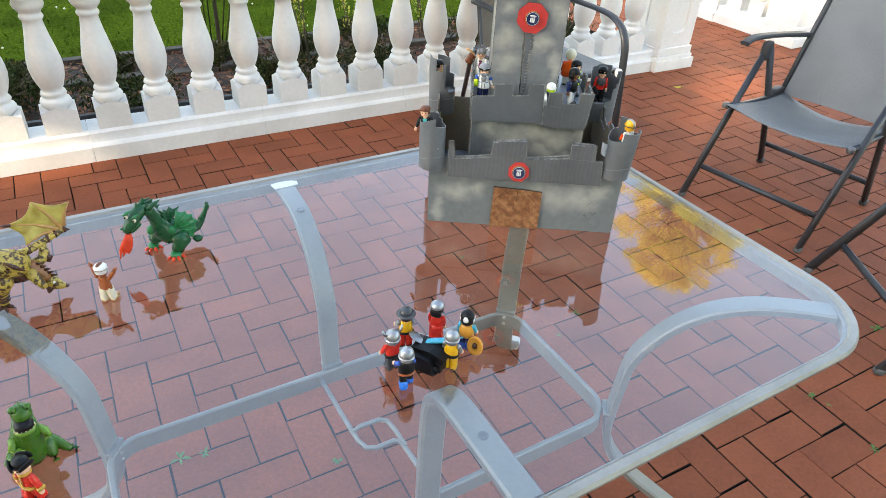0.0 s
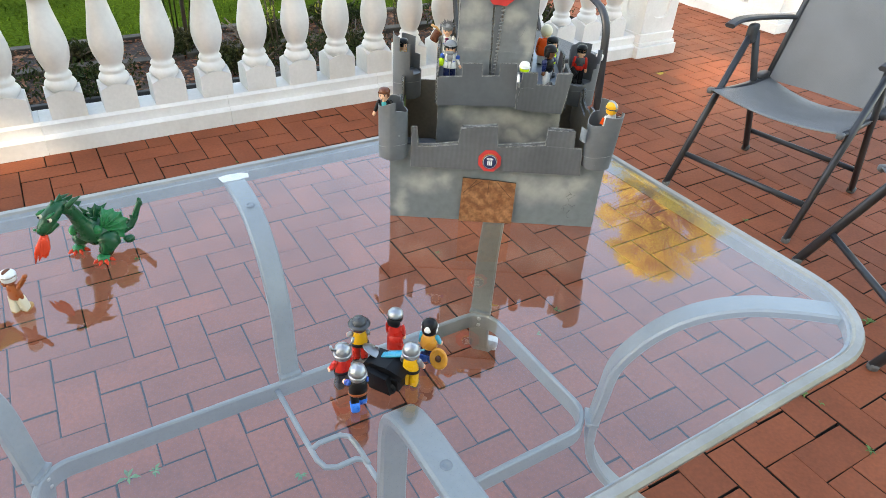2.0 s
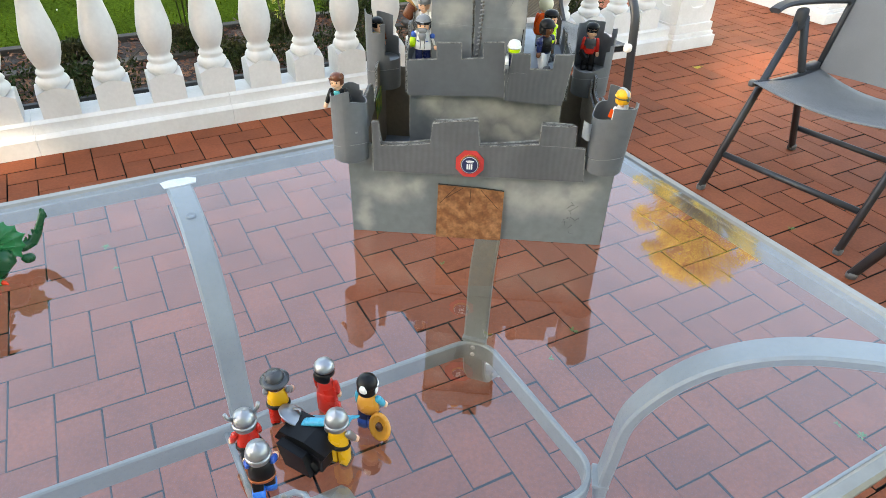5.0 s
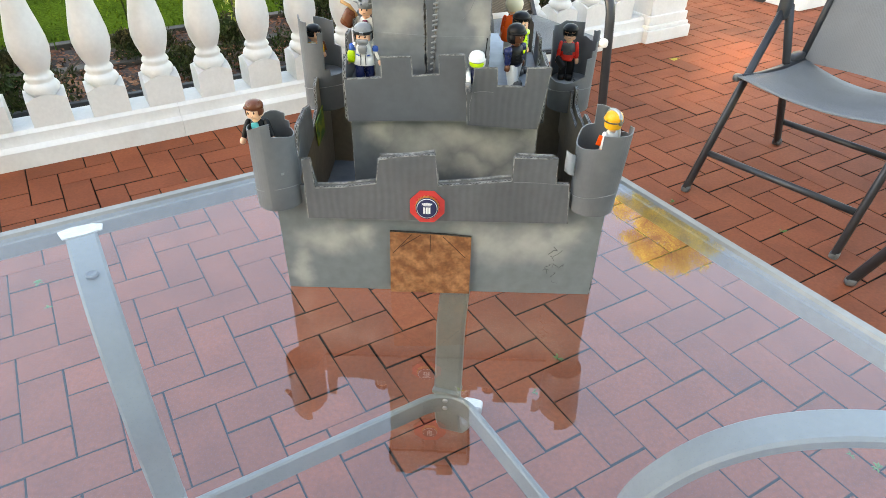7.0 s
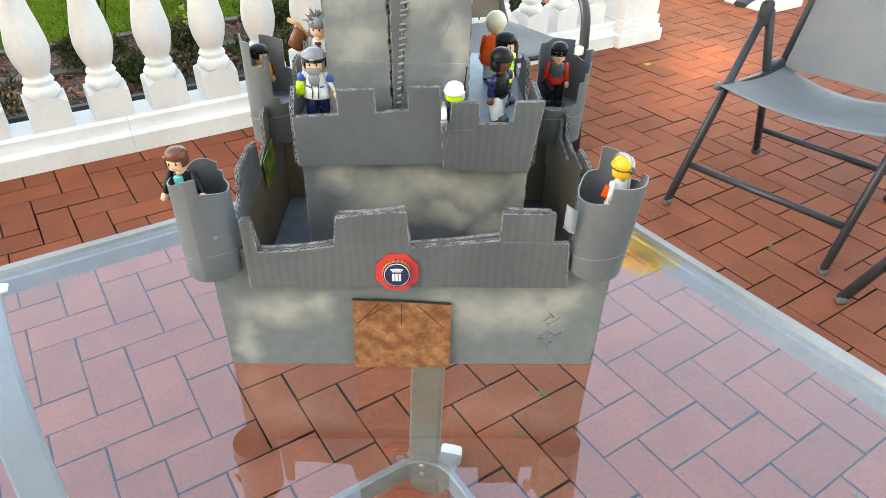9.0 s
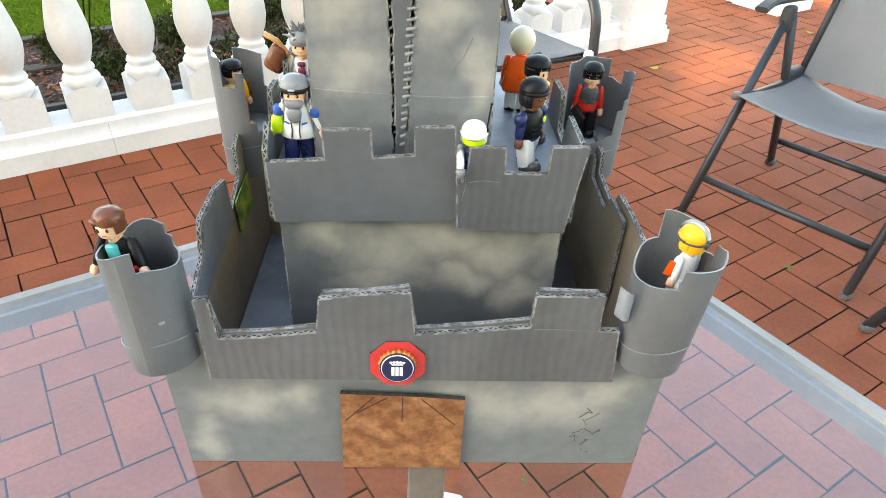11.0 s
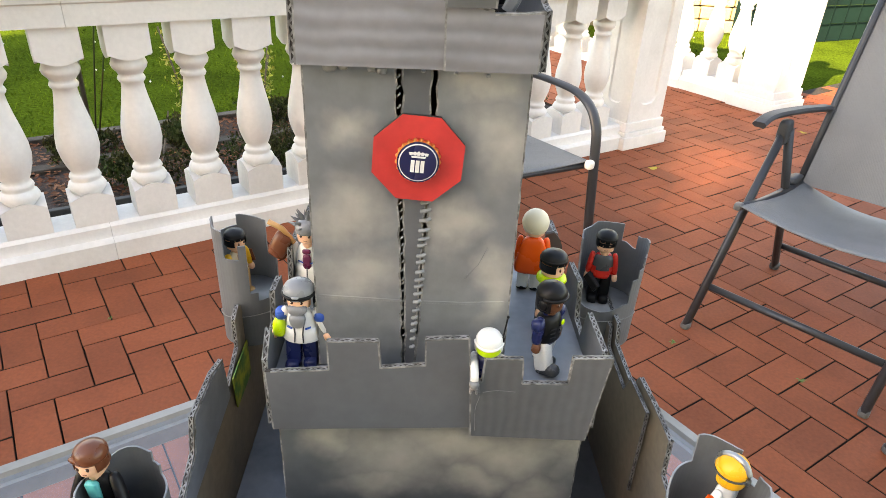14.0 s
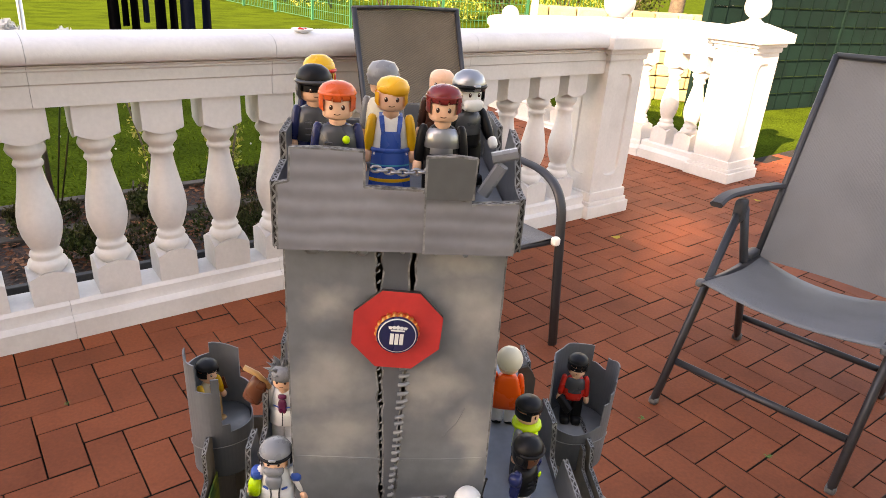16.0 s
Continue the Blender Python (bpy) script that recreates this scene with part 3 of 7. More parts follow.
def post(name, label, at, w, d):
    """A square pillar with panelled faces, stepped foot and a cap with a ball. Local corner at u = 0, v = 0."""
    top = thing(name, label, "pillar", at, kind="structure")
    gg = Geo()
    for z0, z1, o in ((0.0, 0.075, 0.035), (0.075, 0.10, 0.022), (0.10, 0.155, 0.012)):
        gg.box((-o, -o, z0), (w + o, d + o, z1), ch=0.006)
    make("pillar_foot", gg, m_white, top)
    gg = Geo()
    gg.box((0.012, 0.012, 0.15), (w - 0.012, d - 0.012, 0.93))
    # raised frame round a sunk panel with round ends, on the four faces
    for side in range(4):
        m = (Matrix.Identity(4), Matrix.Translation((w, 0, 0)) @ pose(0, 0, 0, 0, 0, 90), Matrix.Translation((w, d, 0)) @ pose(0, 0, 0, 0, 0, 180), Matrix.Translation((0, d, 0)) @ pose(0, 0, 0, 0, 0, 270))[side]
        ww = w if side % 2 == 0 else d
        x0, x1, z0, z1 = 0.0, ww, 0.15, 0.93
        r = min(0.05, ww * 0.18)
        px0, px1, pz0, pz1 = ww * 0.27, ww * 0.73, 0.25, 0.85
        inner = rounded(px0, pz0, px1, pz1, r, 5)
        k = len(inner)
        outer2 = []
        for x, z in inner:
            dx, dz = (x - ww / 2) / (px1 - px0), (z - 0.55) / (pz1 - pz0)
            s = 0.5 / max(abs(dx), abs(dz))
            outer2.append((ww / 2 + dx * s * (x1 - x0), 0.54 + dz * s * (z1 - z0)))
        vv = [(x, 0.0, z) for x, z in outer2] + [(x, 0.0, z) for x, z in inner] + [(x + (ww / 2 - x) * 0.10, 0.0125, z + (0.55 - z) * 0.02) for x, z in inner]
        ff = [(i, (i + 1) % k, (i + 1) % k + k, i + k) for i in range(k)] + [(i + k, (i + 1) % k + k, (i + 1) % k + 2 * k, i + 2 * k) for i in range(k)]
        gg.add(vv, ff, 0, False, m)
    make("pillar_shaft", gg, m_white, top)
    gg = Geo()
    for z0, z1, o in ((0.925, 0.962, 0.012), (0.962, 0.99, 0.03), (0.99, 1.055, 0.062)):
        gg.box((-o, -o, z0), (w + o, d + o, z1), ch=0.008)
    o = 0.06
    gg.add([(-o, -o, 1.053), (w + o, -o, 1.053), (w + o, d + o, 1.053), (-o, d + o, 1.053), (w / 2 - 0.06, d / 2 - 0.06, 1.115), (w / 2 + 0.06, d / 2 - 0.06, 1.115), (w / 2 + 0.06, d / 2 + 0.06, 1.115), (w / 2 - 0.06, d / 2 + 0.06, 1.115)],
           [(0, 1, 5, 4), (1, 2, 6, 5), (2, 3, 7, 6), (3, 0, 4, 7), (4, 5, 6, 7)])
    make("pillar_cap", gg, m_white, top)
    gg = Geo()
    gg.lathe([(0.05, 1.11), (0.062, 1.12), (0.043, 1.132), (0.036, 1.145)] + [(0.088 * math.cos(radians(a)), 1.224 + 0.088 * math.sin(radians(a))) for a in range(-66, 91, 12)], 24, Matrix.Translation((w / 2, d / 2, 0)))
    make("ball_finial", gg, m_white, top)
    return top


rail_run("balustrade", "white painted stone balustrade along the brick terrace", -4.35, 3.72, 0.045 - 20 * BW, 37, B @ pose(0, 3.302, 0), joints=(-3.2, -2.35, -1.52, -0.69, 0.14, 0.955, 1.77, 2.75))
post("balustrade_pillar", "white panelled stone pillar ending the balustrade", B @ pose(3.72, 3.30, 0), 0.30, 0.24)
rail_run("side_balustrade", "sunlit white stone balustrade beside the garden path", 0.30, 0.80, 0.44, 2, T @ pose(5.527, 3.22, 0, 0, 0, 90))
fall = Matrix(((1, 0, 0, 0), (0, 1, 0, 0), (-0.15, 0, 1, 0), (0, 0, 0, 1)))
rail_run("step_balustrade", "sunlit white stone balustrade falling beside the garden steps", 0.0, 1.86, 0.076, 8, T @ pose(5.527, 4.02, 0, 0, 0, 90) @ fall)
post("step_pillar", "sunlit white stone pillar at the foot of the steps", T @ pose(5.44, 5.88, -0.29), 0.30, 0.28)
post("path_pillar", "sunlit white panelled stone pillar at the path", T @ pose(5.30, 3.22, 0), 0.34, 0.30)


# ---------------------------------------------------------------- garden table
def smooth_line(pts, n):
    """A rounder line through the points, n steps between two of them."""
    P = [pts[0]] + list(pts) + [pts[-1]]
    out = []
    for a, b, c, d in zip(P, P[1:], P[2:], P[3:]):
        for i in range(n):
            t = i / n
            out.append(tuple(0.5 * (2 * q + (r - p) * t + (2 * p - 5 * q + 4 * r - s) * t * t + (3 * q - p - 3 * r + s) * t ** 3) for p, q, r, s in zip(a, b, c, d)))
    return out + [tuple(pts[-1])]


def garden_table():
    u0, v0, u1, v1, zt = -0.27, 0.445, 1.39, 1.485, 0.73
    top = thing("garden_table", "large glass garden table with a taupe metal frame", "table", KEY @ T)
    g = Geo()
    ins = lambda d, r: rounded(u0 + d, v0 + d, u1 - d, v1 - d, r, 10)
    out, mid = ins(0.0, 0.17), ins(0.02, 0.15)
    k = len(out)
    rings = [(ins(0.016, 0.154), zt - 0.034), (ins(0.012, 0.158), zt - 0.030), (out, zt - 0.008), (out, zt - 0.003), (ins(0.004, 0.166), zt + 0.003), (ins(0.016, 0.154), zt + 0.003), (mid, zt - 0.001), (mid, zt - 0.0075), (ins(0.026, 0.144), zt - 0.0075), (ins(0.026, 0.144), zt - 0.011), (ins(0.022, 0.148), zt - 0.013), (ins(0.022, 0.148), zt - 0.032), (ins(0.02, 0.15), zt - 0.034)]
    vv = [(x, y, z) for r, z in rings for x, y in r]
    ff = []
    for i in range(len(rings)):
        j = (i + 1) % len(rings)
        ff += [(i * k + q, i * k + (q + 1) % k, j * k + (q + 1) % k, j * k + q) for q in range(k)]
    g.add(vv, ff)
    make("table_rim", g, m_rim, top, "pale taupe metal rim")
    g = Geo()
    pane = rounded(u0 + 0.0205, v0 + 0.0205, u1 - 0.0205, v1 - 0.0205, 0.149, 10)
    g.add([(x, y, zt - 0.007) for x, y in pane] + [(x, y, zt) for x, y in pane], [tuple(range(k - 1, -1, -1)), tuple(range(k, 2 * k))] + [(q, (q + 1) % k, (q + 1) % k + k, q + k) for q in range(k)], [1, 0] + [1] * k)
    pane_ob = make("tabletop", g, [m_glass, m_glass_under], top, "clear glass tabletop")
    pane_ob.visible_shadow = False
    # ring of flat bar at knee height
    g = Geo()
    ring = [(x, y, 0.339) for x, y in rounded(0.05, 0.760, 1.064, 1.172, 0.065, 16)]
    g.bar(ring, 0.012, 0.044, closed=True)
    make("ring_bar", g, m_alu, top)

    def leg(c, d, reach, floor_leg, wide=0.046, tight=False, bolted=True):
        """A flat leg bowed in to the ring at c; d is the way outward."""
        dx, dy = d[0] / math.hypot(*d), d[1] / math.hypot(*d)
        prof = [(reach, 0.7125), (reach * 0.8, 0.7125), (reach * 0.6, 0.705), (reach * 0.42, 0.682), (reach * 0.27, 0.642), (reach * 0.15, 0.585), (reach * 0.07, 0.52), (0.018, 0.44), (0.0125, 0.36), (0.0125, 0.33)]
        if tight:                             # flat under the glass, then turned down sharply
            prof = [(reach, 0.7125), (0.22, 0.7125), (0.14, 0.7125), (0.09, 0.7115), (0.058, 0.705), (0.035, 0.690), (0.022, 0.664), (0.0165, 0.62), (0.0135, 0.54), (0.0125, 0.44), (0.0125, 0.33)]
        if floor_leg:
            prof += [(0.016, 0.29), (0.03, 0.245), (0.058, 0.20), (0.10, 0.155), (0.155, 0.11), (0.215, 0.062), (0.27, 0.018)]
        path = [(c[0] + dx * r, c[1] + dy * r, z) for r, z in smooth_line(prof, 6)]
        gg = Geo()
        side = Vector((-dy, dx, 0))
        gg.bar(path, 0.019, wide, up=side, ch=0.004)
        ob = make("table_leg", gg, m_alu, top)
        gg = Geo()
        r = reach * 0.57
        gg.lathe([(0.0, 0.0), (0.0045, 0.0), (0.005, 0.0012), (0.0085, 0.0008), (0.009, -0.003)], 16, Matrix.Translation((c[0] + dx * r, c[1] + dy * r, 0.7165 if not tight else 0.7222)))
        if bolted:
            make("bolt", gg, m_bolt, ob, "dull flat bolt head")
        gg = Geo()
        gg.box((-0.006, -wide * 0.52, -0.003), (0.022, wide * 0.52, 0.004), 0, 0.0015, Matrix.Translation((c[0], c[1], 0.364)) @ pose(0, 0, 0, 0, 0, math.degrees(math.atan2(dy, dx))))
        make("bracket", gg, m_alu, ob)
        for z in (0.350, 0.330):
            gg = Geo()
            m = Matrix.Translation((c[0] - dx * 0.002, c[1] - dy * 0.002, z)) @ Vector((-dx, -dy, 0)).to_track_quat("Z", "Y").to_matrix().to_4x4()
            gg.lathe([(0.006, 0.004), (0.0055, 0.0075), (0.003, 0.0095), (0.0, 0.01)], 10, m)
            make("bolt", gg, m_steel, ob)
        if floor_leg:
            gg = Geo()
            r = 0.274
            gg.blob((0, 0, 0), (0.036, 0.050, 0.036), e=(0.35, 0.35), mat=Matrix.Translation((c[0] + dx * r, c[1] + dy * r, 0.018)) @ pose(0, 0, 0, 0, 0, math.degrees(math.atan2(dy, dx))))
            make("foot_cap", gg, m_cap, ob, "white plastic foot cap")
        return ob

    middle = leg((0.551, 1.178), (0, 1), 0.27, False, 0.044)
    gg = Geo()
    gg.prism([(-0.030, -0.012), (-0.012, -0.017), (0.020, -0.014), (0.033, -0.006), (0.030, 0.010), (0.004, 0.013), (-0.026, 0.011)], 0.0022, Matrix.Translation((0.551, 1.443, 0.7222)) @ pose(0, 0, 0, 90, 0, 0))
    make("rubber_pad", gg, m_cap, middle, "white pad under the glass")
    leg((0.572, 0.754), (0, -1), 0.28, False, 0.048, True)
    leg((1.053, 0.771), (1, -0.8), 0.37, True, bolted=False)
    leg((1.040, 1.161), (1, 0.95), 0.35, True, 0.05)
    leg((0.066, 0.782), (-1, -0.8), 0.385, True)
    leg((0.066, 1.156), (-1, 0.8), 0.385, True)
    # umbrella stay: thin rods with a square eye
    g = Geo()
    g.tube([(0.515, 1.165, 0.345), (0.519, 1.03, 0.342), (0.522, 0.96, 0.342), (0.53, 0.935, 0.342), (0.55, 0.925, 0.342), (0.59, 0.925, 0.342), (0.603, 0.915, 0.342), (0.606, 0.86, 0.342), (0.607, 0.772, 0.345)], 0.0058)
    g.tube([(0.521, 0.985, 0.346), (0.54, 0.992, 0.346), (0.585, 0.99, 0.346), (0.6, 0.978, 0.346), (0.604, 0.95, 0.346), (0.6055, 0.9, 0.346)], 0.0055)
    make("umbrella_stay", g, m_alu, top)
    return top


garden_table()


# ---------------------------------------------------------------- chairs
def recliner(at, label):
    """A folding high-back chair; local y points to its front, x to its right, origin between the front feet."""
    top = thing("folding_chair", label, "chair", at, group="folding chairs at the table")
    W = 0.285
    for s in (-1, 1):
        x = s * W
        g = Geo()
        g.sweep([(x, 0.0, 0.012), (x, -0.20, 0.335), (x, -0.383, 0.628)], [(0.0135 * math.cos(a), 0.02 * math.sin(a)) for a in [q * math.pi / 6 for q in range(12)]])
        lg = make("front_leg", g, m_chair, top)
        g = Geo()
        g.blob((x, -0.002, 0.012), (0.031, 0.036, 0.028), e=(0.5, 0.7))
        make("foot_cap", g, m_greycap, lg, "pale worn foot cap")
        g = Geo()
        g.sweep([(x - s * 0.02, -0.685, 0.012), (x - s * 0.02, -0.55, 0.33), (x - s * 0.008, -0.41, 0.635)], [(0.0135 * math.cos(a), 0.02 * math.sin(a)) for a in [q * math.pi / 6 for q in range(12)]])
        lg = make("rear_leg", g, m_chair, top)
        g = Geo()
        g.blob((x - s * 0.02, -0.685, 0.012), (0.036, 0.042, 0.03), e=(0.5, 0.7))
        make("foot_cap", g, m_arm, lg)
        g = Geo()
        g.blob((x, -0.39, 0.632), (0.036, 0.06, 0.085), e=(0.4, 0.5))
        make("arm_bracket", g, m_arm, top)
        # armrest, a flat bowed bar
        path = [(x + s * 0.022, -0.212, 0.684), (x + s * 0.024, -0.25, 0.693), (x + s * 0.024, -0.31, 0.697), (x + s * 0.018, -0.40, 0.693), (x + s * 0.010, -0.50, 0.685), (x + s * 0.002, -0.60, 0.675), (x - s * 0.008, -0.745, 0.657)]
        g = Geo()
        g.bar(smooth_line(path, 4), 0.044, 0.019, ch=0.007)
        make("armrest", g, m_arm, top)
        # side rail of the seat
        g = Geo()
        g.tube([(x - s * 0.010, -0.150, 0.425), (x - s * 0.018, -0.275, 0.405), (x - s * 0.028, -0.455, 0.392), (x - s * 0.028, -0.685, 0.385)], 0.0125)
        make("seat_rail", g, m_chair, top)
        g = Geo()
        g.blob((x - s * 0.008, -0.152, 0.425), (0.027, 0.036, 0.025), e=(0.5, 0.6))
        make("rail_cap", g, m_greycap, top, "pale grey plastic end cap")
        # upright of the backrest
        g = Geo()
        g.tube([(x - s * 0.02, -0.640, 0.372), (x - s * 0.02, -0.748, 0.64), (x - s * 0.02, -0.856, 0.90), (x - s * 0.02, -0.955, 1.135)], 0.0125)
        make("back_upright", g, m_chair, top)
        g = Geo()
        g.blob((x - s * 0.012, -0.610, 0.405), (0.04, 0.10, 0.035), e=(0.4, 0.5))
        g.lathe([(0.0, -0.02), (0.014, -0.02), (0.014, 0.02), (0.0, 0.02)], 12, Matrix.Translation((x, -0.645, 0.40)) @ pose(0, 0, 0, 0, 90, 0))
        make("hinge", g, m_arm, top)
    for nm, y, z, dx in (("front_crossbar", -0.087, 0.14, 0.0), ("rear_crossbar", -0.660, 0.115, 0.02)):
        g = Geo()
        g.tube([(-W + dx, y, z), (0, y, z), (W - dx, y, z)], 0.0125, up=(0, 1, 0))
        make(nm, g, m_chair, top)
    g = Geo()
    g.tube([(-W + 0.02, -0.955, 1.135), (0, -0.962, 1.142), (W - 0.02, -0.955, 1.135)], 0.0115, up=(0, 1, 0))
    make("top_rail", g, m_chair, top)
    ws = W - 0.012
    g = Geo()
    g.sheet(lambda a, b: ((2 * a - 1) * ws, -0.138 - 0.512 * b, 0.436 - 0.034 * b - 0.055 * math.sin(math.pi * a) * (0.55 + 0.45 * b) - 0.012 * math.sin(math.pi * b)), 12, 10, 0.004)
    make("seat", g, m_sling, top, "grey woven mesh seat")
    g = Geo()
    wb = W - 0.012
    g.sheet(lambda a, b: ((2 * a - 1) * wb, -0.640 - 0.32 * b - 0.03 * math.sin(math.pi * a) * (1 - 0.5 * b), 0.385 + 0.755 * b), 10, 16, 0.0)
    v0 = len(g.v)
    g.add([(x, y - 0.004, z) for x, y, z in g.v], [tuple(reversed(q)) for q in g.f], 0, True)
    make("backrest", g, m_sling, top, "grey woven mesh backrest")
    return top


recliner(pose(1.3385, 2.7255, 0, 0, 0, 131.5), "anthracite folding garden chair with grey mesh, standing open")
recliner(pose(1.512, 2.085, 0, 0, 0, 90), "anthracite folding garden chair with grey mesh at the table's end")


def stacking_chair(at):
    top = thing("high_back_chair", "grey garden chair with curved arms and taupe mesh back", "chair", at)
    for s in (-1, 1):
        x = s * 0.264
        g = Geo()
        path = [(x * 1.16, 0.0, 0.0), (x * 1.08, 0.0, 0.25)] + smooth_line([(x, 0.0, 0.50), (x, -0.012, 0.58), (x, -0.05, 0.64), (x, -0.11, 0.672), (x, -0.2, 0.685), (x, -0.4, 0.68), (x * 0.97, -0.60, 0.665)], 5)
        g.sweep(path, [(0.012 * math.cos(a), 0.021 * math.sin(a)) for a in [q * math.pi / 6 for q in range(12)]], up=(1, 0, 0))
        make("arm_and_front_leg", g, m_chair, top)
        g = Geo()
        g.tube([(x * 0.93, -0.72, 0.0), (x * 0.93, -0.62, 0.36), (x * 0.93, -0.55, 0.45)], 0.0125)
        make("rear_leg", g, m_chair, top)
        g = Geo()
        g.tube([(x * 0.9, 0.01, 0.462), (x * 0.9, -0.25, 0.44), (x * 0.9, -0.50, 0.425), (x * 0.88, -0.545, 0.50), (x * 0.87, -0.645, 0.80), (x * 0.86, -0.775, 1.19)], 0.0105)
        cap = make("side_frame", g, m_chair, top)
        g = Geo()
        g.blob((x * 0.9, 0.012, 0.462), (0.034, 0.03, 0.034), e=(0.6, 0.7))
        make("rail_cap", g, m_cap, cap, "pale plastic end cap")
    g = Geo()
    g.tube([(-0.236, -0.775, 1.19), (0, -0.779, 1.196), (0.236, -0.775, 1.19)], 0.0075, up=(0, 1, 0))
    make("top_rail", g, m_chair, top)
    g = Geo()
    g.tube([(-0.245, -0.01, 0.452), (0, -0.01, 0.452), (0.245, -0.01, 0.452)], 0.011, up=(0, 1, 0))
    make("front_rail", g, m_chair, top)
    g = Geo()
    g.sheet(lambda a, b: ((2 * a - 1) * 0.24, 0.0 - 0.52 * b, 0.474 - 0.04 * b - 0.03 * math.sin(math.pi * a) * math.sin(math.pi * min(1, b + 0.1))), 10, 8, 0.004)
    make("seat", g, m_sling, top, "grey woven mesh seat")
    g = Geo()
    g.sheet(lambda a, b: ((2 * a - 1) * (0.243 - 0.006 * b), -0.53 - 0.245 * b - 0.02 * math.sin(math.pi * a), 0.45 + 0.735 * b), 8, 14)
    g.add([(x, y - 0.004, z) for x, y, z in g.v], [tuple(reversed(q)) for q in g.f], 0, True)
    make("backrest", g, m_sling_b, top, "taupe woven mesh backrest")
    return top


stacking_chair(B @ pose(2.1895, 2.384, 0, 0, 0, 173.7))


# ---------------------------------------------------------------- cardboard castle
castle = thing("cardboard_castle", "grey spray-painted cardboard toy castle standing on the glass table", "toy castle")
ZT = 0.7255


cut = random.Random(71)


def fluted_rim(g, poly, depth, period=0.0072):
    """Two pale liners and the wave between them along the upper cut edges of a board."""
    area = sum(a[0] * b[1] - b[0] * a[1] for a, b in zip(poly, poly[1:] + poly[:1]))
    for a, b in zip(poly, poly[1:] + poly[:1]):
        d = Vector((b[0] - a[0], 0, b[1] - a[1]))
        ln = d.length
        if ln < 0.005:
            continue
        d /= ln
        out = Vector((d.z, 0, -d.x)) * (1 if area > 0 else -1)
        if out.z < -0.2:
            continue
        o = Vector((a[0], 0, a[1])) + out * 0.0002
        w = 0.0007
        n = max(2, int(ln / 0.004))
        for y0 in (-0.0001, depth - w):
            v, f = [], []
            for i in range(n + 1):
                h = out * cut.uniform(0.0001, 0.0006)
                p = o + d * (ln * i / n)
                v += [p + Vector((0, y0, 0)) - out * 0.0008, p + Vector((0, y0, 0)) + h, p + Vector((0, y0 + w + 0.0001, 0)) + h, p + Vector((0, y0 + w + 0.0001, 0)) - out * 0.0008]
            for i in range(n):
                f += [(i * 4 + q, i * 4 + 4 + q, i * 4 + 5 + q, i * 4 + 1 + q) for q in range(3)]
            g.add(v, f)
        k = int(ln / period * 2)
        if k < 1 or depth < 0.0025:
            continue
        for i in range(k):
            s0, s1 = ln * i / k, ln * (i + 1) / k
            y0, y1 = (w, depth - w) if i % 2 == 0 else (depth - w, w)
            p, q = o + d * s0 + Vector((0, y0, 0)), o + d * s1 + Vector((0, y1, 0))
            e = d * cut.uniform(0.0009, 0.0014)
            g.add([p - e, p + e, q + e, q - e], [(0, 1, 2, 3)])


def panel(name, poly, y, depth, mats, label="", turn=0.0, at=None):
    """An upright piece of board, drawn as an outline (x, z) in the plane y."""
    g = Geo()
    g.prism(poly, depth, None, 0, 1, 2)
    m = Matrix.Translation((0, y, 0)) if at is None else at
    ob = make(name, g, mats, castle, label, at=m)
    if "wall" not in name:
        g = Geo()
        fluted_rim(g, poly, depth)
        make("torn_edge", g, m_liner, ob, "pale torn corrugated edge")
    return ob


def side_panel(name, poly, x, depth, mats, label=""):
    """The same in the plane x, outline (y, z); its face looks to -x."""
    g = Geo()
    line = [(-a, z) for a, z in poly][::-1]
    g.prism(line, depth, None, 0, 1, 2)
    ob = make(name, g, mats, castle, label, at=Matrix.Translation((x, 0, 0)) @ pose(0, 0, 0, 0, 0, -90))
    g = Geo()
    fluted_rim(g, line, depth)
    make("torn_edge", g, m_liner, ob, "pale torn corrugated edge")
    return ob


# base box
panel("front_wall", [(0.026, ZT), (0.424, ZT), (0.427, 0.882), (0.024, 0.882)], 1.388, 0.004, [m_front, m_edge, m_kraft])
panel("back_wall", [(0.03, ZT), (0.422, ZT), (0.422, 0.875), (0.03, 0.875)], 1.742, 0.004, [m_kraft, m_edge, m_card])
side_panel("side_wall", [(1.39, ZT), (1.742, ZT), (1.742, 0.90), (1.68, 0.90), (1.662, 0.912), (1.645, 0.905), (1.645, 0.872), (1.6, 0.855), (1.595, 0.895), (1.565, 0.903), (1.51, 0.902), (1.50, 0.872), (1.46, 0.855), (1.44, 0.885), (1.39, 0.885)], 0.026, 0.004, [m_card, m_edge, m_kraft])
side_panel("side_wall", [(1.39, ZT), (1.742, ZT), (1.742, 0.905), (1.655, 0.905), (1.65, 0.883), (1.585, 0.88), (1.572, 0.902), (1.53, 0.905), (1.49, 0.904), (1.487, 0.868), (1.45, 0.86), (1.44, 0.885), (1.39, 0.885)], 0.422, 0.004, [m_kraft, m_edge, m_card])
side_panel("side_wall_lining", [(1.53, 0.80), (1.735, 0.80), (1.735, 0.895), (1.66, 0.897), (1.655, 0.875), (1.59, 0.872), (1.578, 0.895), (1.53, 0.897)], 0.4165, 0.003, [m_kraft, m_edge, m_kraft])
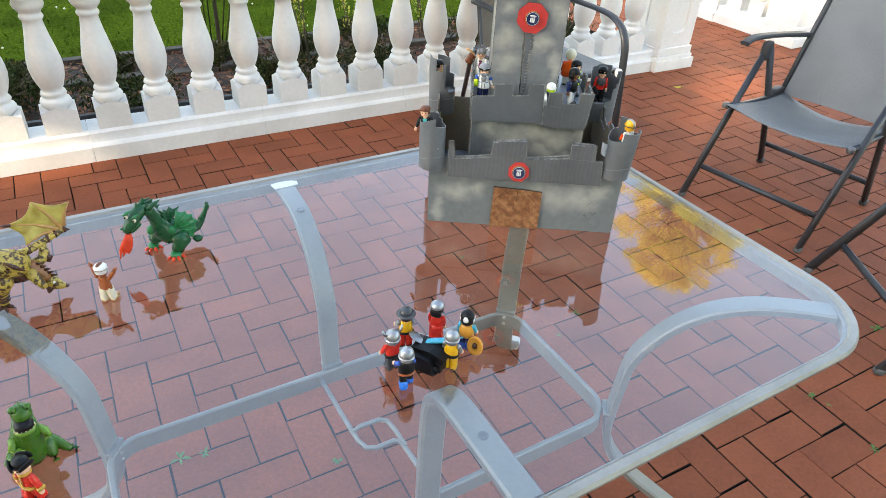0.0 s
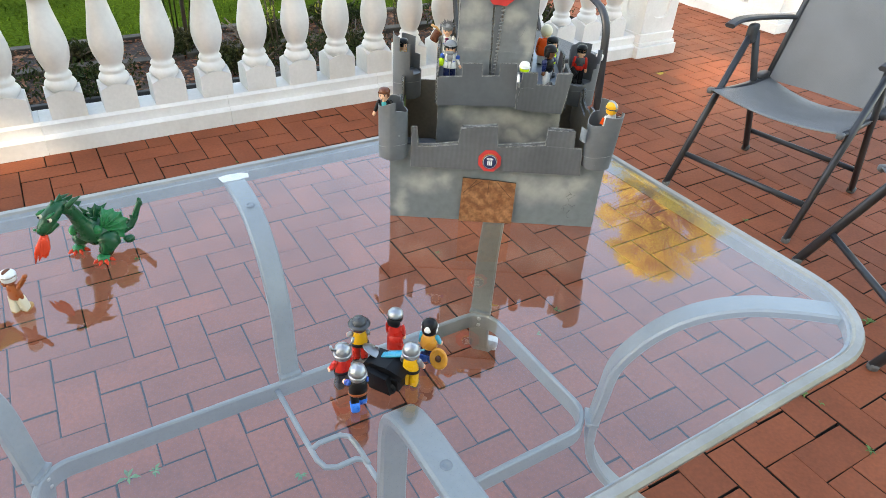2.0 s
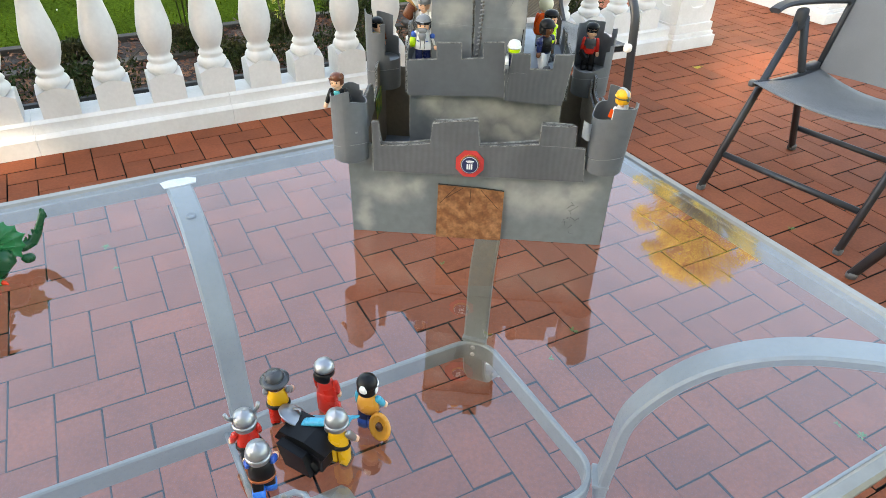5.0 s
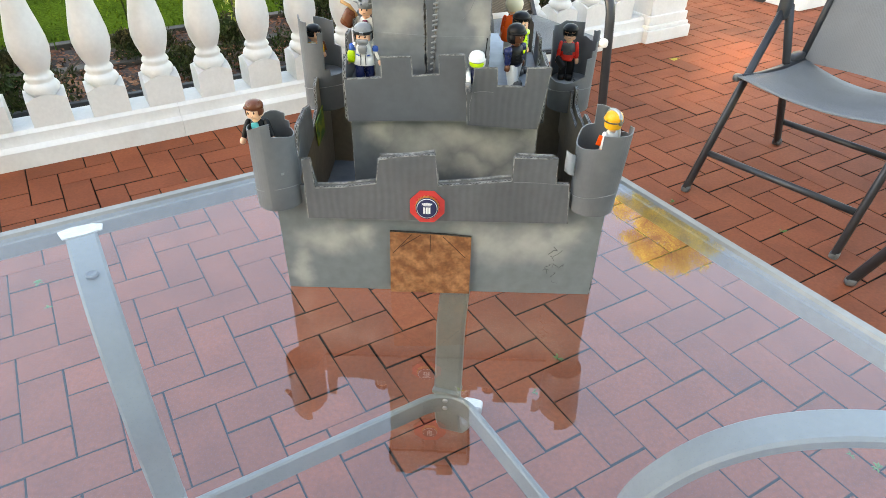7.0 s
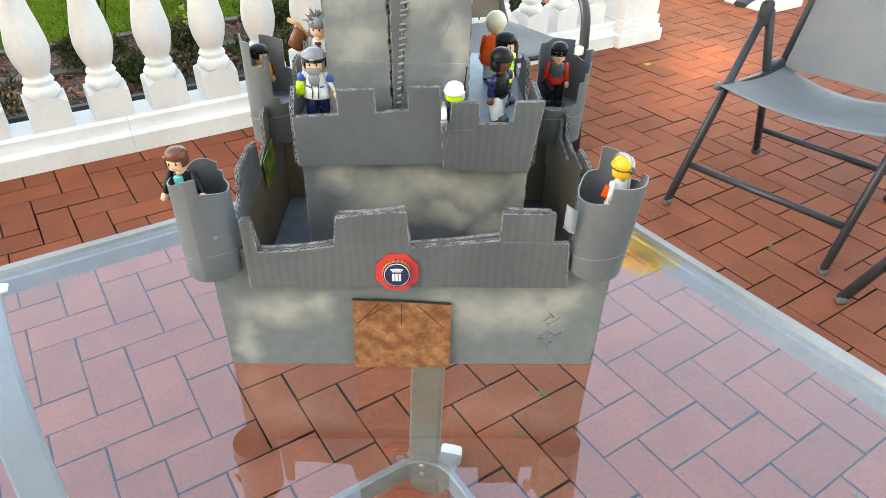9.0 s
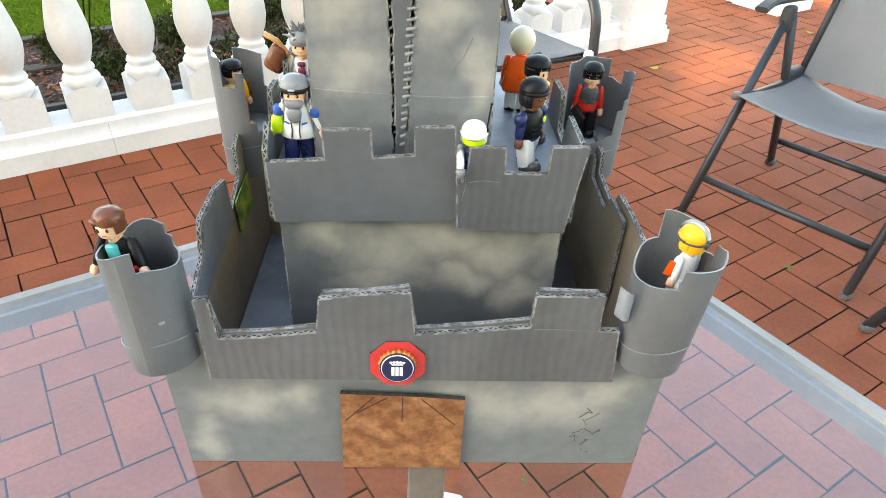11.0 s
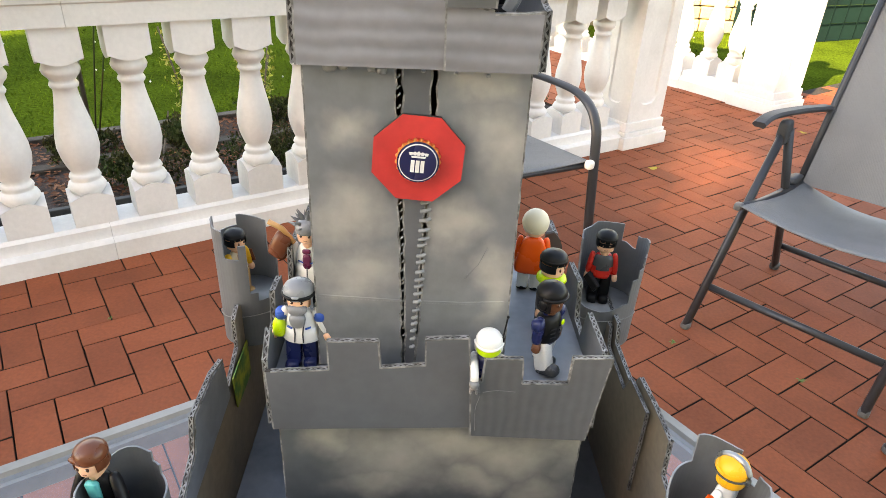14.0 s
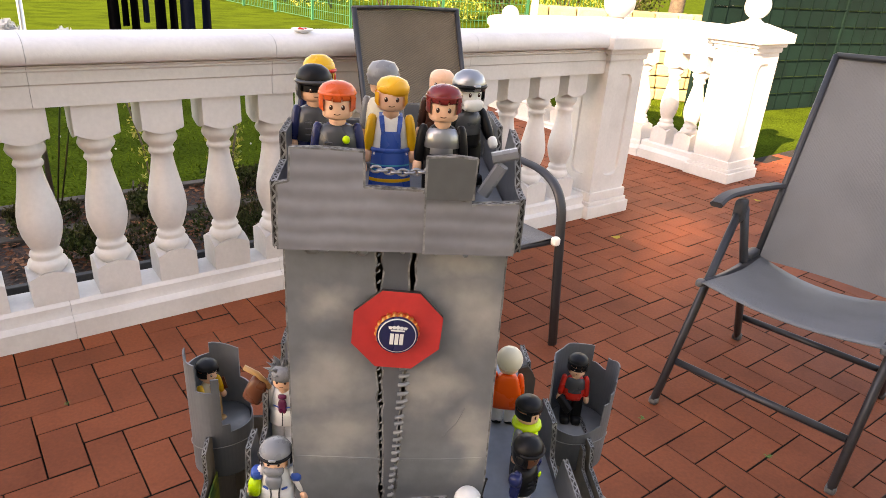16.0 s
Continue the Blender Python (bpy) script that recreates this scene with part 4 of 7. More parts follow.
# overspray inside the wall, its colour paled and blued for reflected sky
side_panel("oversprayed_wall_band", [(1.402, 0.838), (1.47, 0.833), (1.60, 0.846), (1.592, 0.893), (1.565, 0.901), (1.512, 0.900), (1.502, 0.870), (1.46, 0.853), (1.44, 0.883), (1.402, 0.883)], 0.0302, 0.0008, [m_card_pale, m_card_pale, material("overspray_with_sky_light", (0.27, 0.30, 0.33), 0.32, 0.2, second=(0.20, 0.225, 0.25), scale=18, fine=0.05)], "grey overspray with pale blue sky light in its colour")
g = Geo()
g.box((0.031, 1.393, ZT), (0.250, 1.741, ZT + 0.003))
make("courtyard_floor", g, m_floorcard, castle, "blue-grey card floor")
g = Geo()
g.box((0.2505, 1.393, ZT), (0.421, 1.741, ZT + 0.003))
make("courtyard_floor", g, material("dark_grey_floor_card", (0.07, 0.068, 0.066), 0.6, second=(0.05, 0.048, 0.046), scale=14), castle, "dark grey card floor")
g = Geo()
g.box((0.031, 1.50, ZT + 0.0035), (0.0985, 1.735, ZT + 0.0075), ch=0.0006)
make("floor_board", g, m_floorcard, castle, "blue-grey board laid on the floor")
# battlements on the front
panel("front_battlement", [(0.064, 0.842), (0.380, 0.843), (0.3755, 0.897), (0.360, 0.897), (0.359, 0.930), (0.309, 0.930), (0.3085, 0.900), (0.264, 0.8945), (0.222, 0.891), (0.2185, 0.931), (0.185, 0.929), (0.153, 0.9235), (0.149, 0.892), (0.11, 0.886), (0.076, 0.884), (0.0735, 0.922), (0.064, 0.921)], 1.3785, 0.0045, [m_card_v, m_edge, m_card_v])
panel("front_battlement_lining", [(0.068, 0.85), (0.375, 0.85), (0.374, 0.893), (0.358, 0.893), (0.355, 0.9315), (0.311, 0.9325), (0.309, 0.9045), (0.264, 0.898), (0.223, 0.894), (0.2175, 0.934), (0.186, 0.929), (0.155, 0.9275), (0.15, 0.895), (0.11, 0.889), (0.078, 0.887), (0.072, 0.918), (0.068, 0.918)], 1.3832, 0.0026, [m_card_v, m_edge, m_card_v])
g = Geo()
g.bar([(0.311, 1.3784, 0.8985), (0.335, 1.3783, 0.8988), (0.3585, 1.3784, 0.8975)], 0.0006, 0.0006, up=(0, 1, 0), ch=0.0002)
make("fold_line", g, m_card_pale, castle)
# gate
g = Geo()
g.prism([(0.161, ZT + 0.001), (0.265, ZT + 0.001), (0.2645, 0.8165), (0.23, 0.8195), (0.163, 0.8225)], 0.004, None, 0, 1, 0)
gate = make("gate", g, [m_gate, m_edge], castle, "brown painted card gate", at=Matrix.Translation((0, 1.3815, 0)))
g = Geo()
for a, b in (((0.176, 0.800), (0.201, 0.8185)), ((0.213, 0.790), (0.2135, 0.8195)), ((0.229, 0.817), (0.258, 0.785)), ((0.166, 0.79), (0.19, 0.819))):
    g.bar([(a[0], -0.0002, a[1]), (b[0], -0.0002, b[1])], 0.0008, 0.0008, up=(0, 1, 0), ch=0.0002)
make("gate_grooves", g, material("dark_scoring", (0.05, 0.02, 0.01), 0.8), gate)
# scribble on the wall, unreadable
g = Geo()
scrawl = random.Random(15)
for k in range(9):
    x, z = 0.362 + scrawl.uniform(0, 0.010), 0.750 + 0.0052 * k
    line = [(x, 0, z)]
    for q in range(scrawl.randint(2, 4)):
        line.append((line[-1][0] + scrawl.uniform(-0.006, 0.008), 0, line[-1][2] + scrawl.uniform(-0.004, 0.007)))
    g.tube(line, scrawl.uniform(0.00018, 0.0004), n=5)
make("pencil_marks", g, material("pencil", (0.05, 0.055, 0.055), 0.6), castle, at=Matrix.Translation((0, 1.3855, 0)))


def corner_tower(name, c, r0, r1, z0, z1, teeth, lean=(0, 0), floor=None, start=0.0, fold=None):
    """A rolled card tube with battlements; teeth: heights round the rim, by equal steps of angle from start."""
    g = Geo()
    n = 48
    k = len(teeth)
    tops = []
    for q in range(n):
        tops.append(teeth[int(((q + 0.5) / n) * k) % k])
    th = 0.0013
    v, f, mi = [], [], []
    def rim(q):
        """Height of the rim at the start and end of a column: sloping where the cut runs on, stepped at the notches."""
        here = tops[q % n]
        ends = []
        for near in (tops[(q - 1) % n], tops[(q + 1) % n]):
            ends.append((here + near) / 2 if abs(here - near) < 0.008 else here)
        return ends

    for q in range(n):
        a0, a1 = (radians(start + 360 * (q + e) / n) for e in (0, 1))
        za, zb = rim(q)
        o = len(v)
        for a in (a0, a1):
            for z in (z0, z1 + (za if a == a0 else zb)):
                s = (z - z0) / (z1 - z0)
                r = r0 + (r1 - r0) * s
                w = 1 + 0.03 * math.sin(2 * a + 1) + (0.0 if fold is None else 0.07 * max(0.0, 1 - abs(math.degrees(a) - fold) / 38))
                for rr in (r * w, r * w - th):
                    v.append((c[0] + lean[0] * s + rr * math.cos(a), c[1] + lean[1] * s + rr * math.sin(a), z))
        # order per column: low out, low in, high out, high in
        f += [(o, o + 4, o + 6, o + 2), (o + 5, o + 1, o + 3, o + 7), (o + 2, o + 6, o + 7, o + 3), (o + 4, o, o + 1, o + 5)]
        mi += [0, 0, 1, 1]
        if abs(tops[q] - tops[q - 1]) >= 0.008:
            f.append((o, o + 2, o + 3, o + 1))
            mi.append(1)
        if abs(tops[q] - tops[(q + 1) % n]) >= 0.008:
            f.append((o + 4, o + 5, o + 7, o + 6))
            mi.append(1)
    g.add(v, f, mi)
    ob = make(name, g, [m_tube, m_card_pale], castle)
    bm = bmesh.new()
    bm.from_mesh(ob.data)
    bmesh.ops.remove_doubles(bm, verts=bm.verts[:], dist=1e-5)
    bm.to_mesh(ob.data)
    bm.free()
    if floor is not None:
        g = Geo()
        g.lathe([(0.0, floor - 0.003), (r0 * 0.94, floor - 0.003), (r0 * 0.94, floor), (0.0, floor)], 24, Matrix.Translation((c[0], c[1], 0)))
        make("tower_floor", g, m_card_pale, ob)
    g = Geo()
    zz = z0 + (z1 - z0) * 0.3
    g.tube([(c[0] + (r0 + (r1 - r0) * 0.3 + 0.0007) * math.cos(radians(a)) * (1 + 0.03 * math.sin(2 * radians(a) + 1)) + lean[0] * .3, c[1] + (r0 + (r1 - r0) * 0.3 + 0.0007) * math.sin(radians(a)) * (1 + 0.03 * math.sin(2 * radians(a) + 1)) + lean[1] * .3, zz + 0.004 * math.sin(radians(a * 1.5))) for a in range(190, 345, 8)], 0.0005, n=5)
    make("crease", g, m_card_pale, ob)
    return ob


corner_tower("corner_tower", (0.030, 1.391), 0.0262, 0.0256, 0.859, 0.943, [0.003, 0.003, 0.004, 0.012, 0.020, 0.022, 0.022, 0.020, 0.016, 0.014, 0.013, 0.013, 0.013, 0.014, 0.015, 0.018, 0.021, 0.024, 0.026, 0.010, 0.009, 0.007, 0.005, 0.003], lean=(-0.001, 0.001), floor=0.908, fold=262)
corner_tower("corner_tower", (0.4075, 1.390), 0.0258, 0.0294, 0.862, 0.945, [0.020, 0.010, 0.008, 0.029, 0.031, 0.034, 0.036, 0.013, 0.013, 0.011, 0.004, 0.001, 0.0, 0.001, 0.002, 0.004, 0.006, 0.023, 0.0225, 0.022, 0.021, 0.020, 0.021, 0.023], lean=(0.002, 0), floor=0.908)
corner_tower("corner_tower", (0.0335, 1.700), 0.0305, 0.031, 0.854, 0.972, [-0.06, -0.06, -0.03, -0.03, 0.006, 0.008, 0.010, 0.012, 0.0, 0.0, 0.0, 0.0, 0.022, 0.022, 0.018, 0.018, -0.012, -0.012, 0.004, -0.052, -0.062, -0.062, -0.062, -0.062], floor=0.908)
corner_tower("corner_tower", (0.420, 1.702), 0.032, 0.0345, 0.860, 0.975, [0.004, 0.0, -0.016, -0.012, 0.008, 0.008, 0.009, 0.010, 0.006, 0.006, 0.008, 0.004, -0.064, -0.066, -0.068, -0.068, -0.068, -0.066, -0.062, -0.058, -0.030, -0.020, -0.008, 0.006], floor=0.904)
# a scrap of clear tape between the wall and the tower
g = Geo()
g.sheet(lambda a, b: (0.3665 + 0.012 * a, 1.3755 - 0.004 * math.sin(3 * a), 0.918 + 0.026 * b - 0.006 * a), 6, 6, 0.0005)
make("tape_scrap", g, material("milky_tape", (0.52, 0.55, 0.58), 0.3), castle, "milky strip of tape")

before = set(castle.children)
# keep
panel("keep_front", [(0.108, ZT + 0.003), (0.346, ZT + 0.003), (0.346, 0.963), (0.108, 0.963)], 1.470, 0.004, [m_keep, m_edge, m_kraft])
side_panel("keep_side", [(1.474, ZT + 0.003), (1.70, ZT + 0.003), (1.70, 0.963), (1.474, 0.963)], 0.108, 0.004, [m_kraft, m_edge, m_kraft])
side_panel("keep_side", [(1.474, ZT + 0.003), (1.70, ZT + 0.003), (1.70, 0.963), (1.474, 0.963)], 0.342, 0.004, [m_kraft, m_edge, m_kraft])
panel("keep_back", [(0.108, ZT + 0.003), (0.346, ZT + 0.003), (0.346, 0.963), (0.108, 0.963)], 1.70, 0.004, [m_kraft, m_edge, m_card])
g = Geo()
g.box((0.106, 1.4655, 0.9635), (0.348, 1.706, 0.9675))
make("keep_floor", g, m_floorcard, castle, "blue-grey card floor")
panel("keep_battlement", [(0.106, 0.928), (0.256, 0.933), (0.254, 0.965), (0.2495, 1.0165), (0.219, 1.0145), (0.2195, 0.9915), (0.187, 0.9885), (0.1855, 1.012), (0.1495, 1.011), (0.150, 0.986), (0.108, 0.983), (0.104, 0.983)], 1.4605, 0.004, [m_card, m_edge, m_card])
panel("keep_battlement", [(0.2555, 0.9285), (0.344, 0.925), (0.3535, 1.004), (0.325, 1.0035), (0.324, 0.980), (0.290, 0.980), (0.289, 1.002), (0.262, 1.002), (0.261, 0.981), (0.2525, 0.98)], 1.4565, 0.0038, [m_card_v, m_edge, m_card_v])
side_panel("keep_battlement", [(1.465, 0.93), (1.70, 0.93), (1.70, 1.012), (1.67, 1.012), (1.67, 0.988), (1.625, 0.988), (1.625, 1.02), (1.575, 1.022), (1.57, 0.992), (1.535, 0.99), (1.53, 1.022), (1.505, 1.024), (1.50, 0.998), (1.487, 0.995), (1.483, 1.006), (1.465, 0.99)], 0.1015, 0.004, [m_card, m_edge, m_card])
side_panel("keep_battlement", [(1.465, 0.93), (1.70, 0.93), (1.70, 0.995), (1.665, 0.997), (1.655, 0.972), (1.60, 0.972), (1.592, 1.006), (1.555, 1.008), (1.548, 0.976), (1.525, 0.974), (1.515, 1.004), (1.465, 1.004)], 0.3475, 0.004, [m_card, m_edge, m_card])

panel("keep_corner_wall", [(0.330, 0.968), (0.3466, 0.968), (0.3466, 1.006), (0.343, 1.014), (0.338, 1.020), (0.330, 1.018)], 1.622, 0.004, [material("dark_brown_card", (0.06, 0.05, 0.042), 0.8, second=(0.04, 0.034, 0.03), scale=40), m_edge, m_kraft])

for line in ([(0.2590, 0.979), (0.2600, 0.968), (0.2575, 0.955), (0.2585, 0.934)], [(0.262, 0.9715), (0.272, 0.9735), (0.286, 0.9725)]):
    g = Geo()
    g.tube(smooth_line([(x, 1.4564, z) for x, z in line], 4), 0.0002, n=5)
    make("crease", g, m_card_pale, castle)

KEEP_BACK, TOWER_BACK = 0.011, 0.014      # set-backs of the keep and of the tower on it
for ob in set(castle.children) - before:
    ob.matrix_basis = Matrix.Translation((0, KEEP_BACK, 0)) @ ob.matrix_basis
before = set(castle.children)
# tower
# ragged strips either side of the open seam, standing a board's thickness proud
rag = random.Random(3)


def ragged(xs, z0, z1, n):
    return [(x0 + (x1 - x0) * i / n + rag.uniform(-0.0009, 0.0009), z0 + (z1 - z0) * i / n) for x0, x1 in [xs] for i in range(n + 1)]


left_rag, right_rag = ragged((0.2017, 0.1945), 0.969, 1.2145, 44), ragged((0.2118, 0.2225), 0.969, 1.2145, 44)
panel("tower_front_sheet", [(0.139, 0.969)] + left_rag + [(0.1385, 1.2145)], 1.4855, 0.004, [m_tower, m_edge, m_kraft])
panel("tower_front_sheet", right_rag[::-1] + [(0.280, 0.969), (0.2785, 1.2145)], 1.4855, 0.004, [m_tower, m_edge, m_kraft])
panel("seam_strip", ragged((0.2045, 0.1992), 0.969, 1.2145, 44) + ragged((0.2112, 0.2178), 0.969, 1.2145, 44)[::-1], 1.4862, 0.0015, [m_card, m_card, m_card])
for k in range(34):                            # shreds left standing in the tear
    g = Geo()
    z = 0.984 + k * 0.0067 + rag.uniform(-0.002, 0.002)
    x = 0.2017 - 0.0072 * (z - 0.969) / 0.2455 + rag.uniform(0.0, 0.0018)
    g.bar([(x - 0.0004, 1.4866, z - 0.0012), (x + 0.0008, 1.4858, z), (x + rag.uniform(0.0010, 0.0020), 1.487, z + 0.0010)], 0.0014, 0.0010, ch=0.0003)
    make("torn_shred", g, m_card_pale, castle)
for k in range(26):
    g = Geo()
    z = 0.99 + k * 0.0068 + rag.uniform(-0.001, 0.001)
    x = 0.2118 + (0.2225 - 0.2118) * (z - 0.969) / 0.2455 - 0.0046
    w = (0.0022 + 0.0042 * min(1, max(0.15, (z - 1.0) / 0.06))) * rag.uniform(0.8, 1.15)
    g.bar([(x - 0.0005, 1.4845, z - 0.001), (x + w * 0.6, 1.4838, z), (x + w, 1.485, z + 0.0005)], 0.0030, 0.0022, ch=0.0007)
    make("torn_flute", g, m_card_pale, castle)
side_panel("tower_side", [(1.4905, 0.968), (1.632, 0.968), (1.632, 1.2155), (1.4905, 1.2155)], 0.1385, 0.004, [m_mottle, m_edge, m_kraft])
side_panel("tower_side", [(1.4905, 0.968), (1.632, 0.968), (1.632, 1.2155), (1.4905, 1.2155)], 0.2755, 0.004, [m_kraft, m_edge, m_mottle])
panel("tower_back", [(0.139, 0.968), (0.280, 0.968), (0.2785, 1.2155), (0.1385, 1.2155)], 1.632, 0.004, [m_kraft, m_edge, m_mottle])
g = Geo()
g.box((0.1375, 1.486, 1.2206), (0.280, 1.637, 1.2236))
make("tower_floor", g, m_card, castle)
g = Geo()
g.bar([(0.141, 1.48545, 1.0335), (0.17, 1.48545, 1.032), (0.201, 1.48545, 1.0305)], 0.0022, 0.0005, up=(0, 1, 0), ch=0.0002)
make("fold_line", g, m_tower, castle)
g = Geo()
g.bar([(0.2125, 1.48545, 1.030), (0.245, 1.48545, 1.0295), (0.276, 1.48545, 1.031)], 0.0022, 0.0005, up=(0, 1, 0), ch=0.0002)
make("fold_line", g, m_tower, castle)
g = Geo()
g.tube([(0.246, 1.4854, 1.052), (0.255, 1.4853, 1.064), (0.2605, 1.4854, 1.078)], 0.0003, n=5)
make("scratch", g, m_card_pale, castle)
# dribbles of glue under the crown
for x, z, s in ((0.156, 1.2035, 0.006), (0.164, 1.204, 0.004), (0.181, 1.2035, 0.004), (0.187, 1.2025, 0.0045), (0.212, 1.203, 0.002), (0.232, 1.2025, 0.0018), (0.2515, 1.2015, 0.0022)):
    g = Geo()
    g.blob((x, 1.4815, z), (s * 1.5, 0.004, s * 1.2), e=(0.8, 0.8), n=8, k=5)
    make("glue_drip", g, m_card_pale, castle, "whitish dried glue")
# crown of the tower
panel("crown_panel", [(0.1365, 1.2055), (0.225, 1.2055), (0.2245, 1.2465), (0.1880, 1.2475), (0.1875, 1.2695), (0.168, 1.2705), (0.1455, 1.2705), (0.1445, 1.25), (0.1375, 1.248)], 1.4755, 0.0045, [m_card_h, m_edge, m_card_h])
panel("crown_panel", [(0.2245, 1.2055), (0.2795, 1.2055), (0.281, 1.241), (0.252, 1.239), (0.2515, 1.241), (0.2225, 1.246), (0.2240, 1.2415)], 1.4735, 0.0045, [m_card_h, m_edge, m_card_h])
panel("crown_flap", [(0.2238, 1.2425), (0.2520, 1.243), (0.2530, 1.269), (0.2395, 1.270), (0.2238, 1.269)], 1.4705, 0.003, [material("dark_grey_card", (0.10, 0.105, 0.105), 0.5), m_edge, m_card])
side_panel("crown_side", [(1.48, 1.2055), (1.64, 1.2055), (1.64, 1.262), (1.60, 1.264), (1.60, 1.245), (1.565, 1.245), (1.56, 1.268), (1.52, 1.268), (1.52, 1.25), (1.48, 1.248)], 0.133, 0.004, [m_card, m_edge, m_card])
side_panel("crown_side", [(1.48, 1.2055), (1.64, 1.2055), (1.64, 1.262), (1.585, 1.262), (1.58, 1.245), (1.55, 1.245), (1.535, 1.272), (1.512, 1.268), (1.498, 1.243), (1.48, 1.241)], 0.2815, 0.004, [m_card, m_edge, m_card])
panel("crown_back", [(0.137, 1.2055), (0.281, 1.2055), (0.281, 1.25), (0.24, 1.25), (0.24, 1.265), (0.18, 1.265), (0.18, 1.25), (0.137, 1.25)], 1.64, 0.004, [m_card, m_edge, m_card])


squat = Matrix.Translation((0, TOWER_BACK, 0.968)) @ Matrix.Diagonal((1, 1, 0.972, 1)) @ Matrix.Translation((0, 0, -0.968))
for ob in set(castle.children) - before:
    ob.matrix_basis = squat @ ob.matrix_basis


def badge(c, r, parent_at, disc):
    """A red card octagon with a gold crown cap; its emblem is plain white shapes on dark blue."""
    g = Geo()
    pts = [(r * math.cos(radians(22.5 + 45 * k)), r * math.sin(radians(22.5 + 45 * k)) * 0.98) for k in range(8)]
    g.prism(pts, 0.003, None, 0, 1, 0)
    ob = make("red_badge", g, [m_red, m_edge], castle, "red card octagon", at=parent_at)
    R = disc
    prof = []
    g = Geo()
    v, f = [], []
    n = 84
    for rr, y in ((1.0, -0.0005), (1.0, -0.003), (0.93, -0.005), (0.84, -0.006)):
        for k in range(n):
            w = 1 + (0.045 * math.cos(21 * 2 * math.pi * k / n) if rr > 0.95 else 0)
            a = 2 * math.pi * k / n
            v.append((R * rr * w * math.cos(a), y, R * rr * w * math.sin(a)))
    for i in range(3):
        for k in range(n):
            f.append((i * n + k, (i + 1) * n + k, (i + 1) * n + (k + 1) % n, i * n + (k + 1) % n))
    f.append(tuple(3 * n + k for k in range(n - 1, -1, -1)))
    g.add(v, f, 0, False)
    cap = make("crown_cap", g, m_gold, ob, "gold crown cap")
    g = Geo()
    face = lambda rr, y0, y1, mi: g.add([(R * rr * math.cos(2 * math.pi * k / 40), yy, R * rr * math.sin(2 * math.pi * k / 40)) for yy in (y0, y1) for k in range(40)], [tuple(40 + k for k in range(39, -1, -1))] + [(k, k + 40, (k + 1) % 40 + 40, (k + 1) % 40) for k in range(40)], mi)
    face(0.95, -0.0050, -0.0058, 0)
    face(0.875, -0.0057, -0.0063, 1)
    face(0.825, -0.0062, -0.0067, 0)
    y = -0.0068

    def bit(pts):
        gp = [(x * R, z * R) for x, z in pts]
        g.prism(gp, 0.0006, Matrix.Translation((0, y - 0.0001, 0)), 1)
    for x0 in (-0.32, -0.10, 0.12):                # three plain upright bars
        bit([(x0, -0.45), (x0 + 0.17, -0.45), (x0 + 0.17, 0.12), (x0, 0.12)])
    bit([(-0.30, 0.24), (0.30, 0.24), (0.33, 0.32), (-0.33, 0.32)])
    for x0 in (-0.34, -0.17, 0.0, 0.17, 0.34):
        bit([(x0 - 0.06, 0.35), (x0 + 0.06, 0.35), (x0 + 0.1, 0.47), (x0, 0.56 - abs(x0) * 0.2), (x0 - 0.1, 0.47)])
    make("cap_emblem", g, [m_capblue, m_capwhite], cap, "dark blue disc with plain white shapes")
    return ob


badge((0, 0), 0.0225, pose(0.2095, 1.3750, 0.8645, -8, 0, 0), 0.0142)
badge((0, 0), 0.0315, pose(0.2102, 1.4935, 1.1408, 0, 4, 0), 0.0142)
# painted scrap on the inside of the wall
g = Geo()
g.prism([(-1.665, 0.822), (-1.61, 0.822), (-1.605, 0.862), (-1.665, 0.866)][::-1], 0.0012, None, 0)
make("painted_scrap", g, material("green_painted_scrap", (0.05, 0.14, 0.025), 0.6, second=(0.30, 0.32, 0.03), scale=60), castle, "green and yellow painted scrap", at=Matrix.Translation((0.0325, 0, 0)) @ pose(0, 0, 0, 0, 0, -90))


# ---------------------------------------------------------------- toy figures, each one plain mesh
BOB = Matrix.Translation((0, 0, 0.0545)) @ Matrix.Diagonal((0.91, 0.91, 0.92, 1)) @ Matrix.Translation((0, 0, -0.0545))
ON_HEAD = ("skull", "beard", "goggles", "visor", "mask", "antenna", "strap", "face", "horn", "crest")


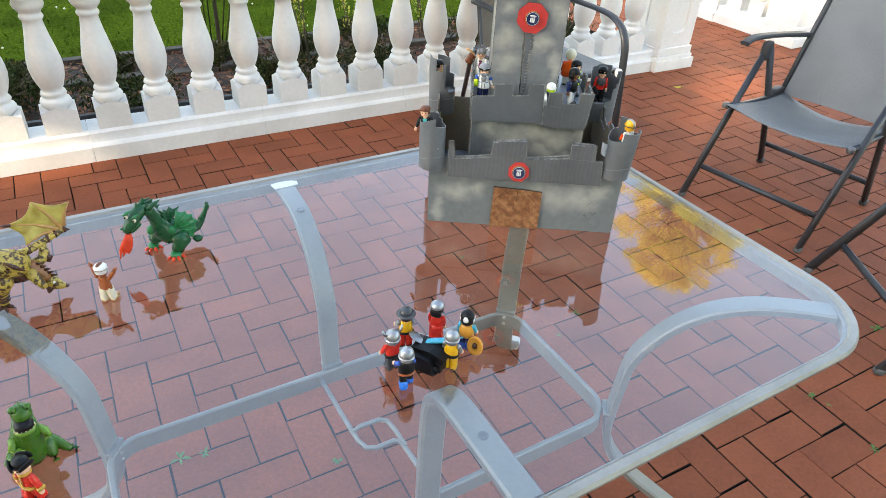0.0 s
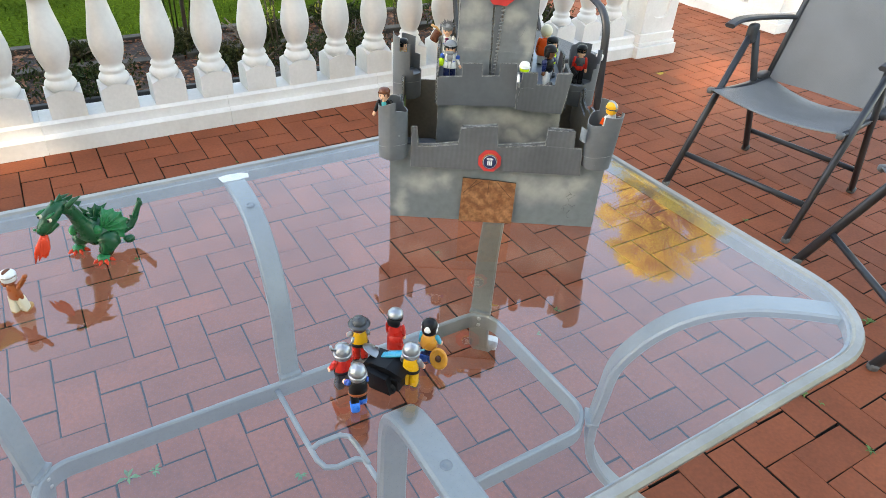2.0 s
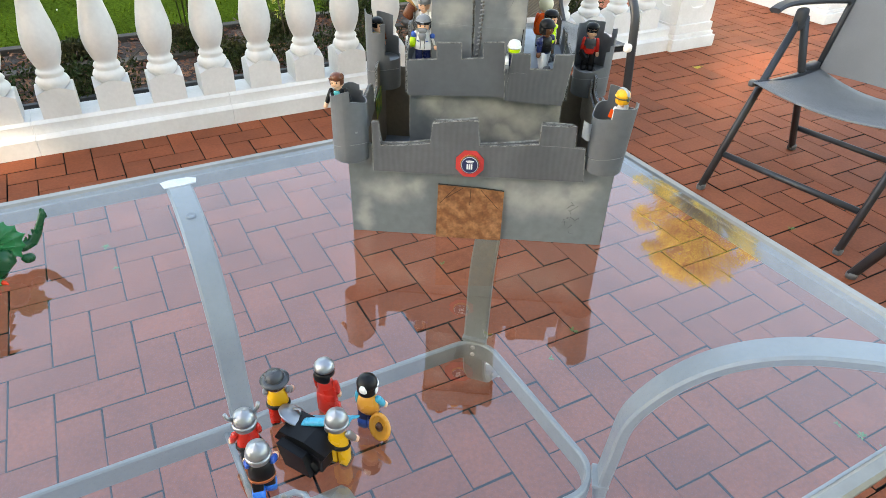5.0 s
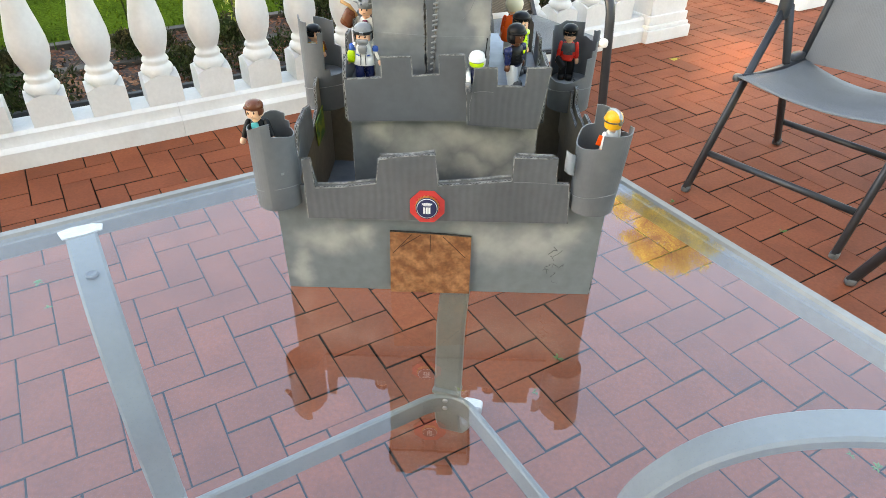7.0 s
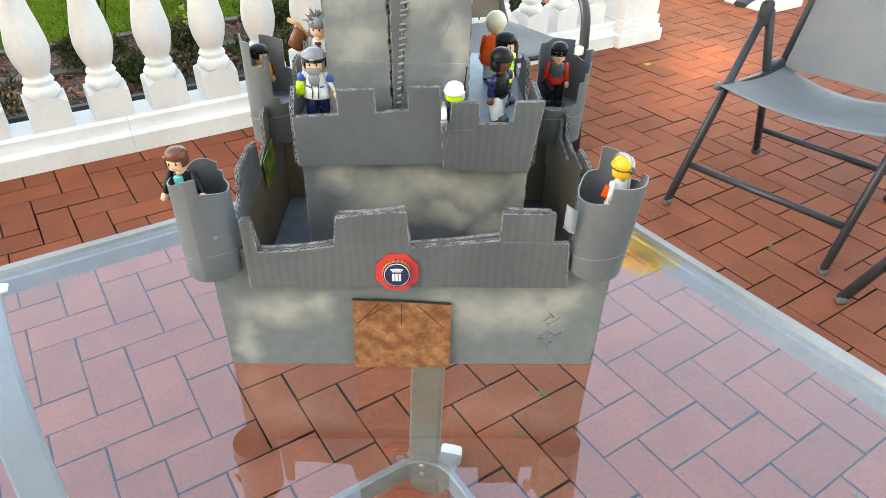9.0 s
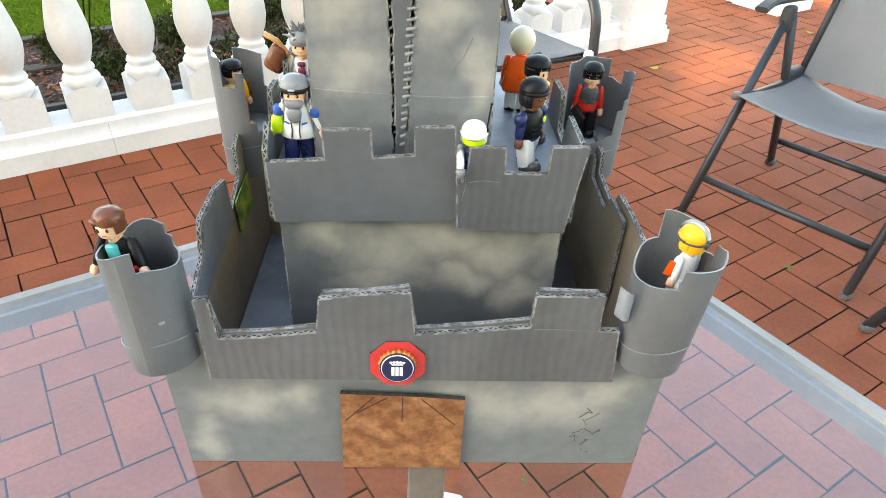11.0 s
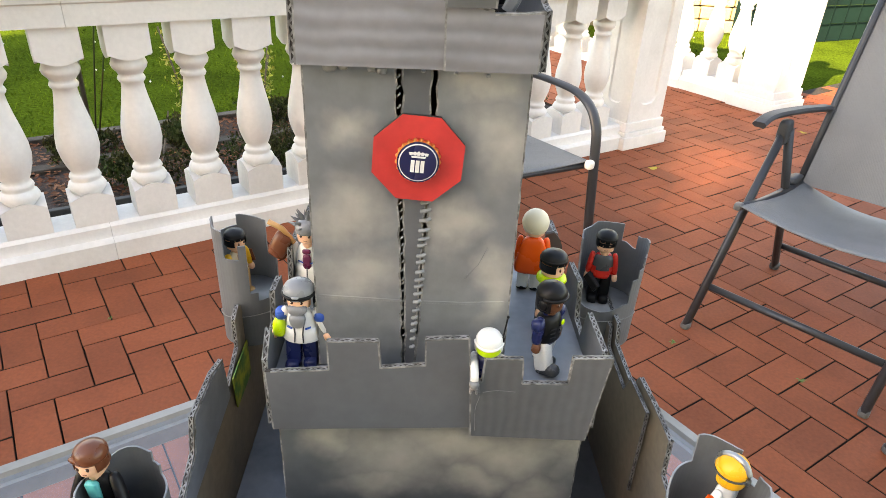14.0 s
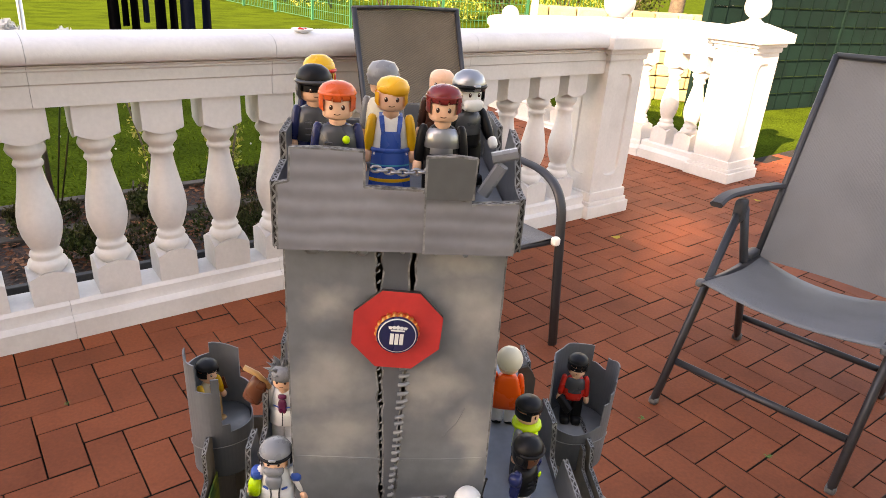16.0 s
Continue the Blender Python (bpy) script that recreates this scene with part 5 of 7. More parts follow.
def figure(label, at, skin="skin", hair=("cap", "brown"), torso="blue", arms=None, legs="blue", shoes=None, extra=(), swing=(0, 0), name="toy_figure", group="toy figures on the castle", spread=8, stance=(0, 0), tall=1.0):
    """A stiff plastic figure 75 mm high; local -y is its front. swing: arms forward, in degrees, left and right."""
    order = []

    def mi(c):
        if c not in order:
            order.append(c)
        return order.index(c)
    g = Geo()
    arms, shoes = arms or torso, shoes or legs
    for s in (-1, 1):
        lm = Matrix.Translation((0, 0, 0.029)) @ pose(0, 0, 0, stance[0] if s < 0 else stance[1]) @ Matrix.Translation((0, 0, -0.029))
        g.blob((s * 0.0061, 0.0, 0.0165), (0.0118, 0.0125, 0.029), mi(legs), (0.25, 0.35), 0.98, 12, 8, lm)
        g.blob((s * 0.0063, -0.0035, 0.004), (0.0118, 0.020, 0.008), mi(shoes), (0.45, 0.5), 0.9, 12, 6, lm)
        am = Matrix.Translation((s * 0.0108, 0, 0.0478)) @ pose(0, 0, 0, swing[0] if s < 0 else swing[1], 0, 0) @ pose(0, 0, 0, 0, -s * spread, 0)
        g.blob((s * 0.0015, 0, -0.0085), (0.0070, 0.0086, 0.0235), mi(arms), (0.6, 0.8), 1.0, 10, 8, am)
        g.blob((s * 0.0015, -0.001, -0.0225), (0.0065, 0.0075, 0.0085), mi(skin), (0.7, 0.8), 1.0, 8, 6, am)
    g.lathe([(0.0, 0.0258), (0.0120, 0.0260), (0.0128, 0.0285), (0.0114, 0.040), (0.0104, 0.0460), (0.0082, 0.0497), (0.0052, 0.0515), (0.0, 0.052)], 20, Matrix.Diagonal((1.0, 0.62, 1, 1)), mi(torso))
    g.lathe([(0.0054, 0.049), (0.0054, 0.0562)], 12, None, mi(skin))
    head = [(len(g.v), None)]
    g.lathe([(0.0, 0.0525), (0.0070, 0.0528), (0.0092, 0.0545), (0.0097, 0.058), (0.0097, 0.0645), (0.0088, 0.068), (0.006, 0.0705), (0.0, 0.0715)], 16, None, mi(skin))
    for s in (-1, 1):
        g.blob((s * 0.0036, -0.0090, 0.0610), (0.0025, 0.0016, 0.0033), mi("dark_brown"), (1, 1), 1, 8, 5)
        g.blob((s * 0.0036 - 0.0005, -0.0098, 0.0618), (0.0008, 0.0006, 0.0010), mi("white"), (1, 1), 1, 5, 4)
    kind, col = hair[0], hair[1]
    if kind in ("cap", "long"):
        g.lathe([(0.0106, 0.0662), (0.0116, 0.0678), (0.0112, 0.0710), (0.0088, 0.0738), (0.0045, 0.0755), (0.0, 0.076)], 18, None, mi(col))
        g.lathe([(0.0102, 0.0580), (0.0114, 0.0592), (0.0116, 0.066)], 14, None, mi(col), -42, 222)
        g.lathe([(0.0112, 0.0672), (0.0119, 0.0680), (0.0119, 0.0692), (0.0110, 0.0700)], 20, None, mi(col))
        for k in range(5):
            a = -160 + k * 29
            lift = 0.0006 * (k % 2)
            g.lathe([(0.0098, 0.0648 + lift), (0.0112, 0.0646 + lift), (0.0118, 0.0662), (0.0117, 0.0682)], 5, None, mi(col), a, a + 25)
        if kind == "long":
            g.blob((0, 0.0075, 0.0575), (0.020, 0.009, 0.016), mi(col), (0.6, 0.8), 1.1, 12, 8)
    elif kind == "bob":
        g.lathe([(0.0108, 0.0640), (0.0118, 0.0662), (0.0117, 0.0700), (0.0094, 0.0738), (0.0048, 0.0758), (0.0, 0.0763)], 20, BOB @ Matrix.Translation((0.0004, 0.0004, 0)) @ pose(0, 0, 0, 0, 4, 0) @ Matrix.Translation((-0.004, 0, 0)), mi(col))
        g.lathe([(0.0108, 0.0565), (0.0121, 0.0585), (0.0118, 0.066)], 16, BOB, mi(col), -40, 220)
        g.blob((-0.0028, -0.0082, 0.0665), (0.0150, 0.0048, 0.0052), mi(col), (0.8, 0.8), 1, 12, 6, BOB @ Matrix.Translation((0, 0, 0.067)) @ pose(0, 0, 0, 0, 14, 0) @ Matrix.Translation((0, 0, -0.067)))
    elif kind == "helmet":
        g.lathe([(0.0112, 0.0642), (0.0122, 0.0655), (0.0120, 0.070), (0.0099, 0.0740), (0.0056, 0.0770), (0.0, 0.0778)], 20, None, mi(col))
        g.lathe([(0.0108, 0.054), (0.0119, 0.0575), (0.0120, 0.0660)], 16, None, mi(col), -32, 212)
        g.tube([(0.0119 * math.cos(radians(a)), 0.0119 * math.sin(radians(a)), 0.0665) for a in range(180, 361, 12)], 0.0016, mi(hair[2] if len(hair) > 2 else col), 6)
        for s in (-1, 1):
            g.blob((s * 0.0112, 0, 0.0605), (0.003, 0.008, 0.009), mi(hair[2] if len(hair) > 2 else col), (0.6, 0.8), 1, 8, 6)
    elif kind == "knight":
        g.lathe([(0.0122, 0.060), (0.0122, 0.067), (0.0105, 0.072), (0.006, 0.0755), (0.0015, 0.077), (0.0, 0.079)], 20, None, mi(col))
        g.lathe([(0.0118, 0.0585), (0.0134, 0.0590), (0.0136, 0.0604), (0.0120, 0.0625)], 20, None, mi(col))
        g.lathe([(0.0116, 0.0535), (0.0120, 0.060)], 16, None, mi(col), -20, 200)
    elif kind == "brim":
        g.lathe([(0.0105, 0.064), (0.0108, 0.070), (0.0085, 0.0745), (0.0, 0.076)], 20, None, mi(col))
        g.lathe([(0.0100, 0.0645), (0.0165, 0.0635), (0.0168, 0.0648), (0.0105, 0.0665)], 22, None, mi(col))
        g.lathe([(0.0103, 0.054), (0.0108, 0.064)], 14, None, mi("dark_brown"), -30, 210)
    elif kind == "tricorn":
        g.lathe([(0.0105, 0.064), (0.0108, 0.070), (0.0085, 0.0745), (0.0, 0.076)], 18, None, mi(col))
        for k in range(3):
            m = pose(0, 0, 0, 0, 0, 90 + 120 * k)
            g.blob((0, -0.0115, 0.069), (0.026, 0.0035, 0.0105), mi(col), (0.6, 0.6), 0.7, 10, 6, m @ Matrix.Translation((0, -0.0115, 0.069)) @ pose(0, 0, 0, 12, 0, 0) @ Matrix.Translation((0, 0.0115, -0.069)))
    elif kind == "ball":
        g.blob((0, 0, 0.0655), (0.0255, 0.0255, 0.0262), mi(col), (1, 1), 1, 20, 14)
    elif kind == "spiky":
        g.lathe([(0.0112, 0.0625), (0.0112, 0.068), (0.008, 0.0725), (0.0, 0.074)], 14, None, mi(col))
        q = random.Random(8)
        for k in range(34):
            a, e = q.uniform(0, 360), q.uniform(5, 88)
            m = Matrix.Translation((0, 0, 0.066)) @ pose(0, 0, 0, 0, 90 - e, a)
            g.lathe([(0.0030, 0.006), (0.0, q.uniform(0.014, 0.019))], 5, m, mi(col))
    elif kind == "knit":
        g.lathe([(0.0115, 0.0600)] + [(0.0122 - 0.0004 * abs(k - 3) + (0.0006 if k % 2 else 0), 0.061 + 0.0018 * k) for k in range(7)] + [(0.0085, 0.0755), (0.0, 0.0775)], 18, None, mi(col))
    g.tube([(0.0020 * math.sin(radians(a)), -0.0094 + 0.0003 * abs(math.sin(radians(a))), 0.0572 - 0.0007 * math.cos(radians(a))) for a in range(-70, 71, 20)], 0.00028, mi("brown"), 5)
    head[0] = (head[0][0], len(g.v))
    for ex in extra:
        k, c = ex[0], ex[1]
        if head[-1][1] is None:
            head[-1] = (head[-1][0], len(g.v))
        if k in ON_HEAD:
            head.append((len(g.v), None))
        if k == "hang":
            g.tube([(-0.0115, -0.002, 0.047), (-0.0110, -0.012, 0.0480), (-0.0098, -0.0215, 0.0462), (-0.0096, -0.0240, 0.0425)], 0.0036, mi(c), 10)
            g.blob((-0.0095, -0.0248, 0.0385), (0.0080, 0.0072, 0.0090), mi("grey"), (0.6, 0.7), 1.2, 10, 6)
            for q in (-1, 1):
                g.blob((-0.0095 + q * 0.0026, -0.0252, 0.0325), (0.003, 0.004, 0.008), mi("grey"), (0.6, 0.7), 1, 8, 5)
        if k == "vest":
            g.lathe([(0.0122, 0.0288), (0.0138, 0.0296), (0.0130, 0.040), (0.0121, 0.0462), (0.0098, 0.0496), (0.0060, 0.0508)], 20, Matrix.Diagonal((1.0, 0.70, 1, 1)), mi(c))
            for z in (0.0335, 0.0372, 0.0410):
                for s in (-1, 1):
                    g.bar([(s * 0.0030, -0.0091, z), (s * 0.0078, -0.0074, z)], 0.0016, 0.0011, mi(c), ch=0.0003)
        elif k == "chest":
            flat = Matrix.Diagonal((1.0, 0.68, 1, 1))
            g.lathe([(0.0122, 0.0385), (0.0126, 0.0390), (0.0116, 0.0462), (0.0096, 0.0490), (0.0068, 0.0502)], 14, flat, mi(c), 200, 340)
            g.lathe([(0.0128, 0.0350), (0.0131, 0.0356), (0.0126, 0.0390)], 8, flat, mi(c), 235, 305)
        elif k == "shirt":
            g.blob((0, -0.0070, 0.041), (0.0088, 0.0045, 0.0175), mi(c), (0.3, 0.5), 1.1, 10, 6)
        elif k == "apron":
            flat = Matrix.Diagonal((1.0, 0.66, 1, 1))
            g.lathe([(0.0130, 0.0300), (0.0126, 0.0365), (0.0120, 0.0405), (0.0114, 0.0420)], 10, flat, mi(c), 238, 302)
            g.lathe([(0.0160, 0.006), (0.0152, 0.015), (0.0138, 0.0265), (0.0130, 0.0305)], 16, flat, mi(c), 205, 335)
            g.lathe([(0.0134, 0.0290), (0.0140, 0.0296), (0.0138, 0.0312), (0.0131, 0.0318)], 16, flat, mi(c), 185, 355)
            for z, w in ((0.0185, "cyan"), (0.0215, "cyan"), (0.0120, "yellow")):
                r = 0.0161 - 0.00011 * (z - 0.006) * 1000
                g.lathe([(r, z - 0.0006 if w == "cyan" else z - 0.0014), (r + 0.0002, z), (r - 0.0001, z + 0.0006 if w == "cyan" else z + 0.0014)], 16, flat, mi(w), 207, 333)
            for s in (-1, 1):
                g.bar([(s * 0.0050, -0.0072, 0.0410), (s * 0.0058, -0.0066, 0.0465), (s * 0.0062, -0.0035, 0.0500), (s * 0.0062, 0.003, 0.0510)], 0.0032, 0.0012, mi(c), ch=0.0003)
        elif k == "boots":
            for q in (-1, 1):
                bm_ = Matrix.Translation((0, 0, 0.029)) @ pose(0, 0, 0, stance[0] if q < 0 else stance[1]) @ Matrix.Translation((0, 0, -0.029))
                g.blob((q * 0.0062, 0.0, 0.0085), (0.0134, 0.0142, 0.0150), mi(c), (0.35, 0.45), 1.06, 12, 6, bm_)
        elif k == "robe":
            g.lathe([(0.0124, 0.003), (0.0126, 0.008), (0.0120, 0.020), (0.0118, 0.032)], 18, Matrix.Diagonal((1.0, 0.72, 1, 1)), mi(c))
        elif k == "belt":
            g.lathe([(0.0138, 0.0275), (0.0144, 0.0295), (0.0138, 0.0315)], 18, Matrix.Diagonal((1.0, 0.72, 1, 1)), mi(c))
        elif k == "cape":
            g.blob((0, 0.0055, 0.036), (0.036, 0.0145, 0.034), mi(c), (0.4, 0.5), 0.55, 16, 8)
        elif k == "beard":
            g.blob((0, -0.0084, 0.0535), (0.0128, 0.0068, 0.0092), mi(c), (0.7, 0.7), 1.35, 12, 7)
        elif k == "goggles":
            g.lathe([(0.0116, 0.0635), (0.0121, 0.066), (0.0116, 0.0685)], 18, None, mi(c))
            g.blob((0, -0.0109, 0.0665), (0.0062, 0.0045, 0.0050), mi("silver"), (0.5, 0.5), 1, 10, 6)
        elif k == "visor":
            g.lathe([(0.0116, 0.0575), (0.0121, 0.061), (0.0116, 0.0640)], 16, None, mi(c), 205, 335)
        elif k == "mask":
            g.lathe([(0.0100, 0.0598), (0.0102, 0.062), (0.0100, 0.0642)], 14, None, mi(c), 190, 350)
        elif k == "scarf":
            g.lathe([(0.0095, 0.0475), (0.0128, 0.0498), (0.0122, 0.0525), (0.0085, 0.0545)], 16, None, mi(c))
        elif k == "antenna":
            g.tube([(0.0112, 0.001, 0.067), (0.0125, 0.001, 0.080), (0.0140, 0.000, 0.098)], 0.0008, mi(c), 6)
            g.blob((0.0141, 0.0, 0.098), (0.0026, 0.0026, 0.0030), mi(c), (1, 1), 1, 8, 5)
            g.blob((0.0118, 0.001, 0.0685), (0.0035, 0.005, 0.005), mi(c), (0.6, 0.6), 1, 8, 5)
        elif k == "strap":
            g.tube([(0.0, 0.0128 * math.cos(radians(a)), 0.0655 + 0.0128 * math.sin(radians(a))) for a in range(-20, 201, 20)], 0.0026, mi(c), 8)
            g.tube([(0.0127 * math.cos(radians(a)), 0.0127 * math.sin(radians(a)), 0.064) for a in range(0, 361, 20)], 0.0009, mi("dark_grey"), 6)
        elif k == "badge":
            g.blob((0.0055, -0.0098, 0.0435), (0.005, 0.002, 0.005), mi(c), (1, 1), 1, 10, 5)
        elif k == "shoulder":
            for s in (-1, 1):
                g.blob((s * 0.0150, 0, 0.0455), (0.0098, 0.0106, 0.010), mi(c), (0.7, 0.8), 1, 10, 6)
        elif k == "glove":
            g.blob((-0.0165, -0.003, 0.0345), (0.010, 0.010, 0.016), mi(c), (0.6, 0.6), 1.0, 10, 6)
        elif k == "shield":
            m = Matrix.Translation(ex[2]) @ pose(0, 0, 0, *ex[3])
            g.lathe([(0.0, 0.0012), (0.0105, 0.0012), (0.012, 0.0028), (0.0150, 0.0028), (0.0160, 0.0), (0.0150, -0.0012), (0.0, -0.001)], 24, m, mi(c))
            g.lathe([(0.0, 0.0045), (0.0045, 0.0035), (0.0055, 0.001)], 12, m, mi("dark_brown"))
        elif k == "pot":
            g.blob((-0.024, -0.003, 0.050), (0.020, 0.018, 0.022), mi(c), (0.4, 0.6), 0.75, 12, 8, Matrix.Translation((-0.024, 0, 0.05)) @ pose(0, 0, 0, 0, 25, 0) @ Matrix.Translation((0.024, 0, -0.05)))
            g.tube([(-0.012, -0.003, 0.052), (-0.022, -0.004, 0.064), (-0.034, -0.003, 0.0685)], 0.0024, mi("tan"), 7)
        elif k == "crest":
            g.blob((0, 0.001, 0.0755), (0.008, 0.018, 0.006), mi(c), (0.8, 0.8), 0.8, 10, 6)
        elif k == "trim":
            g.bar([(0, -0.0086, 0.028), (0, -0.0088, 0.038), (0, -0.0078, 0.049)], 0.003, 0.0012, mi(c), up=(0, 1, 0), ch=0.0003)
            g.lathe([(0.0078, 0.0492), (0.0088, 0.0505), (0.0070, 0.0522)], 14, None, mi(c))
            g.tube([(-0.0125, -0.0072, 0.034), (0.0, -0.0096, 0.031), (0.0125, -0.0072, 0.036)], 0.0008, mi(c), 6)
            for q in (-1, 1):
                g.lathe([(0.0052, -0.0195), (0.0056, -0.0175), (0.0052, -0.0155)], 10, Matrix.Translation((q * 0.0125, 0, 0.0475)) @ pose(0, 0, 0, 0, -q * spread, 0) @ Matrix.Translation((q * 0.0015, 0, 0)), mi(c))
        elif k == "long_beard":
            g.blob((0, -0.0098, 0.0455), (0.0098, 0.0056, 0.0120), mi(c), (0.7, 0.7), 1.5, 12, 7)
        elif k == "jacket":
            g.lathe([(0.0146, 0.0245), (0.0150, 0.0252), (0.0134, 0.031), (0.0126, 0.036)], 20, Matrix.Diagonal((1.0, 0.66, 1, 1)), mi(c))
            for s in (-1, 1):
                g.tube([(s * 0.0034, -0.0100, 0.0260), (s * 0.0030, -0.0090, 0.0330), (s * 0.0040, -0.0078, 0.0410)], 0.0006, mi("dark_grey"), 5)
                g.bar([(s * 0.0050, -0.0080, 0.0372), (s * 0.0092, -0.0066, 0.0384)], 0.0018, 0.0010, mi("blue"), ch=0.0003)
        elif k == "coat":
            g.lathe([(0.0152, 0.0205), (0.0158, 0.0212), (0.0136, 0.029), (0.0128, 0.034)], 20, Matrix.Diagonal((1.0, 0.66, 1, 1)), mi(c))
            g.tube([(0.0, -0.0104, 0.0215), (0.0, -0.0088, 0.030), (0.0, -0.0078, 0.040), (0.0, -0.0066, 0.0475)], 0.0005, mi("dark_grey"), 5)
            for s in (-1, 1):
                g.tube([(s * 0.003, -0.0083, 0.0375), (s * 0.0085, -0.0064, 0.0382)], 0.0005, mi("blue"), 5)
        elif k == "tie":
            g.blob((0, -0.0070, 0.0470), (0.008, 0.003, 0.004), mi(c), (0.6, 0.6), 1, 10, 5)
            g.blob((0, -0.0074, 0.038), (0.008, 0.003, 0.014), mi(c), (0.6, 0.6), 1, 10, 5)
        elif k == "zip":
            for s in (-1, 1):
                g.bar([(s * 0.0155, -0.001, 0.046), (s * 0.0175, -0.0035, 0.033)], 0.0016, 0.0088, mi(c), ch=0.0003)
        elif k == "gun":
            g.bar([(-0.016, -0.008, 0.030), (-0.004, -0.018, 0.020)], 0.006, 0.009, mi(c), ch=0.001)
        elif k == "face":
            g.blob((0.0, 0.0112, 0.0665), (0.012, 0.004, 0.012), mi(c), (0.8, 0.8), 0.6, 10, 6)
        elif k == "skull":
            g.lathe([(0.0108, 0.0655), (0.0122, 0.0675), (0.0118, 0.0715), (0.009, 0.0755), (0.0045, 0.0778), (0.0, 0.0785)], 18, None, mi(c))
        elif k == "horn":
            for s in (-1, 1):
                g.tube([(s * 0.011, 0, 0.069), (s * 0.016, 0, 0.074), (s * 0.0175, 0, 0.081)], 0.0022, mi(c), 6)
    for a, b in head:
        for i in range(a, len(g.v) if b is None else b):
            x, y, z = g.v[i]
            g.v[i] = (x * 1.0, y * 0.98, 0.0535 + (z - 0.0525) * 0.90)
    return make(name, g, [PLASTIC[c] for c in order], None, label, "toy figure", group, at=at @ Matrix.Diagonal((0.96, 0.98, 1.06 * tall, 1)))


FT, FC, FK = 0.908, 1.2168, 0.9677      # floors of corner towers, crown and keep
# corner towers
figure("toy figure with brown hair and black coat in a corner tower", pose(0.0200, 1.396, FT, 0, -7, -12), hair=("bob", "brown"), torso="black", legs="black", extra=(("shirt", "teal"), ("belt", "red")), swing=(-20, -25), spread=24)
figure("toy figure with an orange helmet strapped in grey", pose(0.4185, 1.396, FT, 0, 0, 215) @ Matrix.Scale(0.88, 4) @ Matrix.Translation((0, 0, 0.005)), hair=("helmet", "blonde", "blonde"), torso="white", legs="white", extra=(("strap", "silver"), ("zip", "orange")), spread=4)
figure("toy figure with black hair and a cream tunic", pose(0.0235, 1.698, FT - 0.006, 0, 0, 60), hair=("cap", "black"), torso="cream", arms="yellow", legs="tan", extra=(("shirt", "tan"), ("zip", "brown")), spread=16, swing=(-30, 0))
figure("toy figure in red with a black beret and mask", pose(0.411, 1.704, FT - 0.004, 0, 0, -10), hair=("cap", "black"), torso="red", legs="black", extra=(("mask", "black"), ("chest", "dark_grey"), ("gun", "black")), tall=1.07)
# keep, left side
figure("toy figure with grey beard, goggles and a white vest", pose(0.126, 1.5040, FK, 0, 0, -4), hair=("helmet", "grey", "black"), torso="white", arms="white", legs="navy", extra=(("beard", "grey"), ("long_beard", "grey"), ("goggles", "black"), ("shoulder", "blue"), ("jacket", "white"), ("glove", "lime")), spread=22, stance=(-8, 8), tall=0.92)
figure("toy figure with spiky grey hair and a white coat", pose(0.1185, 1.5930, FK, 0, 0, -8), hair=("spiky", "grey"), torso="white", arms="white", legs="white", extra=(("tie", "purple"), ("coat", "white"), ("pot", "brown")), spread=12, tall=1.03)
# keep, right side
figure("toy figure with white helmet leaning over the battlement", pose(0.2660, 1.4872, FK - 0.0155, 10, 0, -8) @ Matrix.Scale(0.85, 4), hair=("helmet", "white", "white"), torso="navy", arms="white", skin="silver", legs="navy", extra=(("visor", "lime"), ("antenna", "black"), ("chest", "navy"), ("hang", "white")), swing=(20, 0))
figure("toy figure in navy with a black helmet on top", pose(0.3115, 1.5040, FK, 0, 0, 48), skin="dark_skin", hair=("helmet", "black", "black"), torso="navy", legs="white", shoes="dark_grey", extra=(("vest", "black"), ("badge", "lime"), ("shoulder", "navy")), stance=(-12, 12), tall=0.96)
figure("toy figure with black hair and a lime scarf", pose(0.3205, 1.5500, FK, 0, 0, 50), hair=("cap", "black"), torso="grey", legs="dark_grey", extra=(("scarf", "lime"), ("vest", "lime")))
figure("toy figure with a white ball head and orange cape", pose(0.3165, 1.6200, FK, 0, 0, 170), hair=("ball", "cream"), torso="orange", legs="white", shoes="black", extra=(("cape", "orange"),))
# top of the tower
figure("toy figure with orange hair and a grey vest", pose(0.1705, 1.5175, FC, 0, 0, 3), hair=("cap", "orange_hair"), torso="navy", legs="navy", extra=(("vest", "dark_grey"), ("badge", "lime")))
figure("toy figure with blonde hair and a blue apron", pose(0.2025, 1.5380, FC + 0.002, 0, 0, 2), hair=("bob", "blonde"), torso="white", arms="yellow", legs="white", extra=(("apron", "blue"),))
figure("toy figure with maroon hair and silver breastplate", pose(0.2345, 1.5225, FC, 0, 0, -4), hair=("cap", "maroon"), torso="black", arms="black", legs="black", extra=(("chest", "silver"),))
figure("toy figure with black cap and dark blue armour", pose(0.1515, 1.5670, FC, 0, 0, 15), hair=("helmet", "black", "dark_grey"), torso="navy", legs="navy", extra=(("vest", "dark_grey"), ("mask", "black")))
figure("toy figure with a yellow helmet behind the others", pose(0.150, 1.6140, FC, 0, 0, 5), hair=("helmet", "yellow", "red"), torso="navy", legs="navy")
figure("toy figure with a ribbed grey hat", pose(0.1965, 1.6040, FC, 0, 0, 170), hair=("knit", "grey"), torso="grey", legs="grey", extra=(("vest", "cream"),))
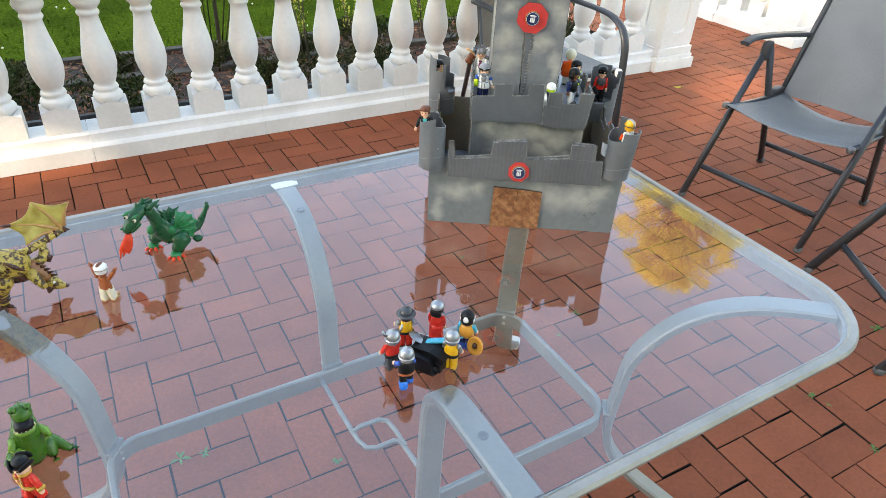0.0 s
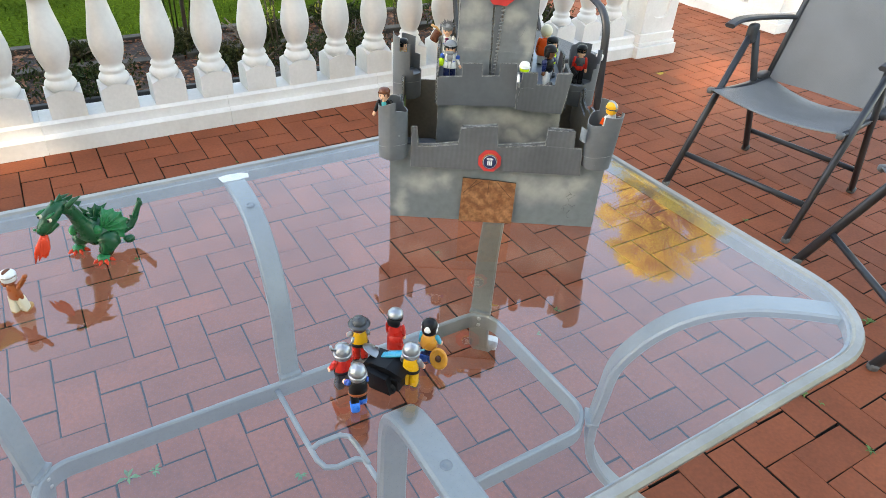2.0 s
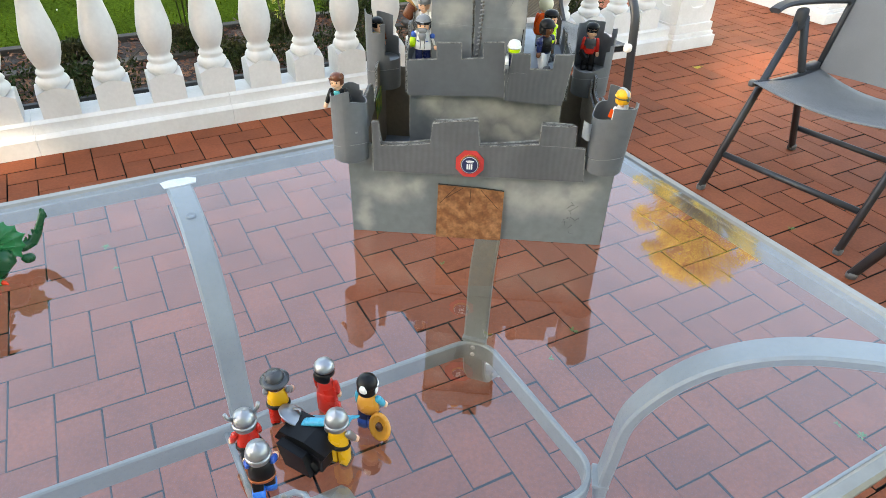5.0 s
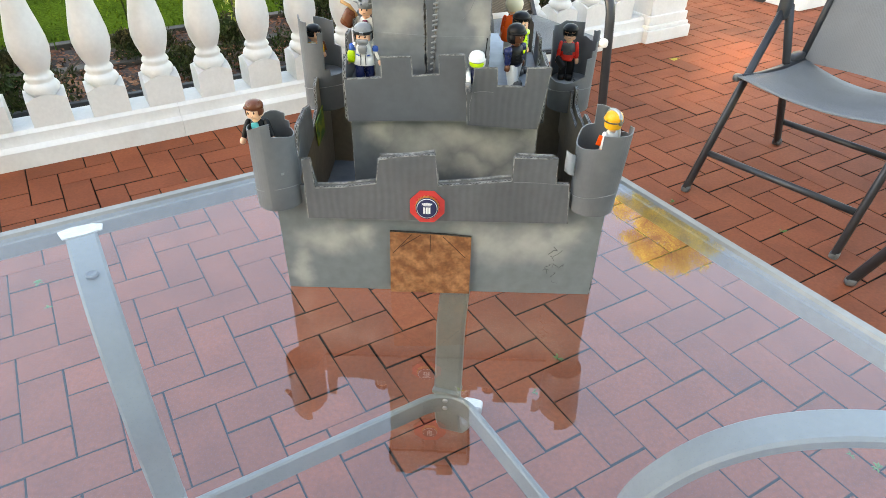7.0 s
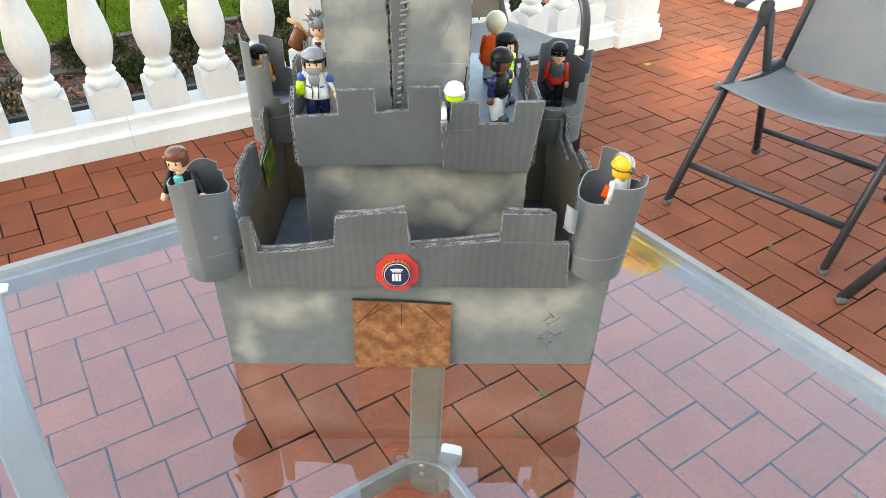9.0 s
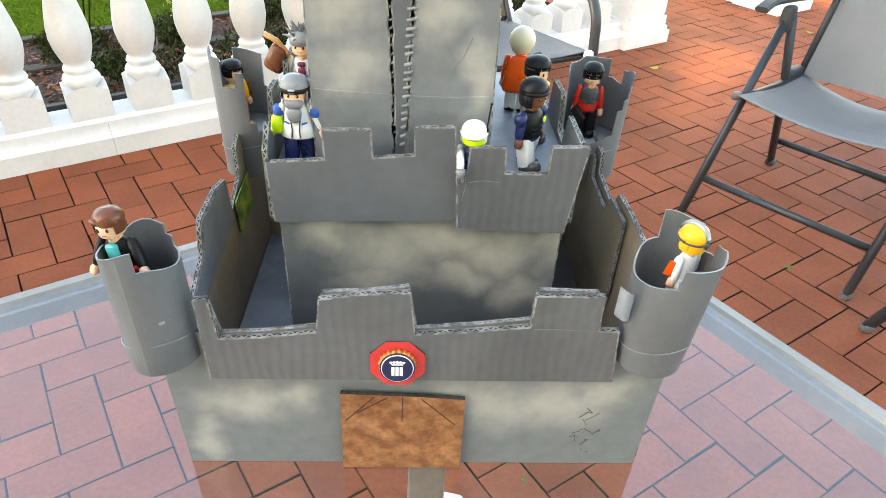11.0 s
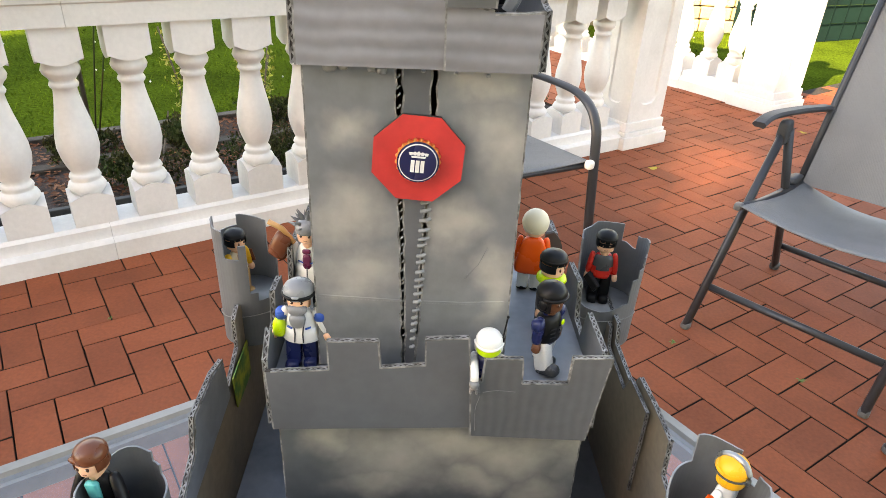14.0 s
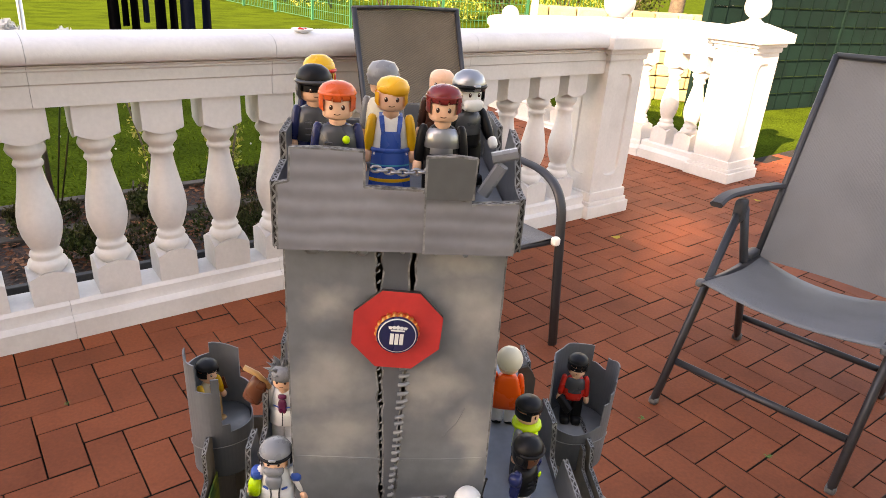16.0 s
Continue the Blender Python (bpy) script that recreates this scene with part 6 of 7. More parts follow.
figure("bald toy figure at the back of the crown", pose(0.2395, 1.6120, FC, 0, 0, -10), hair=("none", "skin"), torso="dark_brown", legs="dark_brown", extra=(("scarf", "dark_brown"),))
figure("toy figure with grey helmet and black jacket holding tools", pose(0.2555, 1.5770, FC, 0, 0, 24), hair=("helmet", "silver", "black"), torso="black", arms="black", skin="white", legs="black", extra=(("beard", "white"), ("chest", "dark_grey"), ("goggles", "dark_grey")), swing=(0, -35))
# silver chain between the merlons
g = Geo()
for k in range(9):
    x = 0.1945 + 0.0039 * k
    z = 1.2515 - 0.0015 * math.sin(math.pi * k / 8)
    g.tube([(x + 0.0031 * math.cos(radians(a)), 1.4885 + (0.0016 * math.sin(radians(a)) if k % 2 else 0), z + (0 if k % 2 else 0.0018 * math.sin(radians(a)))) for a in range(0, 360, 36)], 0.0008, 0, 6, True)
make("silver_chain", g, PLASTIC["silver"], None, "thin silver plastic chain across the tower crown", "chain")
# hammer-like tool at the crown's right
g = Geo()
g.bar([(0.262, 1.514, 1.230), (0.272, 1.511, 1.250)], 0.007, 0.008, ch=0.0015)
g.bar([(0.2655, 1.512, 1.254), (0.281, 1.511, 1.258)], 0.006, 0.007, ch=0.0015)
make("toy_hammer", g, PLASTIC["grey"], None, "grey plastic toy hammer leaning in the crown", "toy tool")

# group on the table
ZG = 0.7302
GR = "toy figures on the glass"
figure("toy figure in a red robe with silver helmet and black hair", KEY @ pose(0.072, 1.005, ZG, 0, 0, 165), hair=("long", "black"), torso="red", legs="red", extra=(("robe", "red"), ("skull", "silver")), spread=1, swing=(-12, -12), group=GR)
figure("toy soldier with black brimmed hat and yellow tunic", KEY @ pose(0.022, 0.984, ZG, 0, 0, 195), hair=("brim", "dark_grey"), torso="yellow", arms="grey", legs="red", shoes="black", extra=(("belt", "black"),), swing=(-45, -45), group=GR)
figure("toy knight in red with horned silver helmet", KEY @ pose(0.007, 0.927, ZG, 0, 0, 215), hair=("knight", "silver"), torso="red", legs="dark_grey", extra=(("horn", "silver"), ("belt", "black")), swing=(-30, -30), group=GR)
figure("toy soldier with silver helmet and blue boots", KEY @ pose(0.033, 0.890, ZG, 0, 0, 200), hair=("knight", "silver"), torso="navy", arms="blue", legs="black", shoes="bright_blue", extra=(("vest", "black"), ("belt", "orange_brown"), ("boots", "bright_blue")), swing=(-50, -50), stance=(-16, 16), group=GR)
figure("toy soldier with silver helmet and yellow tunic", KEY @ pose(0.100, 0.937, ZG, 0, 0, 165), hair=("knight", "silver"), torso="yellow", arms="silver", legs="yellow", shoes="dark_grey", extra=(("belt", "black"),), swing=(-30, -30), group=GR)
figure("toy fighter with black helmet and round yellow shield", KEY @ pose(0.123, 0.987, ZG, 0, 0, 165), hair=("helmet", "black", "white"), torso="yellow", arms="cyan", legs="navy", shoes="bright_blue", extra=(("boots", "blue"), ("vest", "orange_gold"), ("shield", "orange_gold", (-0.021, 0.014, 0.022), (-70, 0, -20)), ("face", "white"),), swing=(-30, -15), group=GR)
figure("toy figure in orange with both arms raised", KEY @ pose(-0.513, 1.040, ZG, 0, 0, 170), hair=("cap", "white"), skin="orange_brown", torso="orange_brown", arms="orange_brown", legs="cream", shoes="tan", extra=(("crest", "brown"),), swing=(-158, -158), spread=34, stance=(-9, 9), group=GR)
figure("toy soldier in a red coat and black tricorn hat", KEY @ pose(-0.414, 0.645, ZG, 0, 0, -20), hair=("tricorn", "black"), torso="red", legs="red", shoes="black", extra=(("belt", "gold_trim"), ("trim", "gold_trim")), spread=24, group=GR, stance=(-12, 10))
# grey shield tipped up against the cart
g = Geo()
g.lathe([(0.0, 0.0040), (0.006, 0.0034), (0.012, 0.0016), (0.0165, -0.0008), (0.0180, -0.0012), (0.0182, -0.0026), (0.0160, -0.0024), (0.0, 0.0018)], 28)
g.tube([(-0.006, 0.0, 0.003), (-0.002, -0.001, 0.0075), (0.004, 0.0, 0.0035)], 0.0016, 0, 8)
make("toy_shield", g, PLASTIC["silver"], None, "round grey plastic toy shield leaning on the black cart", "toy shield", at=KEY @ pose(0.046, 0.966, ZG + 0.036, 30, -16, 150))
# black cart with a cyan wing
g = Geo()
g.box((-0.027, -0.018, 0.004), (0.030, 0.019, 0.027), 0, 0.003)
g.prism([(-0.034, 0.022), (0.028, 0.018), (0.036, 0.034), (0.008, 0.040), (-0.026, 0.037)], 0.034, Matrix.Translation((0, -0.017, 0)), 0)
g.prism([(-0.012, 0.003), (0.022, 0.003), (0.014, 0.030), (-0.020, 0.033)], 0.010, Matrix.Translation((0, -0.028, 0)), 0)
for x in (-0.016, 0.018):
    g.lathe([(0.0, -0.021), (0.008, -0.021), (0.008, 0.022), (0.0, 0.022)], 14, Matrix.Translation((x, 0, 0.008)) @ pose(0, 0, 0, 90, 0, 0), 0)
g.sheet(lambda a, b: (-0.010 + 0.050 * a, 0.000 + 0.020 * b + 0.018 * a, 0.0385 + 0.012 * a + 0.004 * math.sin(5 * b)), 6, 6, 0.002, 1)
make("toy_cart", g, [PLASTIC["black"], PLASTIC["cyan"]], None, "black plastic toy cart with a cyan wing", "toy cart", at=KEY @ pose(0.066, 0.945, ZG, 0, 0, -25))


# ---------------------------------------------------------------- toy animals
def limb(g, pts, radii, mi=0, n=10):
    """A smooth tapering limb through points."""
    P = [Vector(p) for p in pts]
    v, f = [], []
    for i, p in enumerate(P):
        t = (P[min(i + 1, len(P) - 1)] - P[max(i - 1, 0)]).normalized()
        a = t.cross(Vector((0, 1, 0.3)))
        a.normalize()
        b = t.cross(a)
        for q in range(n):
            w = 2 * math.pi * q / n
            v.append(p + (a * math.cos(w) + b * math.sin(w)) * radii[i])
    for i in range(len(P) - 1):
        for q in range(n):
            f.append((i * n + q, i * n + (q + 1) % n, (i + 1) * n + (q + 1) % n, (i + 1) * n + q))
    f += [tuple(range(n - 1, -1, -1)), tuple((len(P) - 1) * n + q for q in range(n))]
    g.add(v, f, mi, True)


def spine(g, pts, h, w=0.003, mi=0, lean=0.4):
    """Pointed plates standing on a line of points."""
    for k, (p, q) in enumerate(zip(pts, pts[1:])):
        p, q = Vector(p), Vector(q)
        d = (q - p).normalized()
        up = (Vector((0, 0, 1)) - d * d.z).normalized() if abs(d.z) < 0.9 else Vector((1, 0, 0))
        side = d.cross(up).normalized() * w / 2
        hh = h[k] if isinstance(h, (list, tuple)) else h
        tip = (p + q) / 2 + up * hh + d * (q - p).length * lean
        g.add([p - side, p + side, q + side, q - side, tip - side * 0.2, tip + side * 0.2], [(0, 1, 5, 4), (1, 2, 5), (2, 3, 4, 5), (3, 0, 4), (3, 2, 1, 0)], mi)


def wing(g, root, tips, mi, rib, thick=0.0014, sag=0.82, bow=(0, 0, 0)):
    """Stretched skin between ribs that spread from one joint, its rim cut in scallops."""
    R, n = Vector(root), 5
    up, lo, fa = [], [], []
    rim = []
    for a, b in zip(tips, tips[1:]):
        a, b = Vector(a), Vector(b)
        for i in range(n):
            t = i / n
            rim.append(R + (a.lerp(b, t) - R) * (1 - (1 - sag) * math.sin(math.pi * t)))
    rim.append(Vector(tips[-1]))
    nrm = (Vector(tips[0]) - R).cross(Vector(tips[-1]) - R).normalized() * thick / 2
    m, rings = len(rim), 4
    for s in (1, -1):
        base = len(up)
        for k in range(1, rings + 1):
            for p in rim:
                f = k / rings
                up.append(R.lerp(p, f) + Vector(bow) * math.sin(math.pi * f) + nrm * s)
        up.append(R + nrm * s)
        c = base + rings * m
        for i in range(m - 1):
            fa.append((c, base + i, base + i + 1) if s > 0 else (c, base + i + 1, base + i))
            for k in range(rings - 1):
                q = (base + k * m + i, base + (k + 1) * m + i, base + (k + 1) * m + i + 1, base + k * m + i + 1)
                fa.append(q if s > 0 else tuple(reversed(q)))
    o = rings * m + 1
    e = (rings - 1) * m
    for i in range(m - 1):
        fa.append((e + i, e + i + o, e + i + 1 + o, e + i + 1))
    g.add(up, fa, mi, True)
    ribs = []
    for t in tips:
        t = Vector(t)
        q = Geo()
        limb(q, [R, R.lerp(t, 0.5) + Vector(bow) * 1.15, t], [thick * 1.9, thick * 1.4, thick * 0.5], rib, 7)
        ribs.append(q)
    return ribs


# green dragon; local x runs across, y away, z up
DM = [PLASTIC["green"], PLASTIC["flame"], PLASTIC["cream"], PLASTIC["black"], PLASTIC["bright_green"]]
dragon = thing("toy_dragon", "green plastic toy dragon breathing a red flame on the glass", "toy dragon", KEY @ pose(-0.481, 1.199, ZG, 0, 0, 29.8))
g = Geo()
limb(g, [(0.056, 0.016, 0.030), (0.048, 0.012, 0.034), (0.032, 0.006, 0.040), (0.014, 0.0, 0.044), (0.004, -0.004, 0.054), (-0.001, -0.010, 0.074), (-0.006, -0.015, 0.092), (-0.011, -0.020, 0.106), (-0.020, -0.025, 0.116)], [0.009, 0.019, 0.0245, 0.0245, 0.020, 0.0130, 0.0108, 0.0105, 0.0105], 0, 14)
# head bent down, long muzzle, brow ridges, jaw
limb(g, [(-0.012, -0.020, 0.120), (-0.024, -0.027, 0.118), (-0.036, -0.034, 0.109), (-0.045, -0.042, 0.100), (-0.053, -0.048, 0.0925), (-0.058, -0.051, 0.087)], [0.006, 0.0115, 0.0132, 0.0108, 0.0092, 0.005], 0, 14)
limb(g, [(-0.034, -0.036, 0.097), (-0.046, -0.044, 0.089), (-0.055, -0.049, 0.084)], [0.009, 0.0075, 0.004], 0, 10)
for c in ((-0.0505, -0.045, 0.1155), (-0.0385, -0.050, 0.1085)):
    g.blob(c, (0.0068, 0.0068, 0.0072), 2, (1, 1), 1, 10, 7)
    g.blob((c[0] - 0.0022, c[1] - 0.0032, c[2] + 0.0006), (0.0034, 0.0034, 0.0044), 3, (1, 1), 1, 8, 5)
    limb(g, [(c[0] - 0.004, c[1] - 0.001, c[2] + 0.0045), (c[0] + 0.002, c[1], c[2] + 0.0075), (c[0] + 0.009, c[1] + 0.006, c[2] + 0.0085)], [0.0018, 0.0032, 0.0012], 4, 7)
for s in (-1, 1):
    g.blob((-0.0605 + s * 0.0025, -0.052 - s * 0.002, 0.0965), (0.005, 0.005, 0.005), 4, (1, 1), 1, 8, 5)
    limb(g, [(-0.020 + s * 0.008, -0.028 - s * 0.008, 0.118), (-0.008 + s * 0.009, -0.022 - s * 0.008, 0.126), (0.004 + s * 0.008, -0.016 - s * 0.007, 0.128)], [0.005, 0.004, 0.0006], 0, 7)
spine(g, [(-0.036, -0.034, 0.122), (-0.026, -0.027, 0.128), (-0.016, -0.022, 0.127), (-0.005, -0.017, 0.118), (0.003, -0.013, 0.104), (0.008, -0.010, 0.088), (0.013, -0.005, 0.074), (0.022, 0.0, 0.064)], [0.007, 0.011, 0.012, 0.010, 0.009, 0.008, 0.007], 0.004)
# tail raised, with a blade at the end
limb(g, [(0.046, 0.012, 0.034), (0.060, 0.018, 0.026), (0.072, 0.021, 0.029), (0.081, 0.025, 0.040), (0.088, 0.027, 0.054), (0.0945, 0.028, 0.067), (0.098, 0.028, 0.076)], [0.011, 0.0085, 0.0070, 0.0062, 0.0052, 0.0046, 0.0012], 0, 10)
g.blob((0.0955, 0.028, 0.069), (0.0115, 0.005, 0.018), 0, (0.8, 0.7), 0.5, 8, 6)
spine(g, [(0.060, 0.018, 0.034), (0.067, 0.020, 0.034), (0.074, 0.022, 0.038), (0.080, 0.025, 0.046)], 0.007, 0.003)
# legs, thighs and feet with red claws
for hip, knee, foot, r in (((-0.002, 0.004, 0.038), (-0.010, 0.014, 0.028), (-0.013, 0.026, 0.010), 0.0135), ((0.032, -0.010, 0.036), (0.034, -0.018, 0.030), (0.023, -0.022, 0.010), 0.0185)):
    limb(g, [hip, tuple((a + b) / 2 for a, b in zip(hip, knee)), knee, tuple((a * 0.4 + b * 0.6) for a, b in zip(knee, foot)), foot], [r * 0.9, r * 1.08, r, r * 0.66, r * 0.62], 0, 14)
    fx, fy, _ = foot
    g.blob((fx - 0.004, fy - 0.008, 0.0065), (0.026, 0.026, 0.013), 4, (0.7, 0.8), 0.75, 12, 7)
    for a in (-158, -118, -78, -30):
        c, d = math.cos(radians(a)), math.sin(radians(a))
        limb(g, [(fx - 0.004 + c * 0.010, fy - 0.008 + d * 0.010, 0.0052), (fx - 0.004 + c * 0.015, fy - 0.008 + d * 0.015, 0.0048), (fx - 0.004 + c * 0.0195, fy - 0.008 + d * 0.0195, 0.0022)], [0.0036, 0.0032, 0.0008], 1, 8)
g.blob((-0.0135, -0.002, 0.055), (0.021, 0.018, 0.020), 4, (0.9, 0.9), 0.8, 12, 8)
g.blob((0.020, -0.015, 0.054), (0.020, 0.016, 0.018), 4, (0.9, 0.9), 0.8, 12, 8)
make("body", g, DM, dragon)
# wings
g = Geo()
ribs = wing(g, (0.026, -0.012, 0.052), [(0.036, -0.002, 0.088), (0.052, -0.004, 0.084), (0.064, -0.006, 0.076), (0.072, -0.006, 0.060), (0.068, -0.008, 0.042), (0.060, -0.012, 0.026)], 4, 4, 0.0016, 0.9, (0.0, -0.006, 0.002))
near_wing = make("wing", g, DM, dragon, "bright green ribbed wing")
for q in ribs:
    make("wing_rib", q, DM, near_wing)
g = Geo()
limb(g, [(0.058, -0.012, 0.026), (0.063, -0.011, 0.022), (0.0665, -0.010, 0.0205)], [0.004, 0.0075, 0.0072], 0, 10)
g.blob((0.0668, -0.010, 0.0215), (0.0155, 0.0145, 0.0145), 0, (1, 1), 1, 12, 8)
make("wing_knob", g, DM, dragon)
g = Geo()
ribs = wing(g, (0.018, 0.014, 0.052), [(0.014, 0.024, 0.080), (0.026, 0.024, 0.084), (0.044, 0.026, 0.080)], 0, 0, 0.0016, 0.85)
far_wing = make("wing", g, DM, dragon, "dark green ribbed wing")
for q in ribs:
    make("wing_rib", q, DM, far_wing)
# red flame
g = Geo()
for s, q in ((0.0, 0.0), (0.006, 0.5), (-0.005, -0.5), (0.003, 1.0)):
    limb(g, [(-0.053 + s * 0.3, -0.049, 0.084), (-0.056 + s * 0.6, -0.050 - s * 0.3, 0.074), (-0.061 + s, -0.052, 0.062 - q * 0.004), (-0.066 + s * 1.1, -0.054, 0.052 - q * 0.006), (-0.0705 + s * 1.3, -0.056, 0.042 + q * 0.009)], [0.0032, 0.0048, 0.0050, 0.0034, 0.0006], 1, 8)
make("flame", g, DM, dragon, "red plastic flame")

# golden winged dragon; same axes
GM = [PLASTIC["gold_skin"], PLASTIC["gold_wing"], PLASTIC["dark_brown"], PLASTIC["rust"], PLASTIC["white"], PLASTIC["tan"]]
gold = thing("toy_winged_dragon", "golden-brown plastic toy dragon with raised wing", "toy dragon", KEY @ pose(-0.679, 1.0, ZG, 0, 0, 43.5))
gw = Geo()
g = Geo()
limb(g, [(-0.10, 0.03, 0.060), (-0.06, 0.02, 0.074), (-0.02, 0.01, 0.082), (0.012, 0.003, 0.083), (0.036, 0.0, 0.077), (0.054, -0.001, 0.067)], [0.012, 0.022, 0.027, 0.028, 0.025, 0.017], 0, 16)
limb(g, [(0.048, -0.001, 0.070), (0.058, -0.003, 0.062), (0.066, -0.006, 0.052), (0.072, -0.010, 0.042), (0.077, -0.013, 0.033)], [0.013, 0.0135, 0.0120, 0.0112, 0.0105], 3, 14)
limb(g, [(0.072, -0.011, 0.040), (0.079, -0.015, 0.030), (0.086, -0.018, 0.022), (0.094, -0.020, 0.017), (0.099, -0.021, 0.0145)], [0.009, 0.0118, 0.0095, 0.0060, 0.0025], 0, 12)
limb(g, [(0.072, -0.016, 0.026), (0.072, -0.019, 0.018), (0.068, -0.021, 0.0125)], [0.0075, 0.006, 0.002], 2, 9)
limb(g, [(0.090, -0.019, 0.021), (0.097, -0.021, 0.016), (0.1015, -0.022, 0.0135)], [0.0055, 0.004, 0.001], 2, 9)
g.blob((0.0805, -0.026, 0.0335), (0.005, 0.004, 0.0045), 4, (1, 1), 1, 8, 6)
for k in range(5):
    a = k / 4
    for s in (-1, 1):
        limb(g, [(0.060 + 0.016 * a + s * 0.006, -0.008 - 0.008 * a, 0.068 - 0.026 * a), (0.064 + 0.016 * a + s * 0.011, -0.013 - 0.008 * a, 0.070 - 0.026 * a)], [0.0034, 0.0008], 0 if s < 0 else 2, 6)
# far and near forelegs, hind leg
limb(g, [(0.052, -0.010, 0.060), (0.057, -0.020, 0.050), (0.062, -0.028, 0.040), (0.066, -0.032, 0.032)], [0.0115, 0.0095, 0.0075, 0.0045], 0, 10)
limb(g, [(0.010, -0.006, 0.066), (0.012, -0.008, 0.050), (0.006, -0.004, 0.034), (0.001, 0.0, 0.016), (0.002, -0.004, 0.006)], [0.016, 0.0145, 0.0095, 0.0075, 0.0075], 0, 12)
for a in (-150, -95, -45):
    c, d = math.cos(radians(a)), math.sin(radians(a))
    limb(g, [(0.002 + c * 0.005, -0.005 + d * 0.005, 0.006), (0.002 + c * 0.012, -0.005 + d * 0.012, 0.005), (0.002 + c * 0.018, -0.005 + d * 0.018, 0.001)], [0.0042, 0.0034, 0.0006], 2, 7)
for z in (0.014, 0.022, 0.030, 0.038):
    g.lathe([(0.0085, -0.0022), (0.0104, 0.0), (0.0085, 0.0022)], 12, Matrix.Translation((0.003 + (z - 0.014) * 0.16, -0.001 - (z - 0.014) * 0.12, z)), 2)
limb(g, [(-0.05, -0.01, 0.06), (-0.054, -0.02, 0.034), (-0.06, -0.018, 0.008)], [0.016, 0.012, 0.008], 0, 10)
limb(g, [(0.022, -0.026, 0.100), (0.034, -0.030, 0.088), (0.046, -0.032, 0.077)], [0.0012, 0.0045, 0.0012], 2, 8)
limb(g, [(0.030, 0.0, 0.054), (0.045, -0.004, 0.052), (0.054, -0.008, 0.052)], [0.014, 0.012, 0.008], 2, 10)
# wing arm in knuckled segments, then the skin
arm = [(0.050, 0.014, 0.084), (0.066, 0.020, 0.083), (0.082, 0.024, 0.086), (0.098, 0.027, 0.090), (0.112, 0.029, 0.094), (0.128, 0.031, 0.098)]
limb(gw, arm, [0.008, 0.0062, 0.0068, 0.0056, 0.0060, 0.0046], 0, 12)
for p in arm[1:]:
    gw.blob(p, (0.0075, 0.013, 0.0135), 2, (0.8, 0.8), 1, 10, 6)
limb(gw, [(0.086, 0.022, 0.084), (0.086, 0.018, 0.072), (0.078, 0.014, 0.062), (0.066, 0.008, 0.060)], [0.0065, 0.0085, 0.0090, 0.010], 0, 10)
limb(gw, [(0.084, 0.016, 0.070), (0.090, 0.014, 0.060), (0.086, 0.012, 0.054)], [0.006, 0.0065, 0.004], 2, 9)
ribs = wing(gw, (0.126, 0.030, 0.098), [(0.148, 0.035, 0.145), (0.093, 0.045, 0.158), (0.0465, 0.050, 0.1235), (0.064, 0.030, 0.088)], 1, 5, 0.0022, 0.86, (0, 0.006, 0.003))
limb(gw, [(0.054, 0.047, 0.124), (0.046, 0.050, 0.1235), (0.038, 0.052, 0.125)], [0.0022, 0.0028, 0.0006], 2, 7)
limb(gw, [(0.128, 0.030, 0.098), (0.136, 0.028, 0.095)], [0.004, 0.001], 2, 7)
gold_wing = make("wing", gw, GM, gold, "pale golden wing with ribs")
for q in ribs:
    make("wing_rib", q, GM, gold_wing)
q = random.Random(11)
for k in range(170):
    a = q.uniform(0.1, 2.6)
    x = -0.03 + 0.085 * q.random()
    r = 0.0275 - 0.012 * max(0, (x - 0.02) / 0.035)
    y, z = 0.002 - r * math.cos(a) * 0.98, 0.081 - max(0, x - 0.012) * 0.3 + r * math.sin(a) * 0.98
    h = q.uniform(0.002, 0.006)
    limb(g, [(x, y, z - 0.002), (x - 0.003, y - 0.1 * h, z + h)], [q.uniform(0.002, 0.0036), 0.0006], (0, 2, 1)[k % 3], 6)
make("body", g, GM, gold)

# green reptile sitting up, mouth open; same axes
g = Geo()
limb(g, [(0.006, -0.012, 0.002), (0.006, -0.012, 0.014), (0.006, -0.013, 0.030), (0.008, -0.014, 0.048), (0.011, -0.015, 0.064), (0.013, -0.014, 0.076)], [0.017, 0.0225, 0.0225, 0.0185, 0.0150, 0.012], 0, 18)
g.blob((0.0135, -0.016, 0.0885), (0.028, 0.034, 0.021), 0, (0.85, 0.9), 0.75, 16, 9)
g.blob((0.0100, -0.027, 0.0700), (0.024, 0.025, 0.010), 2, (0.7, 0.85), 1.15, 14, 7)
g.blob((0.0105, -0.0285, 0.0775), (0.0235, 0.023, 0.0150), 1, (0.8, 0.85), 1, 14, 7)
for k in range(7):
    a = radians(205 + k * 20)
    limb(g, [(0.0105 + 0.0135 * math.cos(a), -0.0265 + 0.0125 * math.sin(a), 0.0745), (0.0105 + 0.013 * math.cos(a), -0.0265 + 0.012 * math.sin(a), 0.0785)], [0.0014, 0.0003], 3, 5)
for c in ((0.0215, -0.020, 0.0965), (0.0055, -0.018, 0.0985)):
    g.blob(c, (0.0105, 0.011, 0.0095), 0, (1, 1), 1, 10, 7)
    g.blob((c[0] - 0.0008, c[1] - 0.0042, c[2] + 0.0004), (0.0034, 0.0026, 0.0034), 1, (1, 1), 1, 8, 5)
